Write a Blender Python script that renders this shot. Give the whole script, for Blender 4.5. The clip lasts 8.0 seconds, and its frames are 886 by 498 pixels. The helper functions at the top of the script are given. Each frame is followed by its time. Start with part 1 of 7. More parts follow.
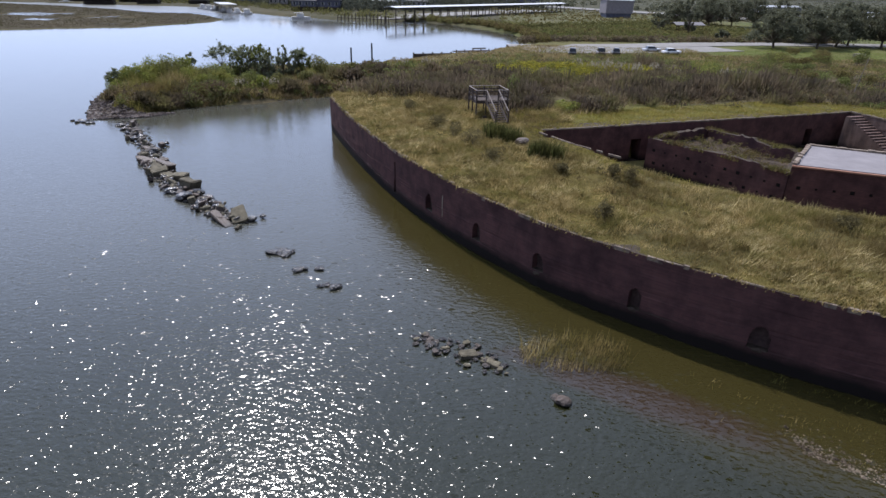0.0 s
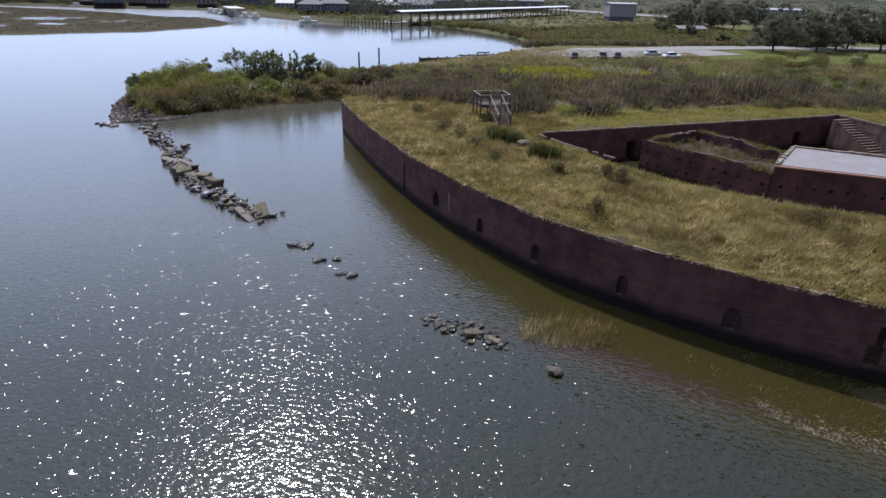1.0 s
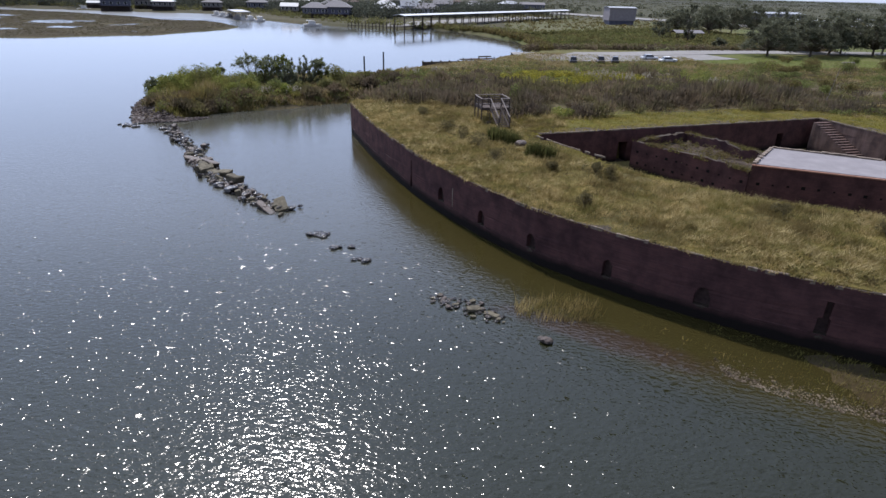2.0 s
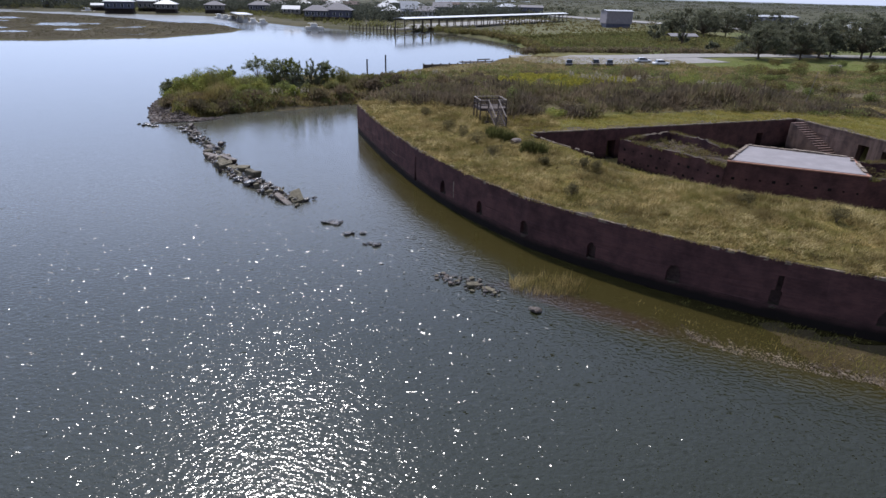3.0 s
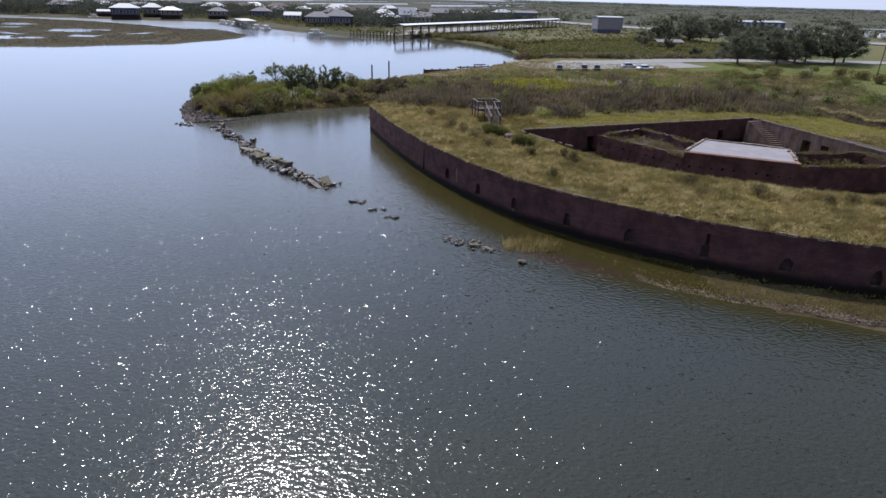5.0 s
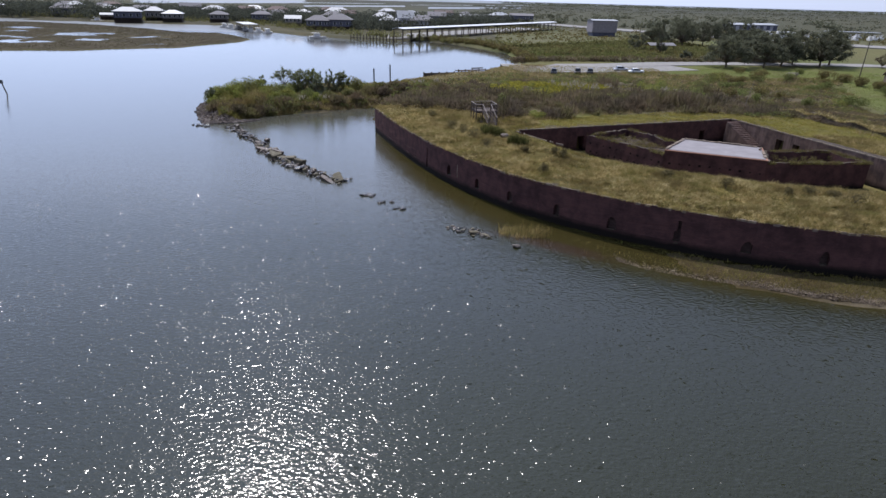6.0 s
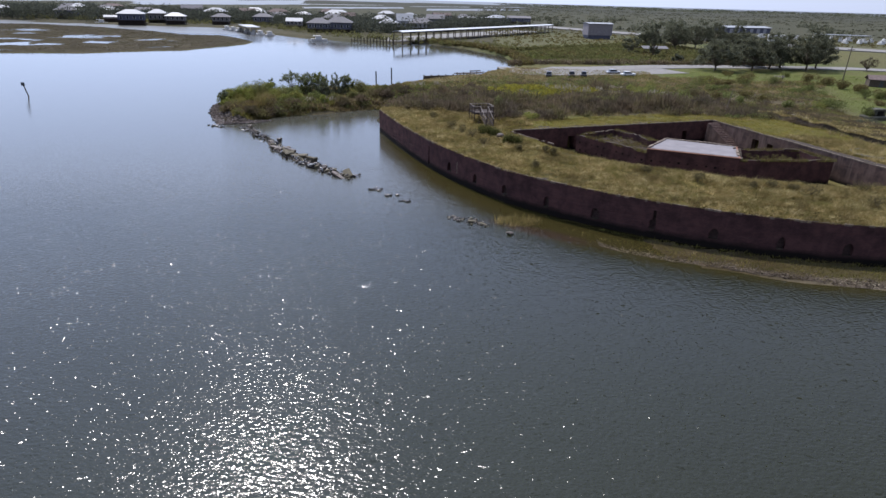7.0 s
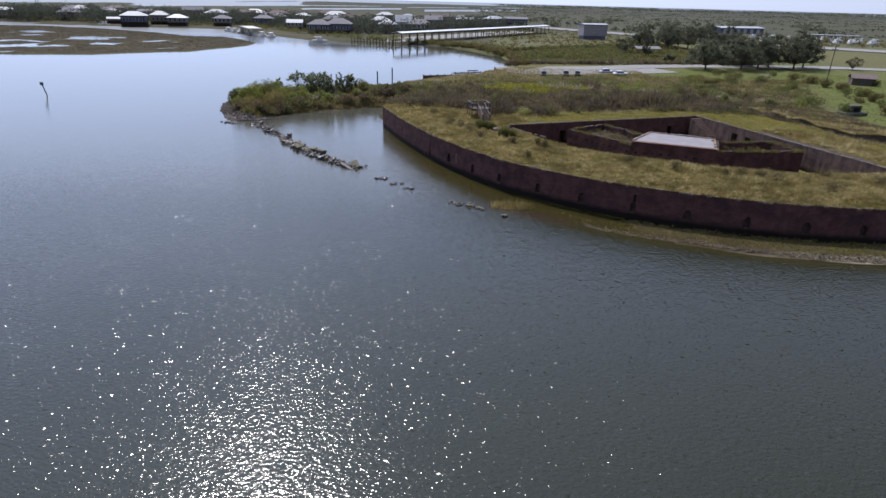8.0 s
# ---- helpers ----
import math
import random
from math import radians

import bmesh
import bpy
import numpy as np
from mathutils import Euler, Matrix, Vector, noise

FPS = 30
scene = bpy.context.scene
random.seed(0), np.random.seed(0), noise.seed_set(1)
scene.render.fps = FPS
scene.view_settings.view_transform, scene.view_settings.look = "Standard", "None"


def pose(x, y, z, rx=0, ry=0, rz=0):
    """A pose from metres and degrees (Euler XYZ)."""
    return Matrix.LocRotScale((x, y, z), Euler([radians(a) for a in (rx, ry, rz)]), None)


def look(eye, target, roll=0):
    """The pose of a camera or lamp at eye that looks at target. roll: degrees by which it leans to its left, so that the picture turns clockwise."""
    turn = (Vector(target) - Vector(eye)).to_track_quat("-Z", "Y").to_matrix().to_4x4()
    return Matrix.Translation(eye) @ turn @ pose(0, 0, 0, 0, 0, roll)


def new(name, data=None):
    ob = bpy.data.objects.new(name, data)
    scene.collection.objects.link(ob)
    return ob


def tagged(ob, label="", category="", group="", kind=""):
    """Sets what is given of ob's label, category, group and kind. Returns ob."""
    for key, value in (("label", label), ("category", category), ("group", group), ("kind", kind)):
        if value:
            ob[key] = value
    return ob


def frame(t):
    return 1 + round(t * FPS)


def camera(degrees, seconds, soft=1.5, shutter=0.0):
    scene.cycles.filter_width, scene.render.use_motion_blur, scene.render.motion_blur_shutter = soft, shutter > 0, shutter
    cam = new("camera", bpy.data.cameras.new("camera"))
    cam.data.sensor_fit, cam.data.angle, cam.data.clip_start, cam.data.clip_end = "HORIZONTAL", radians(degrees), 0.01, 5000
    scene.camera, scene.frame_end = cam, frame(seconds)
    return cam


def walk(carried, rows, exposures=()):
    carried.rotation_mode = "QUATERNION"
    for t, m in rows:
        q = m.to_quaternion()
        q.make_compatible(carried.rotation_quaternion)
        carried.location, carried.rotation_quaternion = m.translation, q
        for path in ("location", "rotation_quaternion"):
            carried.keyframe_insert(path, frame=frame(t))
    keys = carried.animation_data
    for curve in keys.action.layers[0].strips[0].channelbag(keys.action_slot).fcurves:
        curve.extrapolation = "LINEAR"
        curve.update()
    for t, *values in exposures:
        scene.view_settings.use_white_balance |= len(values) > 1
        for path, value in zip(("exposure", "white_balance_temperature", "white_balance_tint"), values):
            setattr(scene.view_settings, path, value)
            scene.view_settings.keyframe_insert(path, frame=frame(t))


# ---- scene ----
cam = camera(74.8, 8.0)
PATH = [
    (0, (0.026, -1.81, 16.081), (0.015, 0.009, 15.25), 1.5),
    (0.5, (-0.043, -3.381, 16.473), (-0.062, -1.561, 15.644), 1.4),
    (1, (-0.086, -5.172, 16.895), (-0.112, -3.351, 16.07), 1.4),
    (1.5, (-0.193, -7.219, 17.351), (-0.223, -5.397, 16.529), 1.5),
    (3, (-0.42, -14.331, 18.551), (-0.446, -12.505, 17.737), 1.6),
    (3.5, (-0.599, -17.056, 18.986), (-0.622, -15.229, 18.173), 1.6),
    (4, (-0.762, -19.816, 19.348), (-0.781, -17.987, 18.539), 1.6),
    (4.5, (-0.956, -22.675, 19.712), (-0.972, -20.845, 18.906), 1.6),
    (6, (-1.651, -32.139, 21.444), (-1.655, -30.306, 20.645), 1.6),
    (6.5, (-1.845, -35.415, 22.069), (-1.845, -33.58, 21.271), 1.6),
    (7, (-1.987, -38.878, 22.72), (-1.984, -37.043, 21.924), 1.7),
    (7.5, (-2.115, -42.348, 23.116), (-2.109, -40.512, 22.323), 1.6),
    (8, (-2.264, -45.795, 23.211), (-2.255, -43.959, 22.417), 1.6),
]
walk(cam, [(t, look(eye, target, roll)) for t, eye, target, roll in PATH], [(0.0, 0.70), (3.5, 0.66), (8.0, 0.62)])

# ---- light ----
SUN_EL, SUN_AZ = 55.5, -25.5          # degrees above the horizon, degrees from +y (minus: towards -x)
world = bpy.data.worlds.new("sky")
scene.world = world
world.use_nodes = True
wn, wl = world.node_tree.nodes, world.node_tree.links
sky = wn.new("ShaderNodeTexSky")
sky.sky_type, sky.sun_disc = "NISHITA", False
sky.sun_elevation, sky.sun_rotation = radians(SUN_EL), radians(SUN_AZ)
sky.air_density, sky.dust_density, sky.ozone_density = 1.0, 0.6, 2.0
wn["Background"].inputs["Strength"].default_value = 0.15
a_el, a_az = radians(SUN_EL), radians(SUN_AZ)
sun_dir = Vector((math.sin(a_az) * math.cos(a_el), math.cos(a_az) * math.cos(a_el), math.sin(a_el)))
# thin haze, brighter towards the sun, over the clear sky
toward = wn.new("ShaderNodeVectorMath")
toward.operation = "DOT_PRODUCT"
toward.inputs[1].default_value = sun_dir
wl.new(wn.new("ShaderNodeTexCoord").outputs["Generated"], toward.inputs[0])
spread = wn.new("ShaderNodeMapRange")
spread.inputs["From Min"].default_value, spread.inputs["From Max"].default_value = -0.2, 1.0
spread.inputs["To Min"].default_value, spread.inputs["To Max"].default_value = 0.0, 1.0
wl.new(toward.outputs["Value"], spread.inputs["Value"])
glow = wn.new("ShaderNodeMath")
glow.operation = "POWER"
glow.inputs[1].default_value = 3.6
wl.new(spread.outputs["Result"], glow.inputs[0])
veil = wn.new("ShaderNodeMix")
veil.data_type = "RGBA"
veil.inputs["A"].default_value, veil.inputs["B"].default_value = (1.24, 1.36, 1.78, 1), (7.3, 8.9, 12.9, 1)
wl.new(glow.outputs["Value"], veil.inputs["Factor"])
thin = wn.new("ShaderNodeMix")
thin.data_type, thin.blend_type = "RGBA", "MULTIPLY"
thin.inputs["Factor"].default_value, thin.inputs["B"].default_value = 1.0, (0.095, 0.115, 0.168, 1)
wl.new(sky.outputs["Color"], thin.inputs["A"])
both = wn.new("ShaderNodeMix")
both.data_type, both.blend_type = "RGBA", "ADD"
both.inputs["Factor"].default_value = 1.0
wl.new(thin.outputs["Result"], both.inputs["A"])
wl.new(veil.outputs["Result"], both.inputs["B"])
# paler towards the horizon
tall_sep, low_sky, band = wn.new("ShaderNodeSeparateXYZ"), wn.new("ShaderNodeMapRange"), wn.new("ShaderNodeMath")
wl.new(toward.inputs[0].links[0].from_socket, tall_sep.inputs["Vector"])
low_sky.inputs["From Min"].default_value, low_sky.inputs["From Max"].default_value = 1.0, 0.0
wl.new(tall_sep.outputs["Z"], low_sky.inputs["Value"])
band.operation, band.inputs[1].default_value = "POWER", 5.0
wl.new(low_sky.outputs["Result"], band.inputs[0])
haze = wn.new("ShaderNodeMix")
haze.data_type = "RGBA"
haze.inputs["A"].default_value, haze.inputs["B"].default_value = (0, 0, 0, 1), (0.78, 0.88, 1.28, 1)
wl.new(band.outputs["Value"], haze.inputs["Factor"])
full = wn.new("ShaderNodeMix")
full.data_type, full.blend_type = "RGBA", "ADD"
full.inputs["Factor"].default_value = 1.0
wl.new(both.outputs["Result"], full.inputs["A"])
wl.new(haze.outputs["Result"], full.inputs["B"])
wl.new(full.outputs["Result"], wn["Background"].inputs["Color"])
sun_data = bpy.data.lights.new("sun", "SUN")
sun_data.energy, sun_data.angle, sun_data.color = 3.5, radians(0.55), (1.0, 0.945, 0.92)
sun = new("sun", sun_data)
sun.matrix_world = look(sun_dir * 300, (0, 0, 0))


# ---- materials ----
def material(name, rough=0.9, metal=0.0):
    m = bpy.data.materials.new(name)
    m.use_nodes = True
    b = m.node_tree.nodes["Principled BSDF"]
    b.inputs["Roughness"].default_value, b.inputs["Metallic"].default_value = rough, metal
    return m, m.node_tree.nodes, m.node_tree.links, b


def noise_node(n, l, scale, detail=4.0, vec=None, rough=0.6):
    t = n.new("ShaderNodeTexNoise")
    t.inputs["Scale"].default_value, t.inputs["Detail"].default_value, t.inputs["Roughness"].default_value = scale, detail, rough
    if vec is not None:
        l.new(vec, t.inputs["Vector"])
    return t.outputs["Fac"]


def ramp(n, l, fac, stops):
    r = n.new("ShaderNodeValToRGB")
    while len(r.color_ramp.elements) < len(stops):
        r.color_ramp.elements.new(0.5)
    for e, (p, c) in zip(r.color_ramp.elements, stops):
        e.position, e.color = p, (*c, 1) if len(c) == 3 else c
    l.new(fac, r.inputs["Fac"])
    return r.outputs["Color"]


def mix(n, l, fac, a, b, mode="MIX"):
    m = n.new("ShaderNodeMix")
    m.data_type, m.blend_type = "RGBA", mode
    for sock, v in ((m.inputs["Factor"], fac), (m.inputs["A"], a), (m.inputs["B"], b)):
        if isinstance(v, (float, int)):
            sock.default_value = v
        elif isinstance(v, tuple):
            sock.default_value = (*v, 1)
        else:
            l.new(v, sock)
    return m.outputs["Result"]


def bump(n, l, b, height, strength=0.4, dist=0.05):
    k = n.new("ShaderNodeBump")
    k.inputs["Strength"].default_value, k.inputs["Distance"].default_value = strength, dist
    l.new(height, k.inputs["Height"])
    l.new(k.outputs["Normal"], b.inputs["Normal"])


def grainy(name, dark, light, scale=6.0, rough=0.9, metal=0.0, big=0.5, relief=0.3, vary=0.0):
    """A surface that varies at two scales between two colours."""
    m, n, l, b = material(name, rough, metal)
    vec = n.new("ShaderNodeTexCoord").outputs["Object"]
    c = ramp(n, l, noise_node(n, l, scale, 6, vec), [(0.3, dark), (0.7, light)])
    mid = tuple(0.45 * (p + q) for p, q in zip(dark, light))
    c = mix(n, l, ramp(n, l, noise_node(n, l, big, 3, vec), [(0.4, (0, 0, 0)), (0.7, (0.6, 0.6, 0.6))]), c, mid)
    if vary:
        info = n.new("ShaderNodeObjectInfo")
        c = mix(n, l, vary, c, ramp(n, l, info.outputs["Random"], [(0, dark), (1, light)]))
    l.new(c, b.inputs["Base Color"])
    if rough > 0.75:
        b.inputs["Specular IOR Level"].default_value = 0.15
    if relief:
        bump(n, l, b, noise_node(n, l, scale * 2, 5, vec), relief, 0.4 / scale)
    return m


def foliage(name, dark, mid, light, patch=0.15, alt=None, alt2=None, soft=0.0):
    """Leaves or blades: colour varies leaf by leaf and patch by patch; thin, so some light comes through."""
    m, n, l, b = material(name, 0.75)
    geo = n.new("ShaderNodeNewGeometry")
    c = ramp(n, l, geo.outputs["Random Per Island"], [(0.0, dark), (0.5, mid), (1.0, light)])
    if soft:
        c = mix(n, l, soft, c, mid)
    p = noise_node(n, l, patch, 3, geo.outputs["Position"])
    c = mix(n, l, ramp(n, l, p, [(0.4, (0, 0, 0)), (0.65, (0.75, 0.75, 0.75))]), c, dark)
    q = noise_node(n, l, patch * 3.3, 4, geo.outputs["Position"])
    c = mix(n, l, ramp(n, l, q, [(0.5, (0, 0, 0)), (0.72, (0.65, 0.65, 0.65))]), c, light)
    if alt:
        v = noise_node(n, l, patch * 1.7, 5, geo.outputs["Position"], 0.7)
        c = mix(n, l, ramp(n, l, v, [(0.46, (0, 0, 0)), (0.6, (0.8, 0.8, 0.8))]), c, alt)
    if alt2:
        v = noise_node(n, l, patch * 0.55, 4, geo.outputs["Position"], 0.65)
        c = mix(n, l, ramp(n, l, v, [(0.48, (0, 0, 0)), (0.62, (0.7, 0.7, 0.7))]), c, alt2)
    l.new(c, b.inputs["Base Color"])
    b.inputs["Specular IOR Level"].default_value = 0.06
    tr = n.new("ShaderNodeBsdfTranslucent")
    l.new(c, tr.inputs["Color"])
    add = n.new("ShaderNodeMixShader")
    add.inputs["Fac"].default_value = 0.48
    l.new(b.outputs["BSDF"], add.inputs[1])
    l.new(tr.outputs["BSDF"], add.inputs[2])
    l.new(add.outputs["Shader"], n["Material Output"].inputs["Surface"])
    return m


def brick_material(name, hue, lime=(0.58, 0.8, 0.55)):
    """Old brick: courses, stains, damp foot."""
    m, n, l, b = material(name, 0.92)
    b.inputs["Specular IOR Level"].default_value = 0.1
    geo = n.new("ShaderNodeNewGeometry")
    sep = n.new("ShaderNodeSeparateXYZ")
    l.new(geo.outputs["Position"], sep.inputs["Vector"])
    add = n.new("ShaderNodeMath")
    add.operation = "ADD"
    l.new(sep.outputs["X"], add.inputs[0])
    l.new(sep.outputs["Y"], add.inputs[1])
    com = n.new("ShaderNodeCombineXYZ")
    l.new(add.outputs["Value"], com.inputs["X"])
    l.new(sep.outputs["Z"], com.inputs["Y"])
    br = n.new("ShaderNodeTexBrick")
    l.new(com.outputs["Vector"], br.inputs["Vector"])
    for key, v in (("Scale", 1.0), ("Mortar Size", 0.009), ("Brick Width", 0.24), ("Row Height", 0.08), ("Bias", -0.2)):
        br.inputs[key].default_value = v
    r, g, bl = hue
    br.inputs["Color1"].default_value = (r, g, bl, 1)
    br.inputs["Color2"].default_value = (r * 0.72, g * 0.74, bl * 0.78, 1)
    br.inputs["Mortar"].default_value = (r * 0.88, g * 1.02, bl * 1.02, 1)
    c = br.outputs["Color"]
    stain = noise_node(n, l, 0.7, 6, geo.outputs["Position"], 0.65)
    c = mix(n, l, ramp(n, l, stain, [(0.38, (0, 0, 0)), (0.66, (0.85, 0.85, 0.85))]), c, (r * 0.34, g * 0.4, bl * 0.45))
    # streaks that run down the face
    st = n.new("ShaderNodeVectorMath")
    st.operation = "MULTIPLY"
    st.inputs[1].default_value = (1.2, 0.1, 1)
    l.new(com.outputs["Vector"], st.inputs[0])
    streak = noise_node(n, l, 1.6, 5, st.outputs["Vector"])
    c = mix(n, l, ramp(n, l, streak, [(lime[0], (0, 0, 0)), (lime[1], (lime[2],) * 3)]), c, (r * 1.25, g * 1.4, bl * 1.45))
    # weed and damp where the water reaches
    wet = n.new("ShaderNodeMapRange")
    wet.inputs["From Min"].default_value, wet.inputs["From Max"].default_value = 1.35, 0.75
    wob = n.new("ShaderNodeMath")
    wob.operation = "ADD"
    l.new(sep.outputs["Z"], wob.inputs[0])
    sc = n.new("ShaderNodeMath")
    sc.operation = "MULTIPLY"
    sc.inputs[1].default_value = 0.5
    l.new(noise_node(n, l, 0.9, 4, geo.outputs["Position"]), sc.inputs[0])
    l.new(sc.outputs["Value"], wob.inputs[1])
    l.new(wob.outputs["Value"], wet.inputs["Value"])
    c = mix(n, l, wet.outputs["Result"], c, (0.0115, 0.0095, 0.0085))
    l.new(c, b.inputs["Base Color"])
    bump(n, l, b, br.outputs["Fac"], 0.3, -0.015)
    return m


BRICK = brick_material("old_brick", (0.098, 0.047, 0.044))
BRICK_PALE = brick_material("pale_brick", (0.118, 0.074, 0.062), (0.47, 0.66, 0.8))
COPING = grainy("worn_coping", (0.07, 0.052, 0.042), (0.26, 0.21, 0.165), 2.5, big=0.8)
RIM = grainy("weathered_wall_top", (0.02, 0.015, 0.012), (0.068, 0.052, 0.038), 2.2, big=0.6, relief=0.5)
# near-black, with the shade inside a hole put into the colour
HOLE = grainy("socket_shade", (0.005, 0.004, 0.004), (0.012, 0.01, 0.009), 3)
# brick tone darkened to carry the dimness inside openings and doorways
DARK = grainy("opening_shade_brick", (0.034, 0.022, 0.021), (0.085, 0.058, 0.052), 3)
ROCK = grainy("rock", (0.018, 0.012, 0.01), (0.105, 0.074, 0.054), 2.2, 0.66, relief=0.7, vary=0.5)
rn, rl = ROCK.node_tree.nodes, ROCK.node_tree.links
rb = rn["Principled BSDF"]
tide = rn.new("ShaderNodeMapRange")
tide.inputs["From Min"].default_value, tide.inputs["From Max"].default_value = 0.2, 0.03
rsep = rn.new("ShaderNodeSeparateXYZ")
rl.new(rn.new("ShaderNodeNewGeometry").outputs["Position"], rsep.inputs["Vector"])
rl.new(rsep.outputs["Z"], tide.inputs["Value"])
under = rb.inputs["Base Color"].links[0].from_socket
rl.new(mix(rn, rl, tide.outputs["Result"], under, (0.022, 0.019, 0.015)), rb.inputs["Base Color"])
WOOD = grainy("grey_wood", (0.034, 0.026, 0.022), (0.082, 0.064, 0.056), 5, 0.85, relief=0.2)
WHITE = grainy("white_paint", (0.5, 0.49, 0.47), (0.66, 0.65, 0.63), 3, 0.6, relief=0.05)
ROOFING = grainy("pale_roofing", (0.115, 0.102, 0.102), (0.175, 0.158, 0.158), 0.9, 0.7, relief=0.08)
METALROOF = grainy("metal_roof", (0.24, 0.245, 0.25), (0.34, 0.345, 0.35), 0.5, 0.6, 0.0, relief=0.05)
SHINGLE = grainy("grey_shingle", (0.11, 0.104, 0.108), (0.21, 0.20, 0.2), 2, relief=0.2)
GREYWALL = grainy("grey_cladding", (0.30, 0.30, 0.33), (0.42, 0.42, 0.45), 1.0, 0.7, relief=0.1)
TANWALL = grainy("tan_cladding", (0.12, 0.112, 0.108), (0.22, 0.205, 0.195), 1.0, 0.8, relief=0.1)
BLUEWALL = grainy("blue_cladding", (0.05, 0.055, 0.085), (0.10, 0.105, 0.15), 1.0, 0.6, relief=0.1)
BARK = grainy("bark", (0.05, 0.04, 0.03), (0.14, 0.115, 0.09), 4)
ORANGE = grainy("red_brick_trim", (0.20, 0.10, 0.07), (0.31, 0.17, 0.12), 4)
GLASS, _n, _l, _b = material("dark_glass", 0.08)
_b.inputs["Base Color"].default_value = (0.02, 0.025, 0.03, 1)
RUBBER = grainy("rubber", (0.015, 0.015, 0.015), (0.04, 0.04, 0.04), 8)
DARKPAINT = grainy("dark_paint", (0.03, 0.035, 0.045), (0.07, 0.075, 0.085), 2, 0.35, relief=0)
CONCRETE = grainy("concrete", (0.09, 0.088, 0.08), (0.2, 0.195, 0.18), 1.5, relief=0.2)

STRAW = foliage("straw_reed", (0.105, 0.078, 0.039), (0.235, 0.18, 0.085), (0.41, 0.33, 0.17), 0.4)
GRASS = foliage("dry_grass", (0.078, 0.061, 0.021), (0.295, 0.224, 0.086), (0.63, 0.49, 0.24), 0.35, (0.132, 0.122, 0.034), (0.118, 0.088, 0.036))
REED = foliage("reed", (0.075, 0.07, 0.02), (0.165, 0.155, 0.04), (0.29, 0.26, 0.09), 0.3, None, (0.13, 0.085, 0.045))
SCRUB = foliage("brown_scrub", (0.064, 0.048, 0.033), (0.142, 0.108, 0.07), (0.235, 0.182, 0.118), 0.14, (0.12, 0.115, 0.045), (0.085, 0.068, 0.048), 0.5)
TWIG = foliage("dark_twig", (0.046, 0.035, 0.026), (0.105, 0.081, 0.058), (0.185, 0.15, 0.11), 0.2, (0.075, 0.068, 0.034), None, 0.4)
FRESH = foliage("fresh_leaf", (0.07, 0.088, 0.02), (0.165, 0.185, 0.042), (0.29, 0.31, 0.085), 0.4, (0.19, 0.175, 0.05), None, 0.3)
OLIVEBUSH = foliage("olive_leaf", (0.06, 0.058, 0.022), (0.145, 0.138, 0.052), (0.26, 0.24, 0.10), 0.5, (0.09, 0.095, 0.034), None, 0.3)
LEAF = foliage("green_leaf", (0.058, 0.068, 0.024), (0.13, 0.146, 0.046), (0.225, 0.24, 0.085), 0.5, soft=0.3)
BLOOM = foliage("yellow_bloom", (0.10, 0.10, 0.02), (0.27, 0.245, 0.03), (0.52, 0.45, 0.07), 0.5, (0.085, 0.085, 0.028))
OAK = foliage("oak_leaf", (0.05, 0.053, 0.036), (0.105, 0.108, 0.07), (0.175, 0.18, 0.115), 0.4, soft=0.4)

# water: murky olive body under a rippled skin
WATER, n, l, b = material("estuary_water", 0.115)
b.inputs["IOR"].default_value = 1.343
wc = n.new("ShaderNodeTexCoord").outputs["Object"]
deep = ramp(n, l, noise_node(n, l, 0.03, 3, wc), [(0.35, (0.0100, 0.0106, 0.0031)), (0.65, (0.0124, 0.0129, 0.0037))])
rim_of = n.new("ShaderNodeVectorMath")                 # silty shallows along the wall's curve
rim_of.operation = "DISTANCE"
rim_of.inputs[1].default_value = (46.1, 70.7, 0)
l.new(wc, rim_of.inputs[0])
drift = n.new("ShaderNodeMath")
drift.operation = "MULTIPLY_ADD"
drift.inputs[1].default_value = 2.2
l.new(noise_node(n, l, 0.22, 3, wc), drift.inputs[0]), l.new(rim_of.outputs["Value"], drift.inputs[2])
cove = n.new("ShaderNodeSeparateXYZ")
l.new(wc, cove.inputs["Vector"])
widen = n.new("ShaderNodeMapRange")                    # the shallows widen towards the beach
widen.inputs["From Min"].default_value, widen.inputs["From Max"].default_value = 46, 14
widen.inputs["To Min"].default_value, widen.inputs["To Max"].default_value = 0.0, 5.6
l.new(cove.outputs["Y"], widen.inputs["Value"])
shoal = n.new("ShaderNodeMath")
shoal.operation = "SUBTRACT"
l.new(drift.outputs["Value"], shoal.inputs[0]), l.new(widen.outputs["Result"], shoal.inputs[1])
silt = n.new("ShaderNodeMapRange")
silt.interpolation_type = "SMOOTHSTEP"
silt.inputs["From Min"].default_value, silt.inputs["From Max"].default_value = 58.9, 62.6
silt.inputs["To Min"].default_value, silt.inputs["To Max"].default_value = 1.0, 0.0
l.new(shoal.outputs["Value"], silt.inputs["Value"])
cloud = n.new("ShaderNodeMapRange")
cloud.interpolation_type = "SMOOTHSTEP"
cloud.inputs["From Min"].default_value, cloud.inputs["From Max"].default_value = 14, 40
l.new(cove.outputs["Y"], cloud.inputs["Value"])
deep = mix(n, l, cloud.outputs["Result"], deep, (0.044, 0.044, 0.035))
bar_map = n.new("ShaderNodeMapping")                   # a tongue of brown mud just under the surface
bar_map.vector_type = "TEXTURE"
bar_map.inputs["Location"].default_value, bar_map.inputs["Rotation"].default_value, bar_map.inputs["Scale"].default_value = (8.4, 18.7, 0), (0, 0, radians(-30)), (8.0, 1.5, 1)
l.new(wc, bar_map.inputs["Vector"])
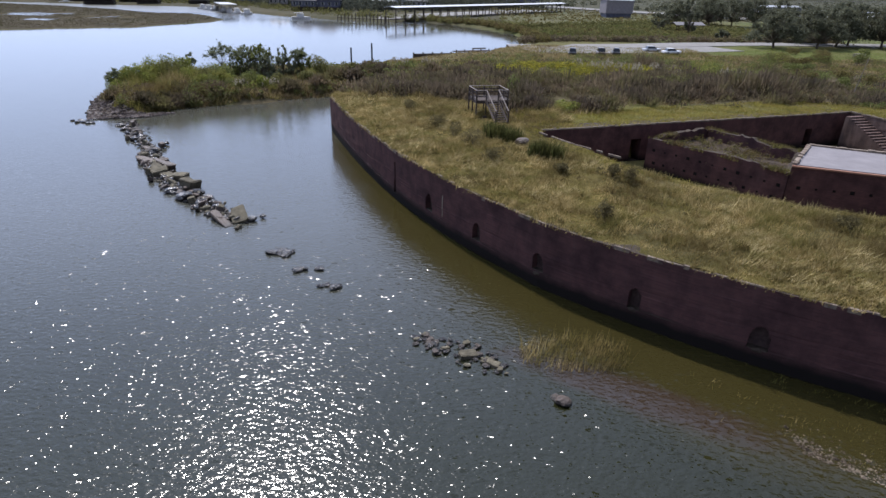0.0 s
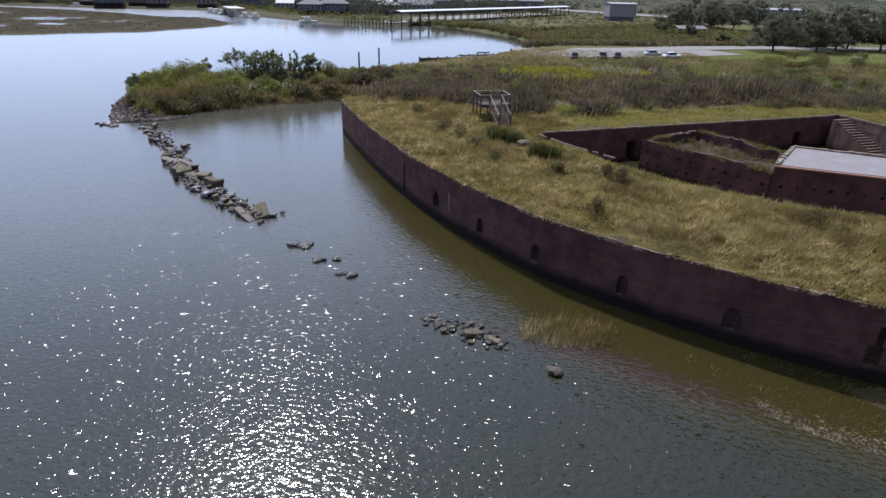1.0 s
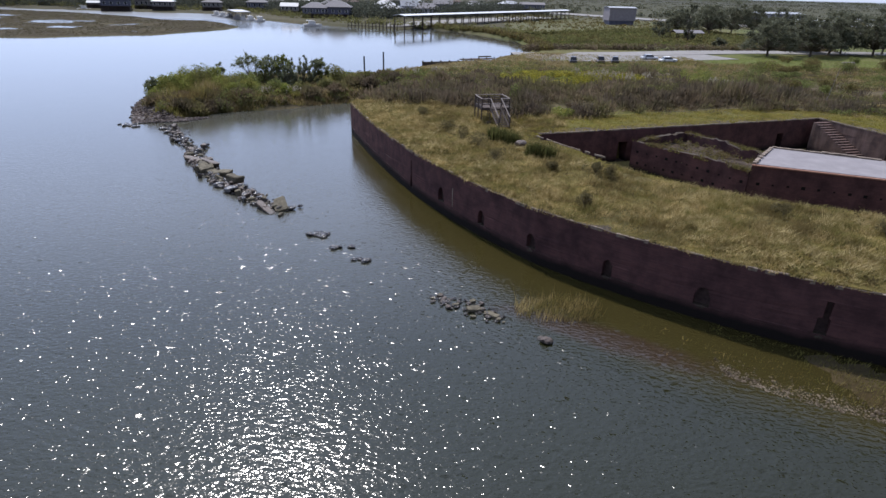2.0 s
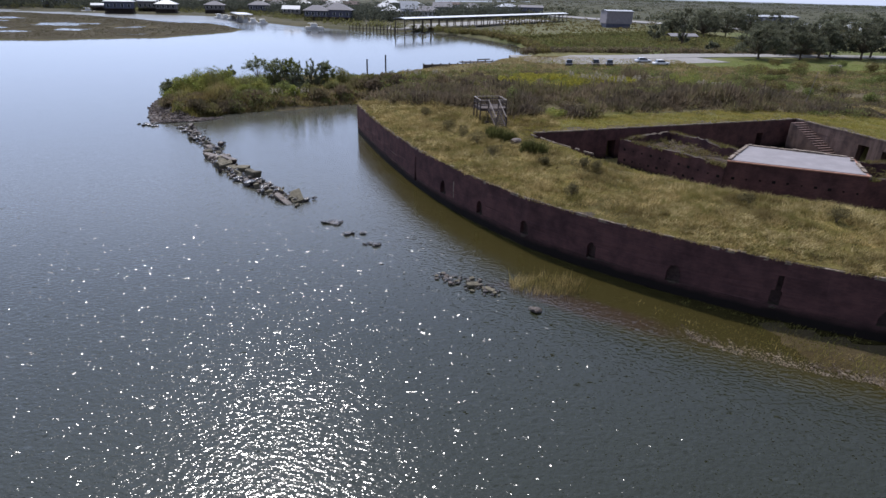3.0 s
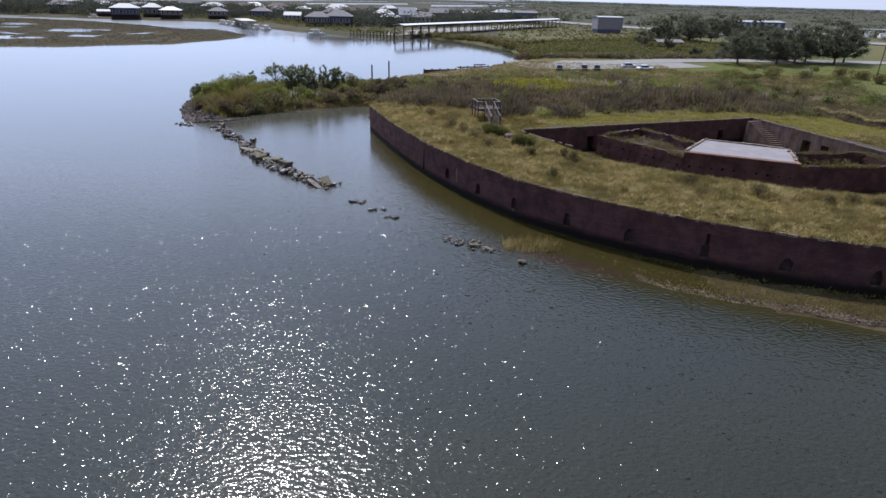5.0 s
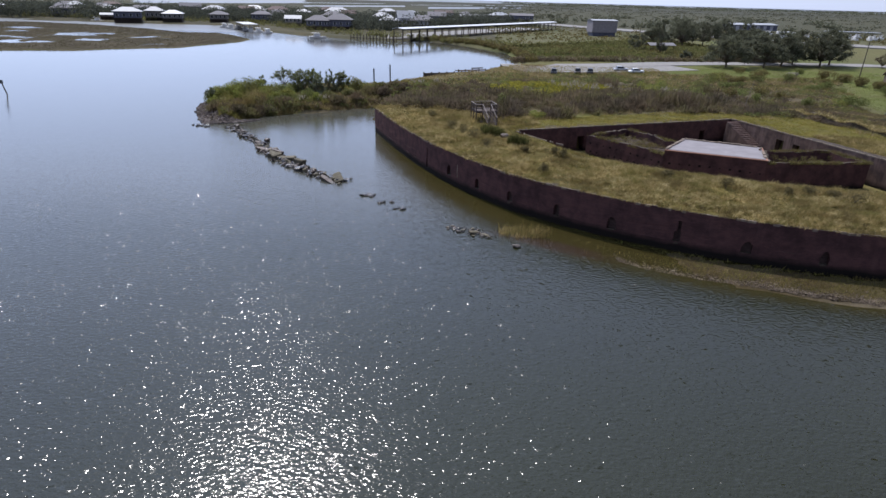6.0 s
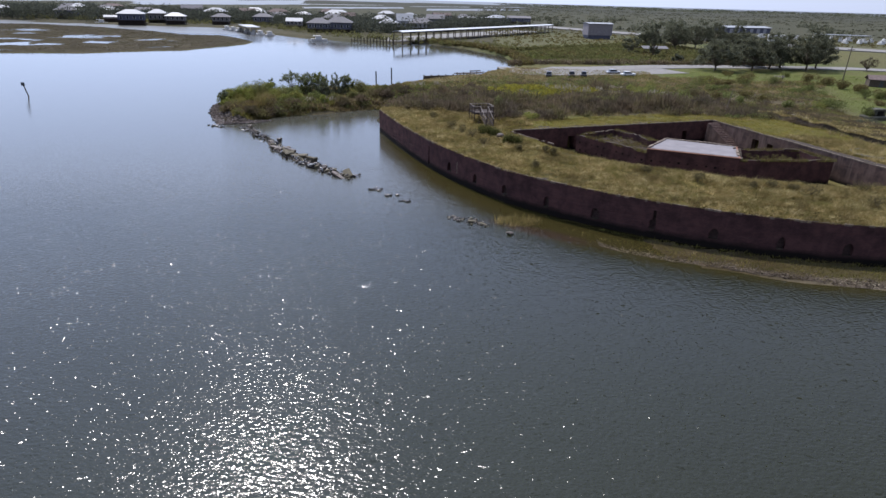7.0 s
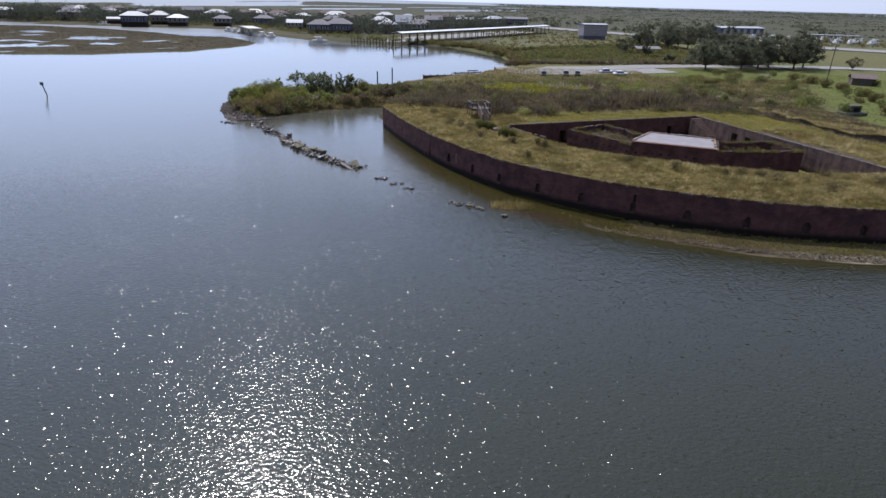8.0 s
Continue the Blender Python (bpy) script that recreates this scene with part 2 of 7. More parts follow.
bar_len = n.new("ShaderNodeVectorMath")
bar_len.operation = "LENGTH"
l.new(bar_map.outputs["Vector"], bar_len.inputs[0])
ragged_bar = n.new("ShaderNodeMath")
ragged_bar.operation = "MULTIPLY_ADD"
ragged_bar.inputs[1].default_value = 0.9
l.new(noise_node(n, l, 0.5, 4, wc), ragged_bar.inputs[0]), l.new(bar_len.outputs["Value"], ragged_bar.inputs[2])
mud_bar = n.new("ShaderNodeMapRange")
mud_bar.interpolation_type = "SMOOTHSTEP"
mud_bar.inputs["From Min"].default_value, mud_bar.inputs["From Max"].default_value = 0.85, 1.5
mud_bar.inputs["To Min"].default_value, mud_bar.inputs["To Max"].default_value = 0.85, 0.0
l.new(ragged_bar.outputs["Value"], mud_bar.inputs["Value"])
bed = mix(n, l, silt.outputs["Result"], deep, (0.0245, 0.0205, 0.0064))
l.new(mix(n, l, mud_bar.outputs["Result"], bed, (0.026, 0.017, 0.011)), b.inputs["Base Color"])
wmap = n.new("ShaderNodeMapping")
wmap.inputs["Rotation"].default_value, wmap.inputs["Scale"].default_value = (0, 0, radians(25)), (0.75, 1.25, 1)
l.new(wc, wmap.inputs["Vector"])
small = noise_node(n, l, 3.6, 2.0, wmap.outputs["Vector"], 0.5)
large = noise_node(n, l, 0.85, 2, wmap.outputs["Vector"], 0.5)
wsum = n.new("ShaderNodeMath")
wsum.operation = "MULTIPLY_ADD"
wsum.inputs[1].default_value = 0.45
l.new(large, wsum.inputs[0])
l.new(small, wsum.inputs[2])
shel_sep = n.new("ShaderNodeSeparateXYZ")
l.new(wc, shel_sep.inputs["Vector"])
lee = n.new("ShaderNodeMapRange")                      # calmer behind the breakwater
lee.interpolation_type = "SMOOTHSTEP"
lee.inputs["From Min"].default_value, lee.inputs["From Max"].default_value = 20, 66
lee.inputs["To Min"].default_value, lee.inputs["To Max"].default_value = 1.0, 0.3
l.new(shel_sep.outputs["Y"], lee.inputs["Value"])
gust = n.new("ShaderNodeMapRange")                     # patches of wind
gust.inputs["From Min"].default_value, gust.inputs["From Max"].default_value = 0.35, 0.65
gust.inputs["To Min"].default_value, gust.inputs["To Max"].default_value = 0.92, 1.06
l.new(noise_node(n, l, 0.06, 3, wc), gust.inputs["Value"])
calm, wave = n.new("ShaderNodeMath"), n.new("ShaderNodeMath")
calm.operation = wave.operation = "MULTIPLY"
shelter = n.new("ShaderNodeMapRange")
shelter.inputs["To Min"].default_value, shelter.inputs["To Max"].default_value = 1.0, 0.55
l.new(silt.outputs["Result"], shelter.inputs["Value"])
quiet = n.new("ShaderNodeMath")
quiet.operation = "MULTIPLY"
bay = n.new("ShaderNodeMapRange")                      # still water in the bay behind the spit
bay.inputs["From Min"].default_value, bay.inputs["From Max"].default_value = 80, 125
bay.inputs["To Min"].default_value, bay.inputs["To Max"].default_value = 1.0, 0.12
l.new(shel_sep.outputs["Y"], bay.inputs["Value"])
still = n.new("ShaderNodeMath")
still.operation = "MULTIPLY"
l.new(lee.outputs["Result"], still.inputs[0]), l.new(bay.outputs["Result"], still.inputs[1])
l.new(still.outputs["Value"], quiet.inputs[0]), l.new(shelter.outputs["Result"], quiet.inputs[1])
l.new(quiet.outputs["Value"], calm.inputs[0]), l.new(gust.outputs["Result"], calm.inputs[1])
l.new(calm.outputs["Value"], wave.inputs[0]), l.new(wsum.outputs["Value"], wave.inputs[1])
sleek = n.new("ShaderNodeMapRange")                    # and smoother
sleek.inputs["From Min"].default_value, sleek.inputs["From Max"].default_value = 0.3, 1.0
sleek.inputs["To Min"].default_value, sleek.inputs["To Max"].default_value = 0.085, 0.12
channel = n.new("ShaderNodeMapRange")                  # ripples again in the channel before the village
channel.inputs["From Min"].default_value, channel.inputs["From Max"].default_value = 240, 340
channel.inputs["To Min"].default_value, channel.inputs["To Max"].default_value = 0.0, 0.36
l.new(shel_sep.outputs["Y"], channel.inputs["Value"])
stir = n.new("ShaderNodeMath")
stir.operation = "MAXIMUM"
l.new(lee.outputs["Result"], sleek.inputs["Value"])
l.new(sleek.outputs["Result"], stir.inputs[0]), l.new(channel.outputs["Result"], stir.inputs[1]), l.new(stir.outputs["Value"], b.inputs["Roughness"])
bump(n, l, b, wave.outputs["Value"], 1.0, 0.051)
# small wavelets: each facet leans its own way, a few of them steeply, and catches the sun or not
STEEP = (0.33, 10.0)
cell = n.new("ShaderNodeTexVoronoi")
cell.inputs["Scale"].default_value = 14.5
l.new(wmap.outputs["Vector"], cell.inputs["Vector"])


def vec_op(op, a, v):
    k = n.new("ShaderNodeVectorMath")
    k.operation = op
    l.new(a, k.inputs[0])
    if isinstance(v, tuple):
        k.inputs[1].default_value = v
    elif v is not None:
        l.new(v, k.inputs["Scale"] if op == "SCALE" else k.inputs[1])
    return k.outputs["Vector"]


chance = n.new("ShaderNodeSeparateXYZ")
l.new(cell.outputs["Color"], chance.inputs["Vector"])


def sum_of(op, a, v):
    k = n.new("ShaderNodeMath")
    k.operation = op
    l.new(a, k.inputs[0])
    if isinstance(v, float):
        k.inputs[1].default_value = v
    elif v is not None:
        l.new(v, k.inputs[1])
    return k.outputs["Value"]


steep = sum_of("MULTIPLY", sum_of("POWER", chance.outputs["X"], STEEP[1]), STEEP[0])
bearing = sum_of("MULTIPLY", chance.outputs["Y"], 6.2832)
tilt = n.new("ShaderNodeCombineXYZ")
l.new(sum_of("MULTIPLY", sum_of("COSINE", bearing, None), steep), tilt.inputs["X"])
l.new(sum_of("MULTIPLY", sum_of("SINE", bearing, None), steep), tilt.inputs["Y"])
broad = n.new("ShaderNodeTexVoronoi")
broad.inputs["Scale"].default_value = 5.0
l.new(wmap.outputs["Vector"], broad.inputs["Vector"])
luck = n.new("ShaderNodeSeparateXYZ")
l.new(broad.outputs["Color"], luck.inputs["Vector"])
steep_2 = sum_of("MULTIPLY", sum_of("POWER", luck.outputs["X"], 24.0), 0.27)
bearing_2 = sum_of("MULTIPLY", luck.outputs["Y"], 6.2832)
tilt_2 = n.new("ShaderNodeCombineXYZ")
l.new(sum_of("MULTIPLY", sum_of("COSINE", bearing_2, None), steep_2), tilt_2.inputs["X"])
l.new(sum_of("MULTIPLY", sum_of("SINE", bearing_2, None), steep_2), tilt_2.inputs["Y"])
lean_3 = vec_op("SCALE", vec_op("ADD", tilt.outputs["Vector"], tilt_2.outputs["Vector"]), sum_of("MULTIPLY", calm.outputs["Value"], lee.outputs["Result"]))
facet = vec_op("NORMALIZE", vec_op("ADD", b.inputs["Normal"].links[0].from_socket, lean_3), None)
l.new(facet, b.inputs["Normal"])

# ground: the colour of each zone lies on the mesh, broken up by soil and tufts
GROUND, n, l, b = material("ground", 0.95)
b.inputs["Specular IOR Level"].default_value = 0.05
zone = n.new("ShaderNodeAttribute")
zone.attribute_name = "zone"
gp = n.new("ShaderNodeNewGeometry").outputs["Position"]
fine = ramp(n, l, noise_node(n, l, 1.7, 8, gp, 0.7), [(0.28, (0.45, 0.43, 0.40)), (0.72, (1.35, 1.35, 1.3))])
c = mix(n, l, 1.0, zone.outputs["Color"], fine, "MULTIPLY")
c = mix(n, l, ramp(n, l, noise_node(n, l, 0.09, 5, gp), [(0.45, (0, 0, 0)), (0.7, (0.5, 0.5, 0.5))]), c, (0.085, 0.07, 0.04))
l.new(c, b.inputs["Base Color"])
bump(n, l, b, noise_node(n, l, 2.5, 6, gp), 0.6, 0.25)


# ---- mesh helpers ----
def mesh_of(name, verts, faces, mat, parent=None, label="", smooth=False):
    me = bpy.data.meshes.new(name)
    me.from_pydata([tuple(v) for v in verts], [], [tuple(f) for f in faces])
    me.materials.append(mat)
    if smooth:
        me.polygons.foreach_set("use_smooth", [True] * len(me.polygons))
    ob = new(name, me)
    if parent is not None:
        ob.parent = parent
    if label:
        ob["label"] = label
    return ob


def part(name, bm, mat, parent=None, label="", smooth=False):
    me = bpy.data.meshes.new(name)
    bm.normal_update()
    bm.to_mesh(me)
    bm.free()
    me.materials.append(mat)
    if smooth:
        me.polygons.foreach_set("use_smooth", [True] * len(me.polygons))
    ob = new(name, me)
    if parent is not None:
        ob.parent = parent
    if label:
        ob["label"] = label
    return ob


def thing(name, place, label, category, group="", rz=0.0):
    ob = new(name)
    ob.matrix_world = pose(*place, 0, 0, rz)
    return tagged(ob, label, category, group)


def box(bm, x0, x1, y0, y1, z0, z1, m=None, bevel=0.0):
    g = bmesh.ops.create_cube(bm, size=1)["verts"]
    mm = Matrix.LocRotScale(((x0 + x1) / 2, (y0 + y1) / 2, (z0 + z1) / 2), None, (x1 - x0, y1 - y0, z1 - z0))
    bmesh.ops.transform(bm, matrix=(m @ mm) if m is not None else mm, verts=g)
    if bevel:
        es = list({e for v in g for e in v.link_edges})
        bmesh.ops.bevel(bm, geom=es, offset=bevel, segments=1, affect="EDGES")
    return bm


def boxes(*dims, bevel=0.0):
    bm = bmesh.new()
    for d in dims:
        box(bm, *d, bevel=bevel)
    return bm


def rod(bm, p, q, r0, r1=None, sides=8):
    p, q = Vector(p), Vector(q)
    turn = (q - p).to_track_quat("Z", "Y").to_matrix().to_4x4()
    m = Matrix.Translation((p + q) / 2) @ turn
    bmesh.ops.create_cone(bm, cap_ends=True, segments=sides, radius1=r0, radius2=r0 if r1 is None else r1, depth=(q - p).length, matrix=m)
    return bm


def weather_tops(me, mat):
    """Upward faces get the worn, dirty material of a wall's top."""
    me.materials.append(mat)
    for p in me.polygons:
        if p.normal.z > 0.6:
            p.material_index = 1


def inside_distance(px, py, poly):
    """Distance to a polygon's edge, plus inside, minus outside."""
    d2, inside = np.full(px.shape, 1e18), np.zeros(px.shape, bool)
    for (x0, y0), (x1, y1) in zip(poly, poly[1:] + poly[:1]):
        ex, ey = x1 - x0, y1 - y0
        t = np.clip(((px - x0) * ex + (py - y0) * ey) / (ex * ex + ey * ey + 1e-9), 0, 1)
        d2 = np.minimum(d2, (px - x0 - t * ex) ** 2 + (py - y0 - t * ey) ** 2)
        cross = ((y0 > py) != (y1 > py)) & (px < ex * (py - y0) / (ey if abs(ey) > 1e-9 else 1e-9) + x0)
        inside ^= cross
    return np.where(inside, 1, -1) * np.sqrt(d2)


def wobble(px, py, size, seed=0.0):
    """Smooth uneven field between -1 and 1."""
    a = np.sin(px / size + 1.7 * seed + 1.3 * np.sin(py / size * 0.8 + seed))
    b = np.sin(py / size * 1.13 + 2.1 * seed + 1.1 * np.sin(px / size * 0.7 - seed))
    return 0.5 * (a + b)


LATTICE = np.random.default_rng(4).random((256, 256))


def patchy(px, py, size, seed=0):
    """Irregular patches between 0 and 1."""
    u, v = np.asarray(px, float) / size + 17.3 * seed, np.asarray(py, float) / size + 9.1 * seed
    i, j = np.floor(u).astype(int), np.floor(v).astype(int)
    s, t = u - i, v - j
    s, t = s * s * (3 - 2 * s), t * t * (3 - 2 * t)
    g = lambda a, b: LATTICE[a % 256, b % 256]
    return (g(i, j) * (1 - s) + g(i + 1, j) * s) * (1 - t) + (g(i, j + 1) * (1 - s) + g(i + 1, j + 1) * s) * t


def smooth(a, b, v):
    t = np.clip((v - a) / (b - a), 0, 1)
    return t * t * (3 - 2 * t)


# ---- plan of the fort ----
TOP = 4.0                              # wall top over the water
CX, CY, R = 46.1, 70.7, 58.67          # circle of the sea front
CORNER, KINK = (-13.9, 66.5), (46.1 + 58.67 * math.cos(radians(-142.5)), 70.7 + 58.67 * math.sin(radians(-142.5)))
REAR = (-9.0, 92.0)
RIN = 43.3                             # inner edge of the rampart
FLOOR = 0.3                            # yard


def on_circle(deg, r=R):
    return CX + r * math.cos(radians(deg)), CY + r * math.sin(radians(deg))


TIP, BACK, SIDE = (8.6, 51.6), (45.4, 65.1), (57.0, 28.4)
A_TIP = math.degrees(math.atan2(TIP[1] - CY, TIP[0] - CX))
A_SIDE = math.degrees(math.atan2(SIDE[1] - CY, SIDE[0] - CX))
yard_poly = [TIP, BACK, SIDE] + [on_circle(A_SIDE + (A_TIP - A_SIDE) * k / 24, RIN) for k in range(1, 24)]
FDX, FDY = (KINK[0] - CORNER[0]) / 34.27, (KINK[1] - CORNER[1]) / 34.27
BOW_U, BOW_OFF = (0, 5, 10, 14, 18, 21, 24, 27, 30, 33.5, 38, 42.6), (-0.1, -0.36, -0.55, -0.62, -0.62, -0.58, -0.45, -0.22, 0.1, 0.6, 1.55, 2.86)
BOW_END, DEG_END = 42.6, -133.9


def on_flank(u):
    """The slightly bowed flank between the far corner and the round sea front."""
    off = float(np.interp(u, BOW_U, BOW_OFF))
    off = 0.5 * off + 0.25 * float(np.interp(u - 2.5, BOW_U, BOW_OFF) + np.interp(u + 2.5, BOW_U, BOW_OFF)) if 2.5 < u < 40 else off
    return CORNER[0] + FDX * u - FDY * off, CORNER[1] + FDY * u + FDX * off


flank = [on_flank(BOW_END * k / 40) for k in range(40)]
fort_poly = flank + [on_circle(DEG_END + 2 * k) for k in range(69)] + [(60, 130), (20, 100), REAR]

LAND = [
    (-9, 91), (30, 90), (100, 60), (105, 30), (400, -60), (4700, -200), (4700, 4700), (-4700, 4700), (-4700, 900), (-700, 395), (-306, 388),
    (-268, 379), (-245, 384), (-225, 372), (-205, 371), (-180, 376), (-148, 368), (-113, 327), (-83, 302), (-53, 283), (-30, 277), (-14, 286), (-2, 273), (8, 258), (15, 243), (21, 228), (23.5, 208), (23.5, 192), (22.5, 179),
    (13, 166), (6, 151), (-1, 145), (-8, 138), (-15, 128), (-18, 119), (-30, 111), (-46, 100), (-52, 93), (-51.8, 86), (-49.8, 79), (-46.5, 73), (-43.5, 68), (-40, 69.5), (-38, 73), (-35.5, 77),
    (-31, 80), (-26.3, 83), (-21.5, 86.5), (-17, 88.5),
]
MARSH = [(-600, 150), (-167, 179), (-141, 187), (-111, 209.5), (-96, 246), (-100, 268), (-127, 303), (-142, 297), (-184, 329), (-255, 355), (-288, 350), (-600, 330)]
MARSH_PONDS = [(-183, 267, 13, 17), (-188, 217, 9, 14), (-171, 218, 7, 9), (-220, 275, 7, 9), (-189, 239, 5, 6), (-160, 237, 10, 8), (-146, 259, 7, 8), (-126, 221.5, 5, 6), (-135, 252, 4, 5), (-172, 189, 6, 6), (-205, 240, 9, 9), (-232, 300, 9, 12)]
STRAITS = [[(-470, 900), (-321, 1300), (-523, 2230), (-600, 1158)], [(-240, 985), (-93, 1195), (-107, 1385), (-264, 1110)], [(-41, 1080), (150, 1328), (182, 1640), (-48, 1280)],
           [(-98, 1450), (241, 1880), (241, 2060), (-98, 1560)], [(-345, 1310), (-172, 1520), (-172, 1640), (-360, 1420)],
           [(-4700, 860), (-680, 900), (-590, 1250), (-560, 2300), (300, 2700), (1300, 3300), (1500, 2560), (4700, 2700), (4700, 4800), (-4700, 4800)]]
SHORE = [(2, 20), (7, 18.7), (12.5, 16.3), (16, 13.6), (19.9, 11.8), (23.8, 10.4), (27.4, 9.0), (31.1, 8.0), (34.9, 7.3), (38.7, 6.9), (42.1, 6.6), (60, 4), (110, 10), (110, 50), (46, 60), (0, 36)]


def spaced(fine0, fine1, step, far0, far1, grow=1.13):
    out, s, v = list(np.arange(fine0, fine1 + 1e-6, step)), step, fine1
    while v < far1:
        s *= grow
        v += s
        out.append(v)
    s, v, low = step, fine0, []
    while v > far0:
        s *= grow
        v -= s
        low.append(v)
    return np.array(low[::-1] + out)


def height(px, py):
    """Height of the ground, and masks of its zones."""
    sx, sy = px + 1.2 * wobble(px, py, 5.0, 1), py + 1.2 * wobble(px, py, 4.0, 2)
    land, marsh = inside_distance(sx, sy, LAND), inside_distance(sx + 3 * wobble(px, py, 14, 4), sy + 3 * wobble(px, py, 11, 3), MARSH)
    shore = inside_distance(px + 0.4 * wobble(px, py, 2.0, 5), py + 0.4 * wobble(px, py, 1.7, 6), SHORE)
    fort, yard = inside_distance(px, py, fort_poly), inside_distance(px, py, yard_poly)
    z = np.clip(0.45 * land, -1.5, 1.0 + 0.15 * wobble(px, py, 9, 7))
    # ponds lie in the marsh
    pond = np.zeros(px.shape)
    for cx, cy, rx, ry in MARSH_PONDS:
        pond = np.maximum(pond, smooth(1.15, 0.85, np.hypot((px - cx) / rx, (py - cy) / ry) + 0.45 * wobble(px, py, 3.1, cx)))
    z = np.maximum(z, np.clip(0.12 * marsh, -1.5, 0.4) - 0.9 * pond)
    for strait in STRAITS:
        z = z - 3.0 * smooth(-6, 6, inside_distance(px, py + 14 * wobble(px, py, 60, 3), strait))
    # mud and shingle at the foot of the wall
    level = -0.18 + 0.44 * smooth(9, 40, px + 5 * (patchy(px, py, 2.6, 4) - 0.5)) + 0.10 * (patchy(px, py, 2.2, 9) - 0.5) + 0.05 * (patchy(px, py, 0.7, 3) - 0.5) + 0.012 * shore
    z = np.maximum(z, np.minimum(np.clip(0.22 * shore, -1.5, 0.6), level))
    rise = smooth(-26, 4, fort)
    back = smooth(70, 92, py)
    dip = smooth(30, 58, px) * smooth(-13, -24, yard)
    z = z + (2.6 * rise * (1 - dip) + 0.55 * rise * dip) * back * smooth(0.5, 7, land) * smooth(-30, -10, px)
    under = (py < 58) & (px < 80) & (fort < 7)            # hollow below the rampart's sheet
    plateau = 3.75 - 2.2 * dip
    blend = np.where((py > 76) | (px > 84), smooth(-7, 2, fort), (fort > 0.8) * 1.0)
    z = np.where(under, z, z * (1 - blend) + blend * (plateau + 0.25 * (patchy(px, py, 3, 8) - 0.5)))
    z = np.where((fort > -0.3) & under, -0.3, z)
    z = np.where(yard > -1.35, FLOOR + 0.08 * wobble(px, py, 3, 2), z)
    return z, land, marsh, shore, fort, yard, pond


def build_ground():
    xs, ys = spaced(-56, 84, 0.75, -4600, 4600, 1.1), spaced(4, 100, 0.75, -800, 4600, 1.07)
    # finer over the marsh island and the far straits
    xs = np.unique(np.round(np.concatenate([xs, np.linspace(-240, -95, 60), np.linspace(-620, 300, 36)]), 2))
    ys = np.unique(np.round(np.concatenate([ys, np.linspace(165, 365, 66), np.linspace(880, 2100, 46)]), 2))
    gx, gy = np.meshgrid(xs, ys)
    z, land, marsh, shore, fort, yard, pond = height(gx, gy)
    nx, ny = len(xs), len(ys)
    idx = np.arange(nx * ny).reshape(ny, nx)
    faces = np.stack([idx[:-1, :-1], idx[:-1, 1:], idx[1:, 1:], idx[1:, :-1]], -1).reshape(-1, 4)
    verts = np.stack([gx, gy, z], -1).reshape(-1, 3)
    ob = mesh_of("ground", verts, faces, GROUND, smooth=True)
    w = lambda s, k: 0.5 + 0.5 * wobble(gx, gy, s, k)
    col = np.zeros((ny, nx, 3)) + (0.10, 0.095, 0.04)

    def lay(mask, rgb):
        nonlocal col
        col = col * (1 - mask[..., None]) + np.array(rgb) * mask[..., None]

    lay(smooth(0.45, 0.8, w(17, 3)), (0.07, 0.085, 0.025))
    lay(smooth(150, 260, gy) * w(40, 5), (0.085, 0.085, 0.045))
    lay(smooth(300, 500, gy), (0.05, 0.052, 0.035))
    lay(smooth(900, 1600, gy), (0.045, 0.048, 0.038))
    lay(smooth(262, 285, gy) * (gx < 25) * (1 - smooth(560, 640, gy)) * 0.8, (0.05, 0.046, 0.032))
    scrub = smooth(-55, -10, fort) * smooth(60, 75, gy) * (gx > -30)
    lay(scrub * 0.85, (0.068, 0.053, 0.036))
    lay(np.maximum(smooth(-4, 6, gx - 79 - 0.45 * np.maximum(gy - 75, 0)), smooth(150, 158, gy) * smooth(60, 72, gx)) * smooth(50, 70, gy) * (1 - smooth(180, 200, gy)) * 0.85, (0.085, 0.1, 0.028))
    lay(smooth(-1, 2, marsh), (0.046, 0.038, 0.024))
    lay(smooth(0.5, -0.5, fort) * smooth(-12, -8, fort) * (gy < 68), (0.040, 0.033, 0.014))
    lay(np.maximum(smooth(0.16, 0.02, z), smooth(36, 26, gx)) * (gy < 40) * (gx > 0) * (fort < 0.5) * 0.9, (0.036, 0.026, 0.013))
    lay(smooth(1.2, 0.2, z) * (gy < 68) * smooth(24, 34, gx) * smooth(1.6, 0.6, shore) * 0.85, (0.105, 0.086, 0.062))
    lay(smooth(33, 38, gx) * (gy < 12) * smooth(0.0, 0.3, shore) * smooth(1.4, 0.8, shore) * 0.8, (0.24, 0.21, 0.165))
    lay(((fort > 0.3) & (yard < 0)).astype(float) * (gy < 68), (0.09, 0.085, 0.028))
    lay((yard > -1.4).astype(float), (0.125, 0.108, 0.042))
    lay(smooth(-37, -40, gx) * smooth(5.5, 3.5, land) * (gy < 100), (0.075, 0.06, 0.05))
    lay((z < -0.3).astype(float), (0.06, 0.055, 0.03))
    attr = ob.data.attributes.new("zone", "FLOAT_COLOR", "POINT")
    attr.data.foreach_set("color", np.concatenate([col, np.ones((ny, nx, 1))], -1).ravel())
    return tagged(ob, "low coastal ground with dry grass, mud flats and marsh", "ground", kind="structure")


build_ground()
S = 4800.0
water = mesh_of("water", [(-S, -1200, 0), (S, -1200, 0), (S, S, 0), (-S, S, 0)], [(0, 1, 2, 3)], WATER)
tagged(water, "rippled murky olive estuary water with sun glitter", "water", kind="structure")


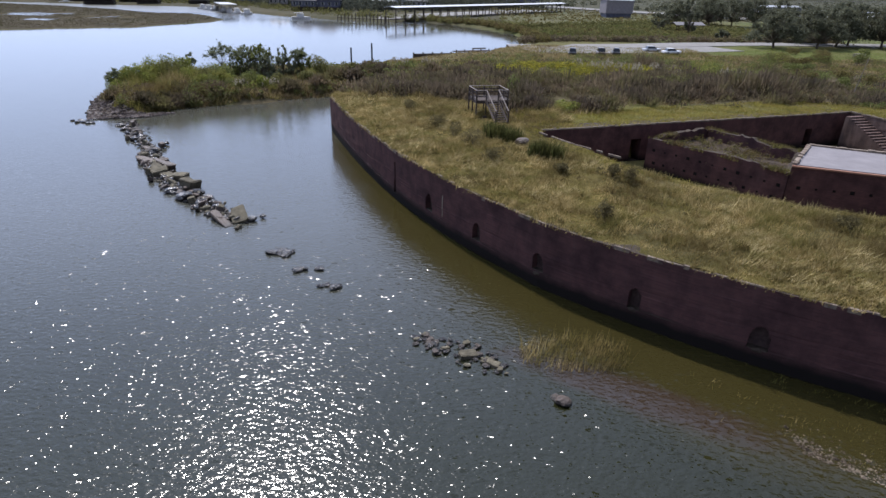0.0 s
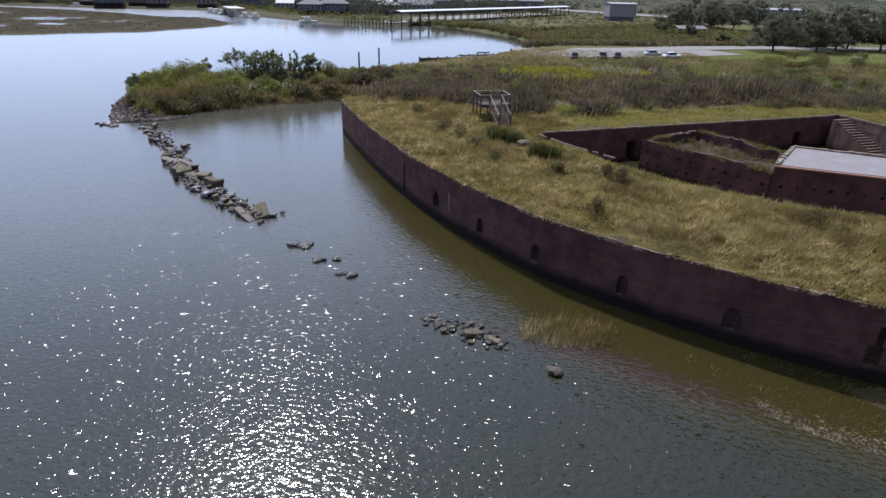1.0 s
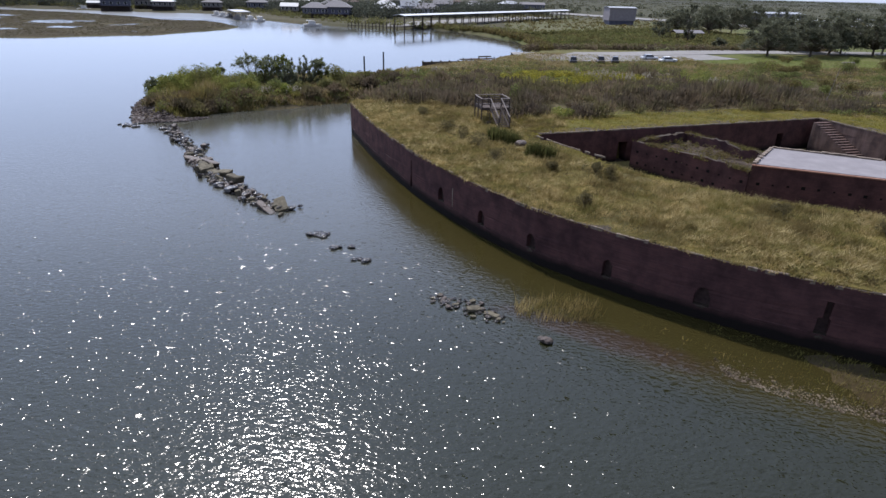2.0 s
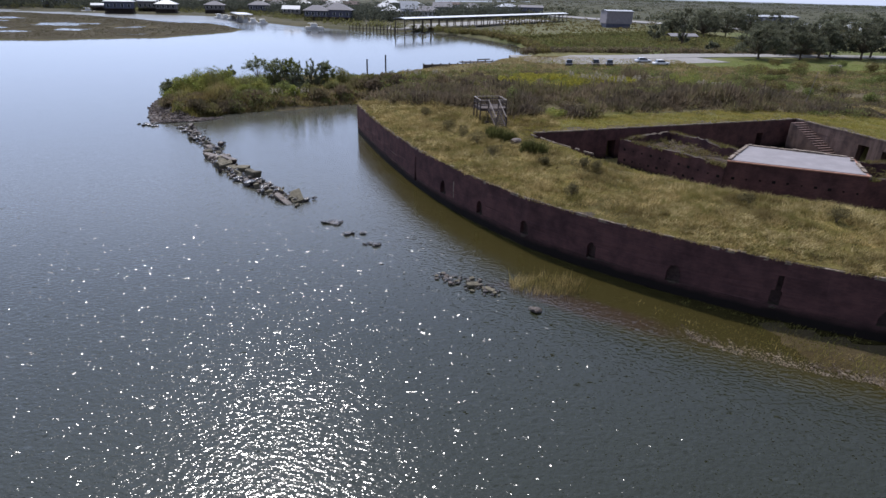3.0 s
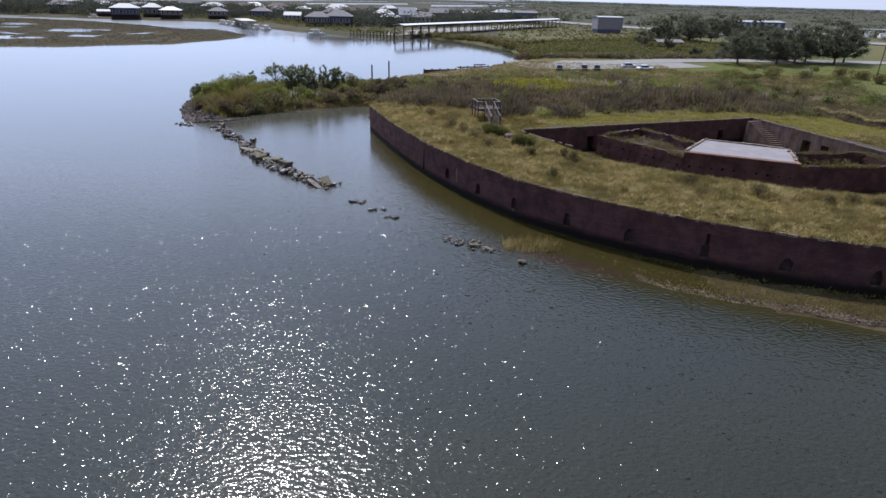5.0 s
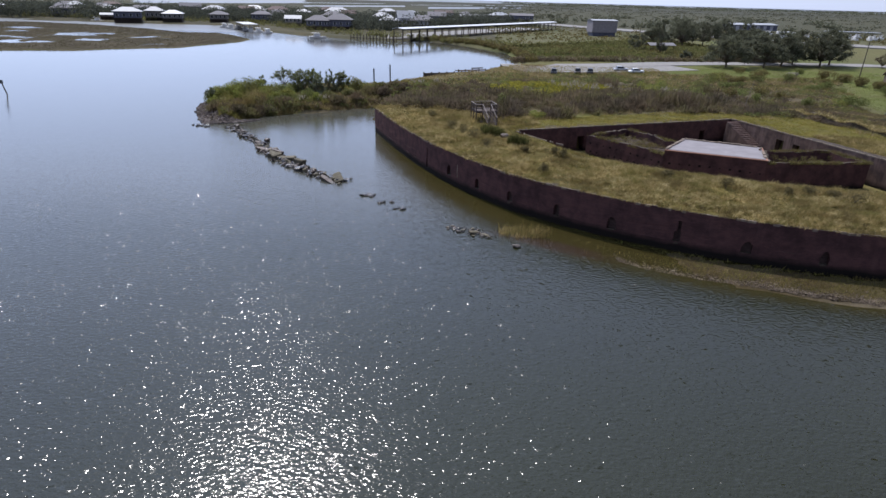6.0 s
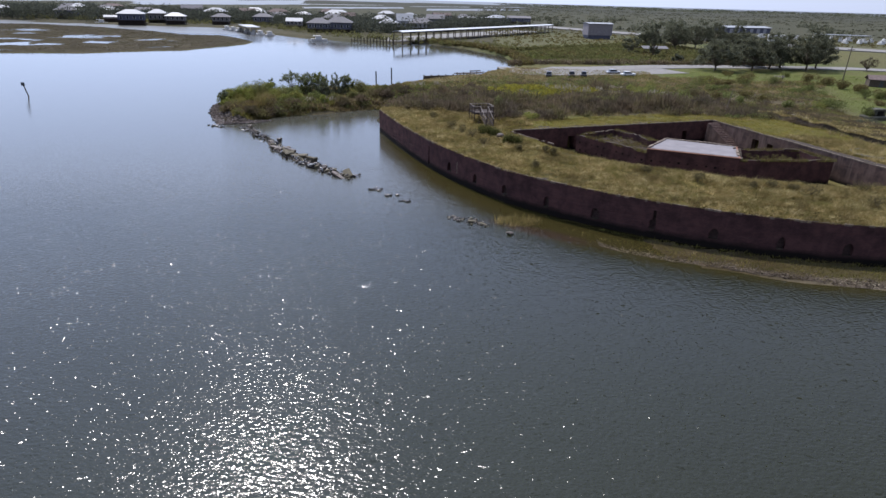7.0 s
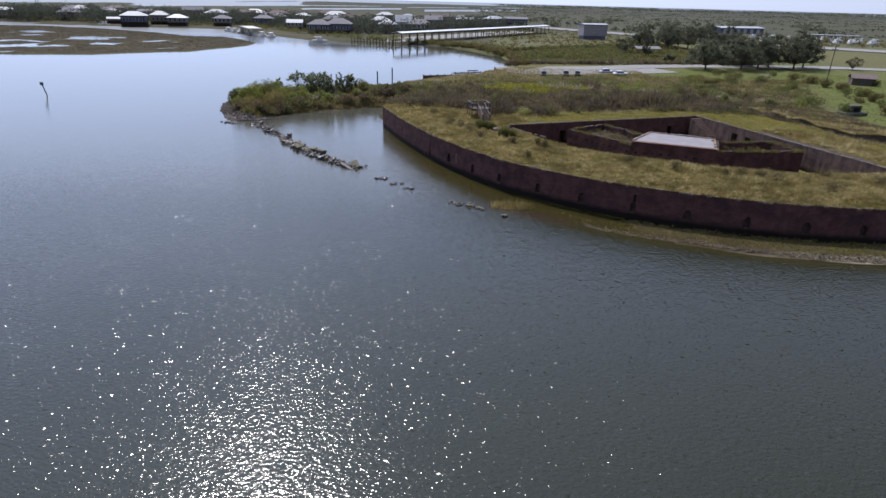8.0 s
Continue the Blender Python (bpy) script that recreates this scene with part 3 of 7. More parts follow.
# ---- fort walls ----
def wall_line(points, step=1.0):
    """Points along a line of corners, with distance and outward normal (to the left hand side reversed)."""
    out, u = [], 0.0
    for (x0, y0), (x1, y1) in zip(points, points[1:]):
        ln = math.hypot(x1 - x0, y1 - y0)
        k = max(1, int(round(ln / step)))
        for i in range(k):
            out.append((u + ln * i / k, x0 + (x1 - x0) * i / k, y0 + (y1 - y0) * i / k))
        u += ln
    out.append((u, *points[-1]))
    return out


def build_wall(name, line, z0, ztop, thick, mat, holes=(), ragged=0.05, side=1, label=""):
    """A thick wall along a line, with openings right through it: holes are (u0, u1, z0, z1)."""
    us = np.array([p[0] for p in line])
    lx, ly = np.array([p[1] for p in line]), np.array([p[2] for p in line])
    cuts = sorted({round(u, 4) for u in us} | {round(h[k], 4) for h in holes for k in (0, 1)})
    cuts = [c for i, c in enumerate(cuts) if i == 0 or c - cuts[i - 1] > 0.02]
    zs = sorted({z0, *(h[k] for h in holes for k in (2, 3))})
    verts, faces = [], []
    grid = {}

    def at(u, k, back):
        key = (u, k, back)
        if key not in grid:
            x, y = np.interp(u, us, lx), np.interp(u, us, ly)
            tx = np.interp(u + 0.3, us, lx) - np.interp(u - 0.3, us, lx)
            ty = np.interp(u + 0.3, us, ly) - np.interp(u - 0.3, us, ly)
            ln = math.hypot(tx, ty) or 1
            nx, ny = side * ty / ln, -side * tx / ln
            off = -thick if back else 0.03 * noise.noise(Vector((u * 0.35, k, 3)))
            if k == len(zs):
                z = ztop + ragged * (noise.noise(Vector((u * 0.7, 2, 0))) + 0.6 * noise.noise(Vector((u * 2.7, 7, 0))))
            else:
                z = zs[k]
            grid[key] = len(verts)
            verts.append((x + nx * off, y + ny * off, z))
        return grid[key]

    n_rows = len(zs)

    def hole(i, k):
        m = 0.5 * (cuts[i] + cuts[i + 1])
        if k >= n_rows - 1:
            return False
        zm = 0.5 * (zs[k] + zs[k + 1])
        return any(h[0] < m < h[1] and h[2] < zm < h[3] for h in holes)

    last = len(cuts) - 2
    for i in range(len(cuts) - 1):
        a, b = cuts[i], cuts[i + 1]
        for k in range(n_rows):
            if hole(i, k):
                if i == 0 or not hole(i - 1, k):
                    faces.append((at(a, k, 0), at(a, k + 1, 0), at(a, k + 1, 1), at(a, k, 1)))
                if i == last or not hole(i + 1, k):
                    faces.append((at(b, k, 1), at(b, k + 1, 1), at(b, k + 1, 0), at(b, k, 0)))
                if k == 0 or not hole(i, k - 1):
                    faces.append((at(a, k, 0), at(a, k, 1), at(b, k, 1), at(b, k, 0)))
                if not hole(i, k + 1):
                    faces.append((at(a, k + 1, 0), at(b, k + 1, 0), at(b, k + 1, 1), at(a, k + 1, 1)))
                continue
            faces.append((at(a, k, 0), at(b, k, 0), at(b, k + 1, 0), at(a, k + 1, 0)))
            faces.append((at(b, k, 1), at(a, k, 1), at(a, k + 1, 1), at(b, k + 1, 1)))
        faces.append((at(a, n_rows, 0), at(b, n_rows, 0), at(b, n_rows, 1), at(a, n_rows, 1)))
    for u, flip in ((cuts[0], 1), (cuts[-1], 0)):
        for k in range(n_rows):
            q = (at(u, k, 0), at(u, k + 1, 0), at(u, k + 1, 1), at(u, k, 1))
            faces.append(q[::-1] if flip else q)
    ob = mesh_of(name, verts, faces, mat)
    bm = bmesh.new()
    bm.from_mesh(ob.data)
    bmesh.ops.recalc_face_normals(bm, faces=bm.faces)
    bm.to_mesh(ob.data)
    bm.free()
    weather_tops(ob.data, RIM)
    return tagged(ob, label, "wall", kind="structure")


sea_line = wall_line(flank + [on_circle(DEG_END + 1.0 * k) for k in range(116)], 1.0)
us_, lx_, ly_ = (np.array([p[i] for p in sea_line]) for i in range(3))
FINE = np.arange(0, us_[-1], 0.05)


def u_near(x, y):
    """Distance along the sea wall of the point nearest to a place."""
    return float(FINE[np.argmin((np.interp(FINE, us_, lx_) - x) ** 2 + (np.interp(FINE, us_, ly_) - y) ** 2)])


def u_at(deg):
    return u_near(*on_circle(deg))


FLANK = u_near(*KINK)


EMBRASURES = [-139.5, -134.05, -128.2, -122.35, -110.6, -104.6, -98.8, -93.1, -87.2, -81.3]
holes = []
for k, a in enumerate(EMBRASURES):
    # worn openings: broad below, narrowing to a broken arch
    c, w = u_at(a), 0.41 + 0.06 * math.sin(k * 2.3)
    holes += [(c - w - 0.06 * math.sin(k * 5.1), c + w, 0.92 + 0.08 * math.sin(k * 1.9), 1.62), (c - w * 0.93, c + w * 0.86 + 0.05 * math.sin(k * 3.7), 1.62, 1.84),
              (c - w * 0.72, c + w * 0.6, 1.84, 2.0), (c - w * 0.38, c + w * 0.3, 2.0, 2.1)]
MAIN = [h for h in holes if h[3] == 1.62]
holes += [(u_at(-116.4) - 0.32, u_at(-116.4) + 0.32, 1.0, 2.0), (u_at(-116.4) - 0.1, u_at(-116.4) + 0.22, 2.0, 3.05)]
holes += [(FLANK - 3.35, FLANK - 2.35, 1.05, 1.8), (FLANK - 3.25, FLANK - 2.5, 1.8, 2.1), (FLANK - 3.05, FLANK - 2.7, 2.1, 2.3), (FLANK - 9.1, FLANK - 8.7, 0.5, 1.6), (FLANK - 8.98, FLANK - 8.75, 1.6, 3.1)]
sea_wall = build_wall("wall_sea_front", sea_line, -1.6, TOP, 2.2, BRICK, holes, 0.07, 1, "curved dark weathered brick fort wall rising from the water")
for k, h in enumerate(MAIN[1:4] + MAIN[5:6] + [(u_at(-116.4) - 0.3, u_at(-116.4) + 0.3)]):
    # broken masonry under each opening
    u = 0.5 * (h[0] + h[1])
    x, y = np.interp(u, us_, lx_), np.interp(u, us_, ly_)
    a = math.atan2(np.interp(u + 0.3, us_, ly_) - y, np.interp(u + 0.3, us_, lx_) - x)
    bm = bmesh.new()
    bmesh.ops.create_icosphere(bm, subdivisions=2, radius=0.5, matrix=pose(x, y, 0.84, 0, 0, math.degrees(a)) @ Matrix.Diagonal((0.5, 0.12, 0.26, 1)))
    for v in bm.verts:
        v.co += 0.09 * noise.noise_vector(v.co * 4 + Vector((k * 3.0, 0, 0)))
    part("broken_sill", bm, RIM, sea_wall, "pale crumbling masonry under the opening")
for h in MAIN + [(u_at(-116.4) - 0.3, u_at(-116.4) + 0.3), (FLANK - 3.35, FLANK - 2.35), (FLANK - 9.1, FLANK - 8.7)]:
    # dark block added inside each opening to set how dim it looks
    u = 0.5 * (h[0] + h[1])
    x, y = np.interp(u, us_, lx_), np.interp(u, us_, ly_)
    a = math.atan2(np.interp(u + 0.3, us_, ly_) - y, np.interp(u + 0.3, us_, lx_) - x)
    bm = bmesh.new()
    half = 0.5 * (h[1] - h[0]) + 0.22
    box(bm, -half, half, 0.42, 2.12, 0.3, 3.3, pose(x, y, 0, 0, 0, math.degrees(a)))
    part("opening_shade_block", bm, DARK, sea_wall, "dark block added in the gun opening for its dim inside")
u = FLANK - 0.9
bm = bmesh.new()
x, y = np.interp(u, us_, lx_), np.interp(u, us_, ly_)
a = math.atan2(np.interp(u + 0.3, us_, ly_) - y, np.interp(u + 0.3, us_, lx_) - x)
bmesh.ops.create_grid(bm, x_segments=3, y_segments=12, size=0.5, matrix=pose(x, y, 2.0, 90, 0, math.degrees(a)) @ Matrix.Diagonal((0.12, 1.6, 1, 1)))
for v in bm.verts:
    v.co += Vector((math.sin(a), -math.cos(a), 0)) * 0.035 + Vector((math.cos(a), math.sin(a), 0)) * 0.1 * noise.noise(Vector((0, 0, v.co.z * 3)))
part("lime_streak", bm, COPING, sea_wall, "pale lime streak on the brick")
build_wall("wall_rear_flank", wall_line([REAR, CORNER], 1.5), -1.6, TOP - 0.7, 1.0, BRICK, (), 0.05, 1, "weathered brick flank wall of the fort")
build_wall("wall_yard_back", wall_line([TIP, BACK], 1.0), 0.0, TOP, 1.9, BRICK, [(10, 11.2, 0.4, 2.6), (16, 17.2, 0.4, 2.6), (33, 34, 0.4, 2.4)], 0.04, 1, "dark shaded brick wall round the sunken fort yard")
back_wall, side_wall = bpy.data.objects["wall_yard_back"], build_wall("wall_yard_side", wall_line([BACK, SIDE], 1.0), 0.0, TOP, 1.9, BRICK_PALE, [(9.7, 11.1, 0.3, 2.9), (12.8, 14.0, 0.3, 2.8)], 0.05, 1, "pale streaked brick wall with arched doorways beside the yard")
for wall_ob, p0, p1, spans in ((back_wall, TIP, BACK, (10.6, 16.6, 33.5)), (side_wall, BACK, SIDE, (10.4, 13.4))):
    # dark box added behind each doorway, so no lit ground shows through
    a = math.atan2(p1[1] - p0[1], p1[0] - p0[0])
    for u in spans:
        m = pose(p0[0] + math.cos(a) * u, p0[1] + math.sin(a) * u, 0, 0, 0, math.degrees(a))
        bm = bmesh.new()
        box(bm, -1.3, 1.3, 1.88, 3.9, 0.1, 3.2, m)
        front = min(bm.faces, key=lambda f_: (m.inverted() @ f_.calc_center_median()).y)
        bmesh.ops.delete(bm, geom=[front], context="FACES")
        part("doorway_shade_box", bm, DARK, wall_ob, "dark box added behind the doorway to keep it in shade")
yard_arc = wall_line([on_circle(A_TIP + (A_SIDE - A_TIP) * k / 50, RIN) for k in range(51)], 1.0)
build_wall("wall_yard_front", yard_arc, 0.0, TOP - 0.62, 1.2, BRICK, (), 0.04, -1, "curved brick wall holding the grass rampart above the yard")


def rampart_height(x, y):
    x, y = np.asarray(x, float), np.asarray(y, float)
    w = np.clip(inside_distance(x, y, fort_poly) / 15.4, 0, 1)
    bell = np.sin(np.pi * np.clip(w, 0.02, 0.98)) ** 0.7
    fall = 0.55 * smooth(-3.2, -0.2, inside_distance(x, y, yard_poly)) * smooth(11.0, 14.0, x)
    return TOP + 0.02 - fall + 0.28 * bell + 0.06 * wobble(x, y, 1.3, 3) + 0.12 * wobble(x, y, 5.0, 5) * bell + 0.5 * (0.6 * patchy(x, y, 1.9, 3) + 0.4 * patchy(x, y, 0.9, 7) - 0.5) * bell


def build_rampart():
    verts, faces, rows, cols = [], [], 26, 150
    for i in range(cols + 1):
        f = i / cols
        if f < 0.25:
            g = f / 0.25
            ox, oy = on_flank(33.6 * g)
            ix, iy = -2 + 9.9 * g, 82 - 32.5 * g
        else:
            a = -142.5 + (f - 0.25) / 0.75 * 100
            ox, oy = on_circle(a, R) if a > DEG_END else on_flank(33.6 + (BOW_END - 33.6) * (a + 142.5) / (DEG_END + 142.5))
            ix, iy = on_circle(a, RIN + 0.1)
            g = min(1, (f - 0.25) / 0.04)
            ix, iy = 7.9 * (1 - g) + ix * g, 49.5 * (1 - g) + iy * g
        ln = math.hypot(ix - ox, iy - oy)
        for j in range(rows + 1):
            w = (0.16 + (ln - 0.16) * j / rows) / ln
            x, y = ox + (ix - ox) * w, oy + (iy - oy) * w
            z = 0.0
            verts.append((x, y, z))
    for i in range(cols):
        for j in range(rows):
            a = i * (rows + 1) + j
            faces.append((a, a + rows + 1, a + rows + 2, a + 1))
    flat = np.array(verts)
    flat[:, 2] = rampart_height(flat[:, 0], flat[:, 1])
    verts = flat.tolist()
    ob = mesh_of("rampart_top", verts, faces, GROUND, smooth=True)
    attr = ob.data.attributes.new("zone", "FLOAT_COLOR", "POINT")
    base = np.array([0.095, 0.078, 0.024, 1.0]) * np.ones((len(verts), 1))
    worn = smooth(0.5, 0.75, 0.6 * patchy(flat[:, 0], flat[:, 1], 3.2, 5) + 0.4 * patchy(flat[:, 0], flat[:, 1], 1.1, 2))[:, None]
    base = base * (1 - worn) + np.array([0.052, 0.046, 0.017, 1.0]) * worn
    attr.data.foreach_set("color", base.ravel())
    return tagged(ob, "grass-covered earth rampart behind the brick wall", "rampart", kind="structure")


build_rampart()


def build_coping():
    """A worn, broken edge course along the wall's top."""
    r, verts, faces = random.Random(3), [], []
    us, lx, ly = (np.array([p[k] for p in sea_line]) for k in range(3))
    u = 0.0
    while u < us[-1] - 2:
        ln = r.uniform(0.25, 0.9)
        if r.random() < 0.62:
            q = []
            z, w, out = TOP + r.uniform(0.0, 0.1), r.uniform(0.06, 0.2), r.uniform(-0.06, 0.03)
            for v in (u, u + ln - 0.04):
                x, y = np.interp(v, us, lx), np.interp(v, us, ly)
                tx, ty = np.interp(v + 0.2, us, lx) - np.interp(v - 0.2, us, lx), np.interp(v + 0.2, us, ly) - np.interp(v - 0.2, us, ly)
                d = math.hypot(tx, ty)
                nx, ny = ty / d, -tx / d
                q += [(x + nx * out, y + ny * out, z), (x - nx * w, y - ny * w, z), (x - nx * w, y - ny * w, z - 0.2), (x + nx * out, y + ny * out, z - 0.2)]
            b = len(verts)
            verts += q
            faces += [(b, b + 4, b + 5, b + 1), (b + 3, b + 7, b + 4, b), (b + 1, b + 5, b + 6, b + 2), (b, b + 1, b + 2, b + 3), (b + 4, b + 7, b + 6, b + 5)]
        u += ln
    return tagged(mesh_of("trim_coping", verts, faces, COPING), "broken pale brick coping along the wall top", "coping", kind="structure")


build_coping()


def prism(name, poly, z0, z1, mat, parent, label="", ragged=0.0, step=0.8, inset_depth=0.0, rim=0.7):
    """A block on a plan, with a ragged top; inset_depth sinks the middle of the top behind a rim."""
    pts = [(p[1], p[2]) for p in wall_line(poly + poly[:1], step)][:-1]
    n_p = len(pts)
    cx, cy = sum(p[0] for p in poly) / len(poly), sum(p[1] for p in poly) / len(poly)
    verts, faces = [], []
    rings = [(0.0, z0, 0), (0.0, z1, 1)]
    if inset_depth:
        rings += [(rim, z1, 1), (rim, z1 - inset_depth, 0)]
    for off, z, rag in rings:
        for x, y in pts:
            dx, dy = cx - x, cy - y
            ln = math.hypot(dx, dy)
            dz = ragged * (1.3 * noise.noise(Vector((x * 0.27, y * 0.27, 4))) + 0.45 * round(2 * noise.noise(Vector((x * 0.9, y * 0.9, 9)))) + 0.12 * noise.noise(Vector((x * 4.1, y * 4.1, 2)))) if rag else 0
            verts.append((x + dx / ln * off, y + dy / ln * off, z + dz))
    for r in range(len(rings) - 1):
        for i in range(n_p):
            j = (i + 1) % n_p
            faces.append((r * n_p + i, r * n_p + j, (r + 1) * n_p + j, (r + 1) * n_p + i))
    top = (len(rings) - 1) * n_p
    verts.append((cx, cy, rings[-1][1]))
    for i in range(n_p):
        faces.append((top + i, top + (i + 1) % n_p, len(verts) - 1))
    ob = mesh_of(name, verts, faces, mat, parent, label)
    bm = bmesh.new()
    bm.from_mesh(ob.data)
    bmesh.ops.recalc_face_normals(bm, faces=bm.faces)
    bm.to_mesh(ob.data)
    bm.free()
    if mat is BRICK:
        weather_tops(ob.data, RIM)
    return ob


RUBBLE = grainy("rubble_fill", (0.02, 0.014, 0.01), (0.064, 0.046, 0.03), 1.6, relief=0.8)
citadel = thing("citadel_ruin", (0, 0, 0), "ruined two-wing brick citadel with a pale flat roof over its middle", "ruin")
prism("ruined_wing", [(18.8, 52.6), (26.45, 41.95), (31.2, 48.3), (26.2, 57.6)], 0.0, 3.45, BRICK, citadel, "roofless brick wing with a crumbling top", 0.3, 0.3, 1.1, 0.55)
prism("roofed_block", [(26.45, 41.85), (37.6, 37.7), (40.2, 44.4), (31.25, 48.4)], 0.0, 3.95, BRICK, citadel)
prism("roof_slab", [(26.4, 41.75), (37.65, 37.6), (40.3, 44.45), (31.2, 48.5)], 3.95, 4.06, ORANGE, citadel, "red brick roof edge")
prism("roof_surface", [(26.65, 41.93), (37.5, 37.92), (39.98, 44.25), (31.33, 48.25)], 4.06, 4.11, ROOFING, citadel, "pale grey membrane roof")
prism("ruined_wing", [(37.65, 37.75), (51.4, 39.3), (50.0, 45.2), (40.25, 44.4)], 0.0, 3.72, BRICK, citadel, "roofless brick wing with a crumbling top", 0.24, 0.3, 1.55, 0.55)
prism("rubble_fill", [(19.7, 52.6), (26.6, 43.1), (30.5, 48.5), (26.0, 56.8)], 1.2, 2.5, RUBBLE, citadel, "weedy rubble inside the ruined wing", 0.5, 0.5)
prism("rubble_fill", [(38.9, 38.8), (50.4, 40.1), (49.4, 44.3), (40.6, 43.5)], 1.0, 2.3, RUBBLE, citadel, "weedy rubble inside the ruined wing", 0.35, 0.8)
# low brick parapet round the roof, broken at its corners
pr = random.Random(31)
for p, q, gap in (((31.33, 48.25), (39.98, 44.25), 0.0), ((26.65, 41.93), (31.33, 48.25), 0.25), ((37.5, 37.92), (39.98, 44.25), 0.55)):
    d = Vector((q[0] - p[0], q[1] - p[1], 0))
    m = pose(p[0], p[1], 4.11, 0, 0, math.degrees(math.atan2(d.y, d.x)))
    u = 0.0
    while u < d.length - 0.5:
        w = pr.uniform(0.4, 0.75)
        if pr.random() > gap:
            part("parapet_block", box(bmesh.new(), u, u + w - 0.02, -0.16, 0.16, 0.002, pr.uniform(0.1, 0.2), m), COPING, citadel)
        u += w
for x, y, rz in ((38.2, 38.6, 20), (39.6, 43.6, 70), (37.9, 38.2, -35), (26.9, 42.2, 10), (39.2, 42.9, 40)):
    part("loose_brick", boxes((-0.22, 0.22, -0.12, 0.12, 0, 0.16)), COPING, citadel).matrix_world = pose(x, y, 4.112 if x < 37.6 or y > 40 else 3.75, 0, 0, rz)
for a, b, off in (((18.8, 52.6), (26.45, 41.95), 0.0), ((26.45, 41.85), (37.6, 37.7), 0.0), ((37.65, 37.75), (51.4, 39.3), 0.0)):
    d = Vector((b[0] - a[0], b[1] - a[1], 0))
    turn = Matrix.Rotation(math.atan2(d.y, d.x), 4, "Z")
    k = 0.9
    while k < d.length - 0.6 and a[0] < 37:
        for z in (1.25, 2.35) if a[0] < 20 else (2.35,):
            # a near-black box on the face instead of a cut, shaded socket
            bm = bmesh.new()
            h, dz, kk = 0.115 + 0.04 * math.sin(k * 7 + z), 0.09 * math.sin(k * 11.3 + z), k + 0.2 * math.sin(k * 5.7 + z * 3)
            box(bm, -h, h, -0.02, 0.2, z + dz - h * 0.9, z + dz + h * 0.9, Matrix.Translation((a[0] + d.x / d.length * kk, a[1] + d.y / d.length * kk, 0)) @ turn)
            part("beam_socket", bm, HOLE, citadel)
        k += 1.15

# steps that climb from the yard to the rampart in its back corner
stairs = thing("brick_stairs", (0, 0, 0), "worn brick stairs rising along the yard wall", "stairs")
sdir = Vector((SIDE[0] - BACK[0], SIDE[1] - BACK[1], 0)).normalized()
snor = Vector((sdir.y, -sdir.x, 0)) * 1
for k in range(18):
    d0 = 1.2 + 0.42 * k
    base = Vector((*BACK, 0)) + sdir * d0 + snor * 0.02
    m = Matrix.Translation(base) @ Matrix.Rotation(math.atan2(sdir.y, sdir.x), 4, "Z")
    bm = bmesh.new()
    box(bm, 0, 0.45, -2.0, 0.02, 0.2, TOP - 0.15 - 0.2 * k, m)
    part("step", bm, BRICK_PALE, stairs)


# ---- plants ----
rng = np.random.default_rng(11)


def soup(name, polys, mat, parent=None, label="", category="", kind=""):
    """One mesh from many loose triangles or quads: an array (count, corners, 3)."""
    count, corners = polys.shape[:2]
    me = bpy.data.meshes.new(name)
    me.vertices.add(count * corners)
    me.vertices.foreach_set("co", polys.astype(np.float32).ravel())
    me.loops.add(count * corners)
    me.loops.foreach_set("vertex_index", np.arange(count * corners, dtype=np.int32))
    me.polygons.add(count)
    me.polygons.foreach_set("loop_start", np.arange(0, count * corners, corners, dtype=np.int32))
    me.polygons.foreach_set("loop_total", np.full(count, corners, dtype=np.int32))
    me.update(calc_edges=True)
    me.materials.append(mat)
    ob = new(name, me)
    if parent is not None:
        ob.parent = parent
    return tagged(ob, label, category, kind=kind)


def ground_z(x, y):
    return height(np.asarray(x, float), np.asarray(y, float))[0]


def rampart_z(x, y):
    return rampart_height(x, y) - 0.02


def blades(px, py, pz, tall, wide, lean=0.35, wind=(0.5, -0.25), per=6, spread=0.18):
    """Tufts of grass: thin bent triangles from each root."""
    n_t = len(px)
    x, y, z = (np.repeat(v, per) for v in (px, py, pz))
    h = np.repeat(tall, per) * rng.uniform(0.55, 1.1, n_t * per)
    x, y = x + rng.normal(0, spread, n_t * per), y + rng.normal(0, spread, n_t * per)
    a = rng.uniform(0, 2 * np.pi, n_t * per)
    w = np.repeat(wide, per) * rng.uniform(0.6, 1.3, n_t * per)
    dx, dy = np.cos(a) * w / 2, np.sin(a) * w / 2
    lx = h * (wind[0] * lean + rng.normal(0, lean, n_t * per))
    ly = h * (wind[1] * lean + rng.normal(0, lean, n_t * per))
    p0, p1 = np.stack([x - dx, y - dy, z - 0.05], -1), np.stack([x + dx, y + dy, z - 0.05], -1)
    tip = np.stack([x + lx, y + ly, z + h], -1)
    return np.stack([p0, p1, tip], 1)


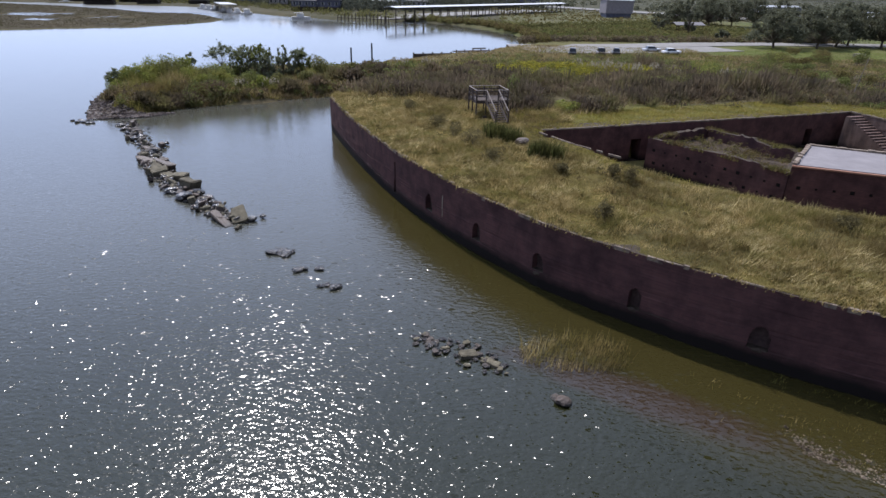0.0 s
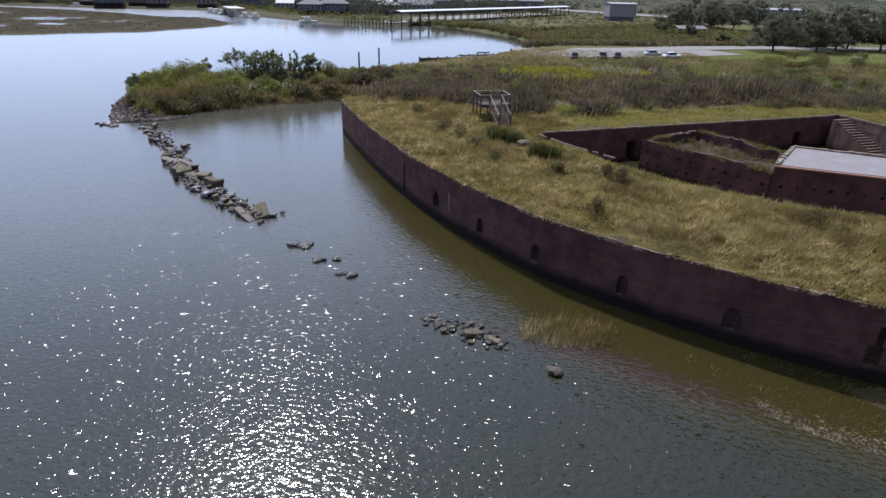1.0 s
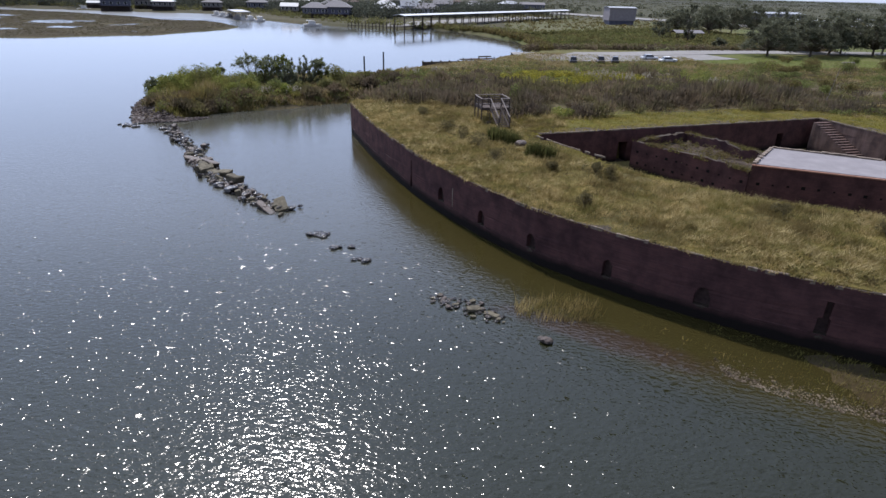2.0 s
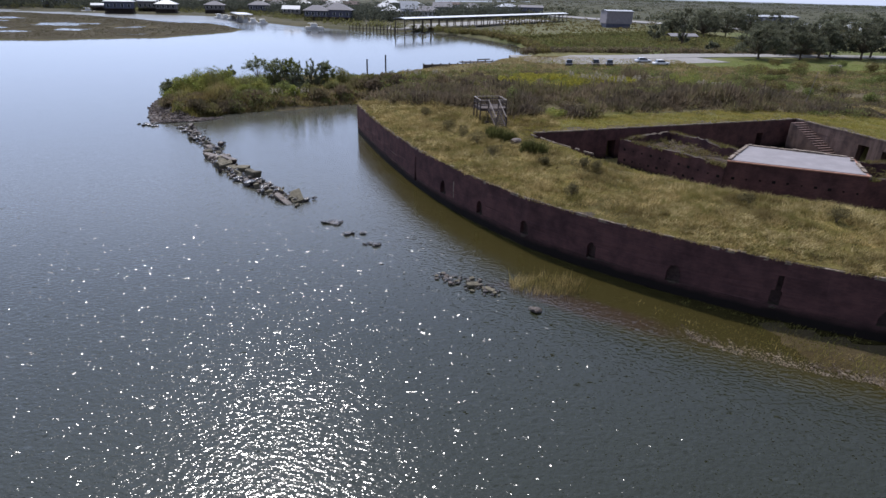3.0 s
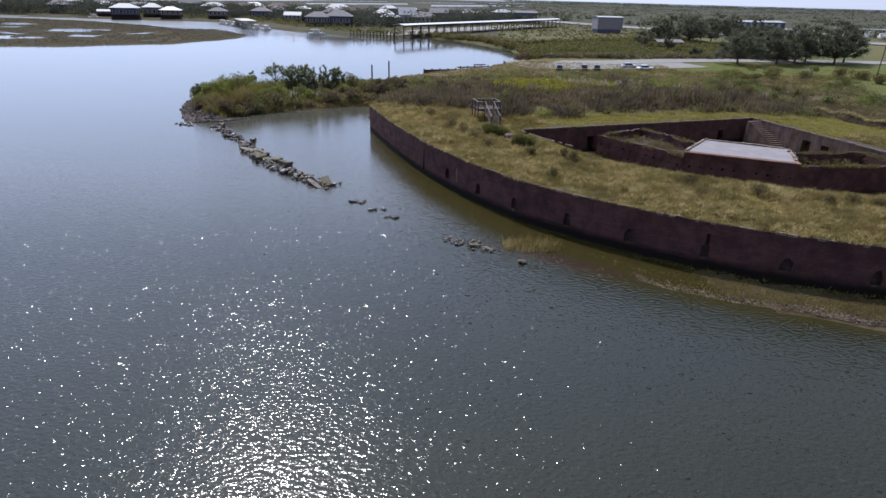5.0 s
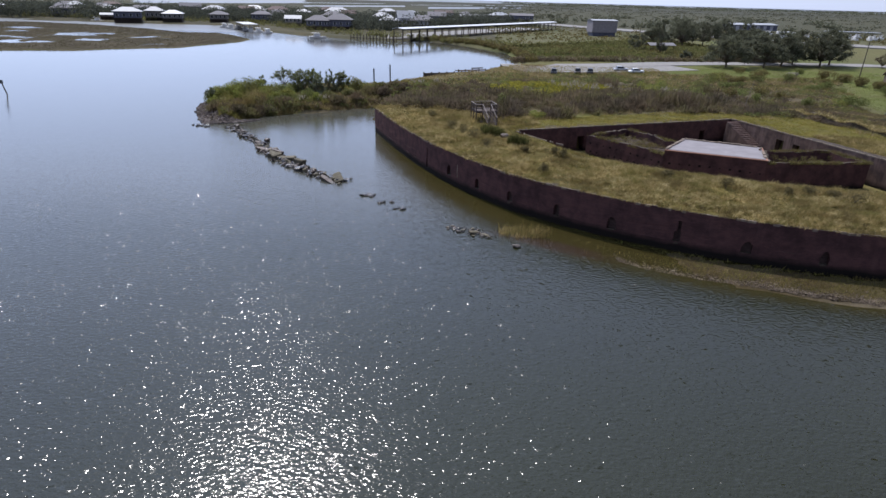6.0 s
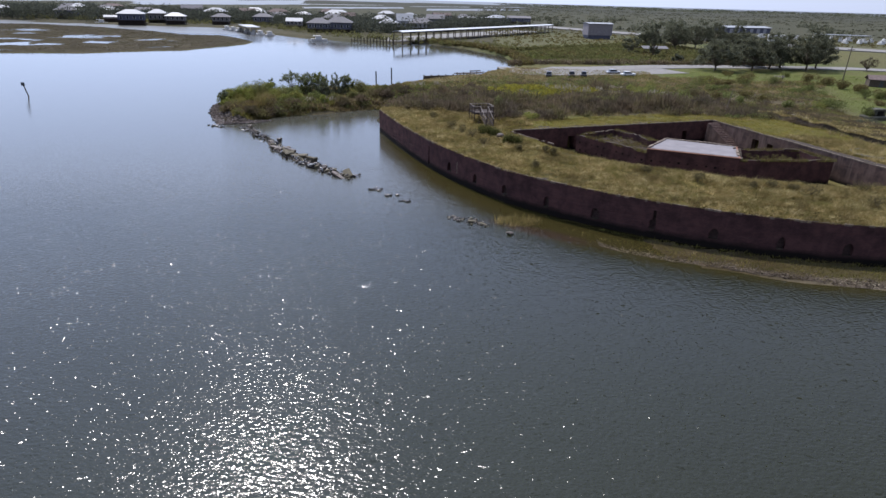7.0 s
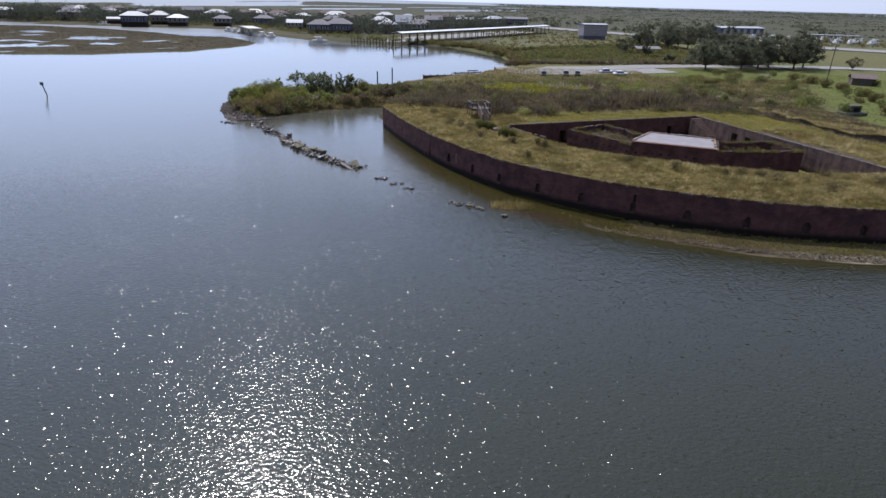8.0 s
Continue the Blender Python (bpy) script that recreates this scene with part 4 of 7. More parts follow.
def leaf_quads(centre, radius, count, size, loose=False):
    """Leaves spread through rounded clumps: centre (n, 3), radius (n, 3), leaves a clump, leaf size."""
    k = len(centre)
    d = rng.normal(0, 1, (k, count, 3))
    d /= np.linalg.norm(d, axis=-1, keepdims=True)
    d *= np.abs(rng.normal(0, 0.62, (k, count, 1))) if loose else rng.uniform(0.25, 1.0, (k, count, 1)) ** 0.45
    p = (centre[:, None] + d * radius[:, None]).reshape(-1, 3)
    u = rng.normal(0, 1, p.shape)
    u /= np.linalg.norm(u, axis=-1, keepdims=True)
    v = np.cross(u, rng.normal(0, 1, p.shape))
    v /= np.linalg.norm(v, axis=-1, keepdims=True) + 1e-9
    s = size * rng.uniform(0.5, 1.3, (len(p), 1))
    return np.stack([p - u * s, p + v * s * 0.55, p + u * s, p - v * s * 0.55], 1)


def twigs(centre, radius, count):
    """Shrubs of fine twigs that fan out from a root: centre (n, 3), radius (n,), twigs a shrub."""
    k = len(centre)
    out = rng.normal(0, 0.42, (k, count, 2))
    h = rng.uniform(0.35, 1.25, (k, count)) * (1.15 - 0.5 * np.clip(np.hypot(out[..., 0], out[..., 1]), 0, 1.2))
    r = radius[:, None]
    p = np.stack([centre[:, None, 0] + out[..., 0] * r, centre[:, None, 1] + out[..., 1] * r, centre[:, None, 2] - 0.5 * r + 0 * h], -1).reshape(-1, 3)
    tip = p + np.stack([out[..., 0] * r * 0.6, out[..., 1] * r * 0.6, h * r * 1.25], -1).reshape(-1, 3) + rng.normal(0, 0.08, p.shape)
    low = 0.55 * p + 0.45 * tip
    a, w = rng.uniform(0, 2 * np.pi, len(p)), rng.uniform(0.03, 0.085, len(p))
    side = np.stack([np.cos(a) * w, np.sin(a) * w, 0.3 * w], -1)
    return np.stack([np.where(rng.random((len(p), 1)) < 0.5, p, low), tip + side, tip - side], 1)


def scatter(n_p, x0, x1, y0, y1, keep):
    x, y = rng.uniform(x0, x1, n_p), rng.uniform(y0, y1, n_p)
    ok = keep(x, y)
    return x[ok], y[ok]


def surface_z(x, y):
    """The rampart's sheet where it lies, the ground elsewhere."""
    r_, a_ = np.hypot(x - CX, y - CY), np.degrees(np.arctan2(y - CY, x - CX))
    z = np.where((((r_ > RIN + 0.2) & (a_ < -45)) | (x < 10.5)) & (y < 60), rampart_height(x, y) - 0.03, ground_z(x, y))
    g = inside_distance(x, y, yard_poly)
    return np.where((g < 0) & (g > -2.1) & ((y > 52) | (x > 57)), np.maximum(z, TOP), z)


def on_rampart(x, y):
    f, g = inside_distance(x, y, fort_poly), inside_distance(x, y, yard_poly)
    return (f > 0.12) & (g < -0.6) & (y + 0.25 * x + 1.5 * wobble(x, y, 2.2, 4) < 66) & (x < 62) & ~((x > 12) & (y > 53))


TUSSOCK = foliage("straw_tussock", (0.11, 0.085, 0.034), (0.35, 0.28, 0.115), (0.74, 0.61, 0.33), 0.55, (0.14, 0.126, 0.038), (0.22, 0.16, 0.065))
# long dry grass over the rampart
gx, gy = scatter(230000, -14, 62, 11, 82, on_rampart)
lump = 0.55 * patchy(gx, gy, 1.1, 2) + 0.3 * patchy(gx, gy, 0.5, 5) + 0.25 * patchy(gx, gy, 4.5, 3)
patch = smooth(0.38, 0.8, lump)
edge = smooth(0.3, 2.5, inside_distance(gx, gy, fort_poly)) * smooth(-0.5, -5.0, inside_distance(gx, gy, yard_poly))
for bx_, by_, br_ in ((0.4, 46.6, 1.0), (1.9, 43.8, 1.0), (3.2, 39.4, 1.1), (4.2, 45.4, 1.5), (7.3, 41.2, 1.5), (37.4, 20.8, 1.2), (42.0, 17.3, 1.2), (26.5, 24.2, 0.9)):
    edge = edge * (0.25 + 0.75 * smooth(br_ * 0.6, br_ * 1.3, np.hypot(gx - bx_, gy - by_)))
tall = (0.12 + 0.6 * patch * rng.uniform(0.5, 1.2, len(gx))) * (0.5 + 0.5 * edge)
soup("rampart_grass", blades(gx, gy, rampart_z(gx, gy), tall, np.full(len(gx), 0.05), 0.5, (0.2, -0.1), 5), GRASS, None,
     "long windswept dry yellow and olive grass on the rampart", "grass", "stuff")
# tussocks: dense fans of blades blown to one side
tx, ty = scatter(17000, -14, 62, 11, 72, lambda x, y: on_rampart(x, y) & (inside_distance(x, y, yard_poly) < -2.2) & (patchy(x, y, 3.2, 7) + 0.5 * patchy(x, y, 1.2, 3) > 0.72))
size = rng.uniform(0.18, 0.58, len(tx)) * (0.6 + 0.5 * smooth(0.4, 2.0, inside_distance(tx, ty, fort_poly)))
tk = np.repeat(np.stack([tx, ty], -1), 12, 0) + rng.normal(0, 0.17, (len(tx) * 12, 2)) * np.repeat(size, 12)[:, None] * 2
soup("tussocks", blades(tk[:, 0], tk[:, 1], rampart_z(tk[:, 0], tk[:, 1]), np.repeat(size, 12), np.full(len(tk), 0.05), 0.75, (0.7, -0.25), 3, 0.05), TUSSOCK, None,
     "pale straw tussocks blown over by the wind", "grass", "stuff")
GREEN = foliage("green_grass", (0.105, 0.096, 0.02), (0.23, 0.205, 0.042), (0.36, 0.315, 0.09), 0.3, (0.29, 0.23, 0.075))
WEED = foliage("olive_weed", (0.05, 0.045, 0.018), (0.12, 0.11, 0.036), (0.22, 0.19, 0.07), 0.5, (0.11, 0.075, 0.04))


def inner_strip(x, y):
    g = inside_distance(x, y, yard_poly)
    return (g < -0.22) & ((g > -3.0) | ((g > -8.5 - (x > 50) * 6) & ((y > 50) | (x > 55)))) & (x < 80)


ix, iy = scatter(170000, 4, 80, 24, 92, inner_strip)
soup("verge_grass", blades(ix, iy, surface_z(ix, iy), rng.uniform(0.06, 0.3, len(ix)) * (0.4 + 0.9 * patchy(ix, iy, 1.3, 6)), np.full(len(ix), 0.06), 0.4, per=4), GREEN, None,
     "short green grass verge along the yard's edge", "grass", "stuff")
lip_x, lip_y = scatter(150000, -14, 62, 11, 72, lambda x, y: (inside_distance(x, y, fort_poly) > 0.1) & (inside_distance(x, y, fort_poly) < 2.6))
soup("lip_grass", blades(lip_x, lip_y, rampart_z(lip_x, lip_y), rng.uniform(0.08, 0.3, len(lip_x)) * (0.4 + 1.0 * patchy(lip_x, lip_y, 0.9, 4)), np.full(len(lip_x), 0.05), 0.6, per=5), GRASS, None,
     "short ragged dry grass along the wall's edge", "grass", "stuff")
wx, wy = scatter(6800, -14, 62, 11, 82, lambda x, y: on_rampart(x, y) & (patchy(x, y, 4.3, 6) + 0.4 * patchy(x, y, 1.3, 2) > 0.72))
wc = np.stack([wx, wy, rampart_z(wx, wy) + 0.12], -1)
soup("rampart_weeds", leaf_quads(wc, np.tile([0.4, 0.4, 0.34], (len(wx), 1)) * rng.uniform(0.5, 1.2, (len(wx), 1)), 26, 0.07), WEED, None,
     "low olive and brown weeds tangled in the rampart grass", "weeds", "stuff")
# weeds growing over the ruined wings
ux, uy = scatter(700, 18, 52, 37, 58, lambda x, y: np.maximum(inside_distance(x, y, [(19.6, 52.6), (26.4, 43.2), (30.4, 48.4), (26.0, 56.6)]), inside_distance(x, y, [(38.6, 38.5), (50.6, 39.9), (49.6, 44.5), (40.6, 43.7)])) > 0)
ur = rng.uniform(0.2, 0.55, len(ux)) * (0.5 + patchy(ux, uy, 1.5, 4))
uc = np.stack([ux, uy, np.where(ux > 35, 3.05, 2.75) + 0.3 * patchy(ux, uy, 1.2, 1)], -1)
soup("ruin_weeds", leaf_quads(uc, np.stack([ur, ur, ur * 0.7], -1), 36, 0.07), WEED, None, "dark weeds growing over the ruined wings", "weeds", "stuff")


# tufts rooted along the broken wall tops
top_lines = [((18.8, 52.6), (26.45, 41.95), 3.45), ((26.2, 57.6), (18.8, 52.6), 3.45), ((31.2, 48.3), (26.2, 57.6), 3.4), ((37.65, 37.75), (51.4, 39.3), 3.72), ((51.4, 39.3), (50.0, 45.2), 3.7), ((50.0, 45.2), (40.25, 44.4), 3.7)]
tuft = []
for (x0, y0), (x1, y1), zt in top_lines:
    f_ = rng.random(int(34 * math.hypot(x1 - x0, y1 - y0)))
    f_ = f_[patchy(x0 + (x1 - x0) * f_, y0 + (y1 - y0) * f_, 1.6, 3) > 0.42]
    cx_, cy_ = (30, 49) if x0 < 36 else (45, 42)
    px_, py_ = x0 + (x1 - x0) * f_, y0 + (y1 - y0) * f_
    tuft.append(np.stack([px_ + 0.03 * (cx_ - px_), py_ + 0.03 * (cy_ - py_), np.full(len(f_), zt - 0.1)], -1))
tuft = np.concatenate(tuft)
soup("wall_top_tufts", blades(tuft[:, 0], tuft[:, 1], tuft[:, 2], rng.uniform(0.15, 0.5, len(tuft)), np.full(len(tuft), 0.07), 0.5, per=5, spread=0.2), WEED, None, "dry weeds rooted along the broken wall tops", "weeds", "stuff")
FROND = foliage("dark_frond", (0.03, 0.034, 0.012), (0.075, 0.08, 0.026), (0.15, 0.145, 0.05), 0.6)
MOUND = foliage("olive_mound", (0.045, 0.038, 0.018), (0.10, 0.084, 0.038), (0.18, 0.15, 0.075), 0.6, soft=0.3)
SHRUBTREE = foliage("grey_green_leaf", (0.07, 0.08, 0.052), (0.15, 0.165, 0.10), (0.25, 0.265, 0.165), 0.5, soft=0.35)


def bush(place, r, tall, mat=None, label="dark rounded bush", count=320, leaf=0.11, group="bushes on the rampart", loose=True):
    b = thing("bush", place, label, "bush", group)
    bm = bmesh.new()
    for k in range(5):
        a = k * 1.26 + place[0]
        rod(bm, (0, 0, -0.05), (0.4 * r * math.cos(a), 0.4 * r * math.sin(a), tall * 0.6), 0.03, 0.012, 5)
    part("stems", bm, BARK, b)
    k = 7
    c = np.stack([rng.normal(0, 0.45 * r, k), rng.normal(0, 0.45 * r, k), tall * rng.uniform(0.3, 0.75, k)], -1)
    if mat in (SCRUB, TWIG):
        c[:, 2] = tall * rng.uniform(0.2, 0.45, k)
        soup("leaves", twigs(c, np.full(k, 0.4 * r + 0.35 * tall), count // k), mat, b)
    else:
        soup("leaves", leaf_quads(c, np.tile([0.6 * r, 0.6 * r, 0.4 * tall], (k, 1)), count // k, leaf, loose), mat or LEAF, b)
    return b


RAMPART_BUSHES = [(0.4, 46.6, 0.7, 0.95), (1.9, 43.8, 0.65, 0.9), (3.2, 39.4, 0.75, 0.75), (11.1, 36.0, 0.5, 0.55), (12.1, 35.5, 0.5, 0.6), (8.8, 28.6, 0.4, 0.75), (7.9, 36.8, 0.35, 0.5),
                  (22.2, 28.0, 0.6, 0.5), (26.5, 24.2, 0.6, 0.75), (37.4, 20.8, 0.85, 0.85), (42.0, 17.3, 0.9, 0.8), (34.4, 23.2, 0.5, 0.5), (32.2, 23.0, 0.45, 0.45), (44.8, 23.2, 0.8, 0.8),
                  (36.7, 22.9, 0.5, 0.5), (-4.2, 57.6, 0.7, 0.8), (-1.0, 51.5, 0.55, 0.7), (49.6, 20.5, 0.8, 0.8)]
for x, y, r, t in RAMPART_BUSHES:
    bush((x, y, float(rampart_z(x, y)) + 0.1), r * 1.25, t * 1.35, MOUND, "rounded dull olive bush in the rampart grass", 1000, 0.055, loose=False)
for x, y in ((3.3, 47.2), (3.8, 46.5), (4.3, 45.9), (4.9, 45.3), (5.4, 44.8), (6.6, 41.8), (7.1, 41.4), (7.6, 41.1), (8.1, 40.9)):
    b = thing("frond_shrub", (x, y, float(rampart_z(x, y))), "upright dark green shrub with stiff fronds near the yard's tip", "shrub", "frond shrubs")
    k = 46
    soup("fronds", blades(rng.normal(0, 0.2, k), rng.normal(0, 0.2, k), np.zeros(k), np.full(k, 1.35), np.full(k, 0.09), 0.2, per=5, spread=0.1), FROND, b)
    bm = bmesh.new()
    rod(bm, (0, 0, -0.1), (0, 0, 0.45), 0.12, 0.08, 7)
    part("stump", bm, BARK, b)


# brown scrub behind the fort
def scrub_zone(x, y):
    f = np.maximum(inside_distance(x, y, LAND), inside_distance(x, y, fort_poly))
    g = inside_distance(x, y, yard_poly)
    near_bay = (y > 104) & (x < 42) & (inside_distance(x, y, LAND) < 10)
    return (f > 0.5) & ~near_bay & (g < -6.5) & ((y + 0.25 * x > 64) | (x > 70)) & ((y - 66 > -0.5 * (x - 55)) | (x < 55))


def rise_of(x, y):
    z = ground_z(x, y)
    f = inside_distance(x, y, fort_poly)
    z = np.where((f > 0.4) & (x < 11) & (y < 82), rampart_height(x, y) - 0.1, z)
    return z


GOLD = lambda x, y: ((x - 18.5) / 11.5) ** 2 + ((y - 97) / 11.5) ** 2 + 0.5 * wobble(x, y, 3.2, 4) < 1


def brown_band(x, y):
    """1 in the brown thicket behind the yard's back wall, thinning out on both sides."""
    near = 61.5 + 0.16 * x + 2.5 * (patchy(x, y, 5, 2) - 0.5)
    far = 79 + 0.33 * x + 6 * (patchy(x, y, 8, 4) - 0.5)
    return smooth(near, near + 3, y) * smooth(far + 5, far - 3, y) * smooth(-16, -8, x) * smooth(72, 60, x)


# brown thicket: clumped shrubs with bare twigs, taller towards its middle
sx, sy = scatter(5200, -16, 74, 58, 112, lambda x, y: scrub_zone(x, y) & (rng.random(len(x)) < brown_band(x, y)) & (patchy(x, y * 1.5, 3.4, 3) + 0.5 * patchy(x, y, 1.4, 2) > 0.55) & (np.hypot(x - 3.8, y - 56.5) > 3.4))
sr = rng.uniform(0.4, 0.95, len(sx)) + 1.0 * smooth(0.5, 0.95, patchy(sx, sy * 1.6, 6, 5)) * rng.uniform(0.3, 1, len(sx))
sc = np.stack([sx, sy, rise_of(sx, sy) + 0.5 * sr], -1)
dark = patchy(sx, sy * 1.5, 6.5, 7) + 0.14 * rng.normal(0, 1, len(sx)) > 0.62
soup("scrub", twigs(sc[~dark], sr[~dark], 64), SCRUB, None, "brown dormant scrub with bare twigs", "scrub", "stuff")
soup("dark_scrub", twigs(sc[dark], sr[dark], 64), TWIG, None, "dark bare-twigged thicket behind the fort", "scrub", "stuff")
# low weeds on the far corner of the rampart and along the bay
sx, sy = scatter(3000, -20, 12, 56, 112, lambda x, y: scrub_zone(x, y) & (patchy(x, y * 1.4, 2.6, 6) > 0.4) & (np.hypot(x - 3.8, y - 56.5) > 3.2) & (inside_distance(x, y, fort_poly) > -14))
sr = rng.uniform(0.22, 0.6, len(sx))
soup("corner_scrub", twigs(np.stack([sx, sy, rise_of(sx, sy) + 0.4 * sr], -1), sr, 40), SCRUB, None, "low brown weeds over the far corner of the rampart", "scrub", "stuff")
# green thickets between the goldenrod and the road
gx2, gy2 = scatter(9000, -14, 150, 66, 148, lambda x, y: scrub_zone(x, y) & (brown_band(x, y) < 0.25 + 0.6 * patchy(x, y * 1.4, 5, 9)) & ~GOLD(x, y) & (patchy(x, y * 1.8, 7, 8) + 0.3 * patchy(x, y, 2.2, 4) > 0.6) & (x < 80 + 0.5 * (y - 80)))
gr = rng.uniform(0.35, 0.8, len(gx2)) + 0.8 * smooth(0.55, 0.95, patchy(gx2, gy2 * 1.6, 5, 3)) * rng.random(len(gx2))
gc = np.stack([gx2, gy2, rise_of(gx2, gy2) + 0.45 * gr], -1)
pick = patchy(gx2, gy2 * 1.7, 6, 1) + 0.12 * rng.normal(0, 1, len(gx2))
for nm, sel, mat, lab in (("green_scrub", pick > 0.58, LEAF, "dark green bushes among the scrub"), ("olive_scrub", (pick <= 0.58) & (pick > 0.4), OLIVEBUSH, "dull olive bushes among the scrub"), ("grey_scrub", pick <= 0.4, TWIG, "grey-brown leafless scrub in the field")):
    soup(nm, leaf_quads(gc[sel], np.stack([gr, gr, gr * 0.8], -1)[sel], 40, 0.12), mat, None, lab, "scrub", "stuff")
# single shrubs that stand out
FIELD_SHRUBS = [(40.7, 101, 1.7, 2.2, 1), (44.5, 103, 2.0, 2.4, 1), (47.9, 101, 1.6, 2.0, 1), (43.0, 98.5, 1.4, 1.6, 2), (53.0, 122, 2.2, 2.0, 1), (45.7, 108, 2.4, 2.0, 1), (48.5, 110, 1.8, 2.2, 3), (73.6, 136.5, 3.4, 3.6, 1), (70.0, 135, 2.4, 2.6, 3),
                (86.5, 139, 2.6, 2.6, 3), (63.8, 122, 2.0, 2.0, 3), (84.5, 98.7, 1.7, 1.5, 1), (34.5, 104, 1.8, 1.8, 0), (31.0, 108, 2.0, 1.9, 3), (56.0, 108, 1.6, 1.7, 3), (60.5, 112, 1.8, 1.6, 0), (37.5, 113, 2.0, 1.8, 3),
                (24.0, 115, 1.8, 1.6, 3), (12.0, 112, 1.6, 1.5, 3), (4.0, 108, 1.5, 1.3, 0), (-4.0, 104, 1.4, 1.4, 0), (-8.0, 96.5, 1.4, 1.2, 3), (-3.0, 90, 1.3, 1.3, 0), (2.0, 84, 1.3, 1.3, 2), (7.4, 60.6, 1.6, 1.5, 4), (9.4, 61.4, 1.4, 1.3, 4),
                (11.8, 61.8, 1.2, 0.9, 1), (13.2, 62.6, 1.3, 1.0, 1), (15.0, 63.6, 1.5, 1.3, 4), (17.4, 64.6, 1.6, 1.5, 0), (5.0, 63.5, 1.7, 1.6, 4), (1.0, 66, 1.5, 1.5, 0), (-5.2, 66.5, 1.3, 1.5, 4), (9.0, 68, 1.8, 1.9, 4), (8.2, 72, 1.3, 2.3, 3),
                (27.5, 72, 1.7, 1.8, 0), (33.0, 74.5, 2.2, 2.4, 0), (37.0, 76.5, 2.4, 2.8, 0), (41.0, 78, 2.6, 3.0, 0), (45.0, 79, 2.4, 2.6, 0), (39.0, 82, 2.2, 2.4, 4), (49.0, 82, 2.2, 2.2, 4), (53.5, 86, 2.0, 1.8, 0), (30.0, 82, 1.8, 1.5, 2), (32.7, 84, 2.0, 1.5, 2),
                (57.5, 92, 1.8, 1.6, 4), (62, 98, 1.7, 1.4, 0), (66, 92, 1.6, 1.4, 2), (22, 70.5, 1.7, 1.6, 4), (13.5, 76, 1.6, 1.4, 0), (20.5, 78, 1.7, 1.3, 4), (26.0, 80, 1.8, 1.3, 0)]
SHRUB_KINDS = ((SCRUB, "rounded brown bare-twigged shrub in the field"), (FRESH, "rounded fresh green shrub in the field"), (OLIVEBUSH, "dull olive shrub in the field"), (LEAF, "dark green shrub in the field"), (TWIG, "dark leafless thicket shrub in the field"))
for x, y, r, t, k in FIELD_SHRUBS:
    bush((x, y, float(rise_of(np.array([x]), np.array([y]))[0])), r, t, SHRUB_KINDS[k][0], SHRUB_KINDS[k][1], 640, 0.12, "field shrubs", k in (0, 4))
lawn = lambda x, y: (x > 79 + 0.45 * np.maximum(y - 75, 0) + 4 * wobble(x, y, 6, 5)) | ((y > 153 + 3 * wobble(x, y, 5, 2)) & (x > 66))
fx, fy = scatter(90000, -30, 150, 40, 170, lambda x, y: (scrub_zone(x, y) | ((x > 58) & (inside_distance(x, y, yard_poly) < -9))) & ~lawn(x, y) & ((patchy(x, y * 1.7, 7.0, 3) + 0.5 * patchy(x, y, 2.6, 2) < 0.62) | (y > 120)))
pick = 2 * patchy(fx, fy * 1.8, 9, 6) - 1 + 0.6 * (2 * patchy(fx, fy, 2.5, 2) - 1) + 0.3 * rng.normal(0, 1, len(fx))
for nm, sel, mat, lab in (("field_grass", pick > 0.25, REED, "rough green grass behind the fort"), ("field_straw", pick <= 0.25, STRAW, "brown straw grass behind the fort")):
    soup(nm, blades(fx[sel], fy[sel], rise_of(fx[sel], fy[sel]), rng.uniform(0.25, 0.8, sel.sum()), np.full(sel.sum(), 0.11), 0.35, per=4), mat, None, lab, "grass", "stuff")
LAWN = foliage("lawn", (0.07, 0.085, 0.02), (0.145, 0.178, 0.04), (0.235, 0.26, 0.072), 0.07, (0.15, 0.13, 0.055), (0.1, 0.135, 0.03))
lx2, ly2 = scatter(26000, 60, 150, 40, 175, lambda x, y: lawn(x, y) & (inside_distance(x, y, yard_poly) < -9))
soup("lawn_grass", blades(lx2, ly2, rise_of(lx2, ly2), rng.uniform(0.08, 0.22, len(lx2)), np.full(len(lx2), 0.12), 0.35, per=4, spread=0.3), LAWN, None, "short green lawn behind the fort", "grass", "stuff")


def bay_edge(x, y):
    return (y > 104) & (x < 42) & (x > -24) & (inside_distance(x, y, LAND) < 11) & (inside_distance(x, y, LAND) > 0.8) & (inside_distance(x, y, fort_poly) < -2)


qx, qy = scatter(26000, -24, 42, 104, 172, bay_edge)
soup("bay_verge", blades(qx, qy, ground_z(qx, qy), rng.uniform(0.15, 0.5, len(qx)) * (0.4 + patchy(qx, qy, 3, 2)), np.full(len(qx), 0.11), 0.35, per=4), STRAW, None, "low brown and straw grass along the bay shore", "grass", "stuff")
qx, qy = scatter(700, -24, 42, 104, 172, lambda x, y: bay_edge(x, y) & (patchy(x, y, 4, 7) > 0.55))
qr = rng.uniform(0.25, 0.6, len(qx))
soup("bay_scrub", leaf_quads(np.stack([qx, qy, ground_z(qx, qy) + 0.4 * qr], -1), np.stack([qr, qr, qr * 0.8], -1), 60, 0.1), SCRUB, None, "low brown scrub along the bay shore", "scrub", "stuff")


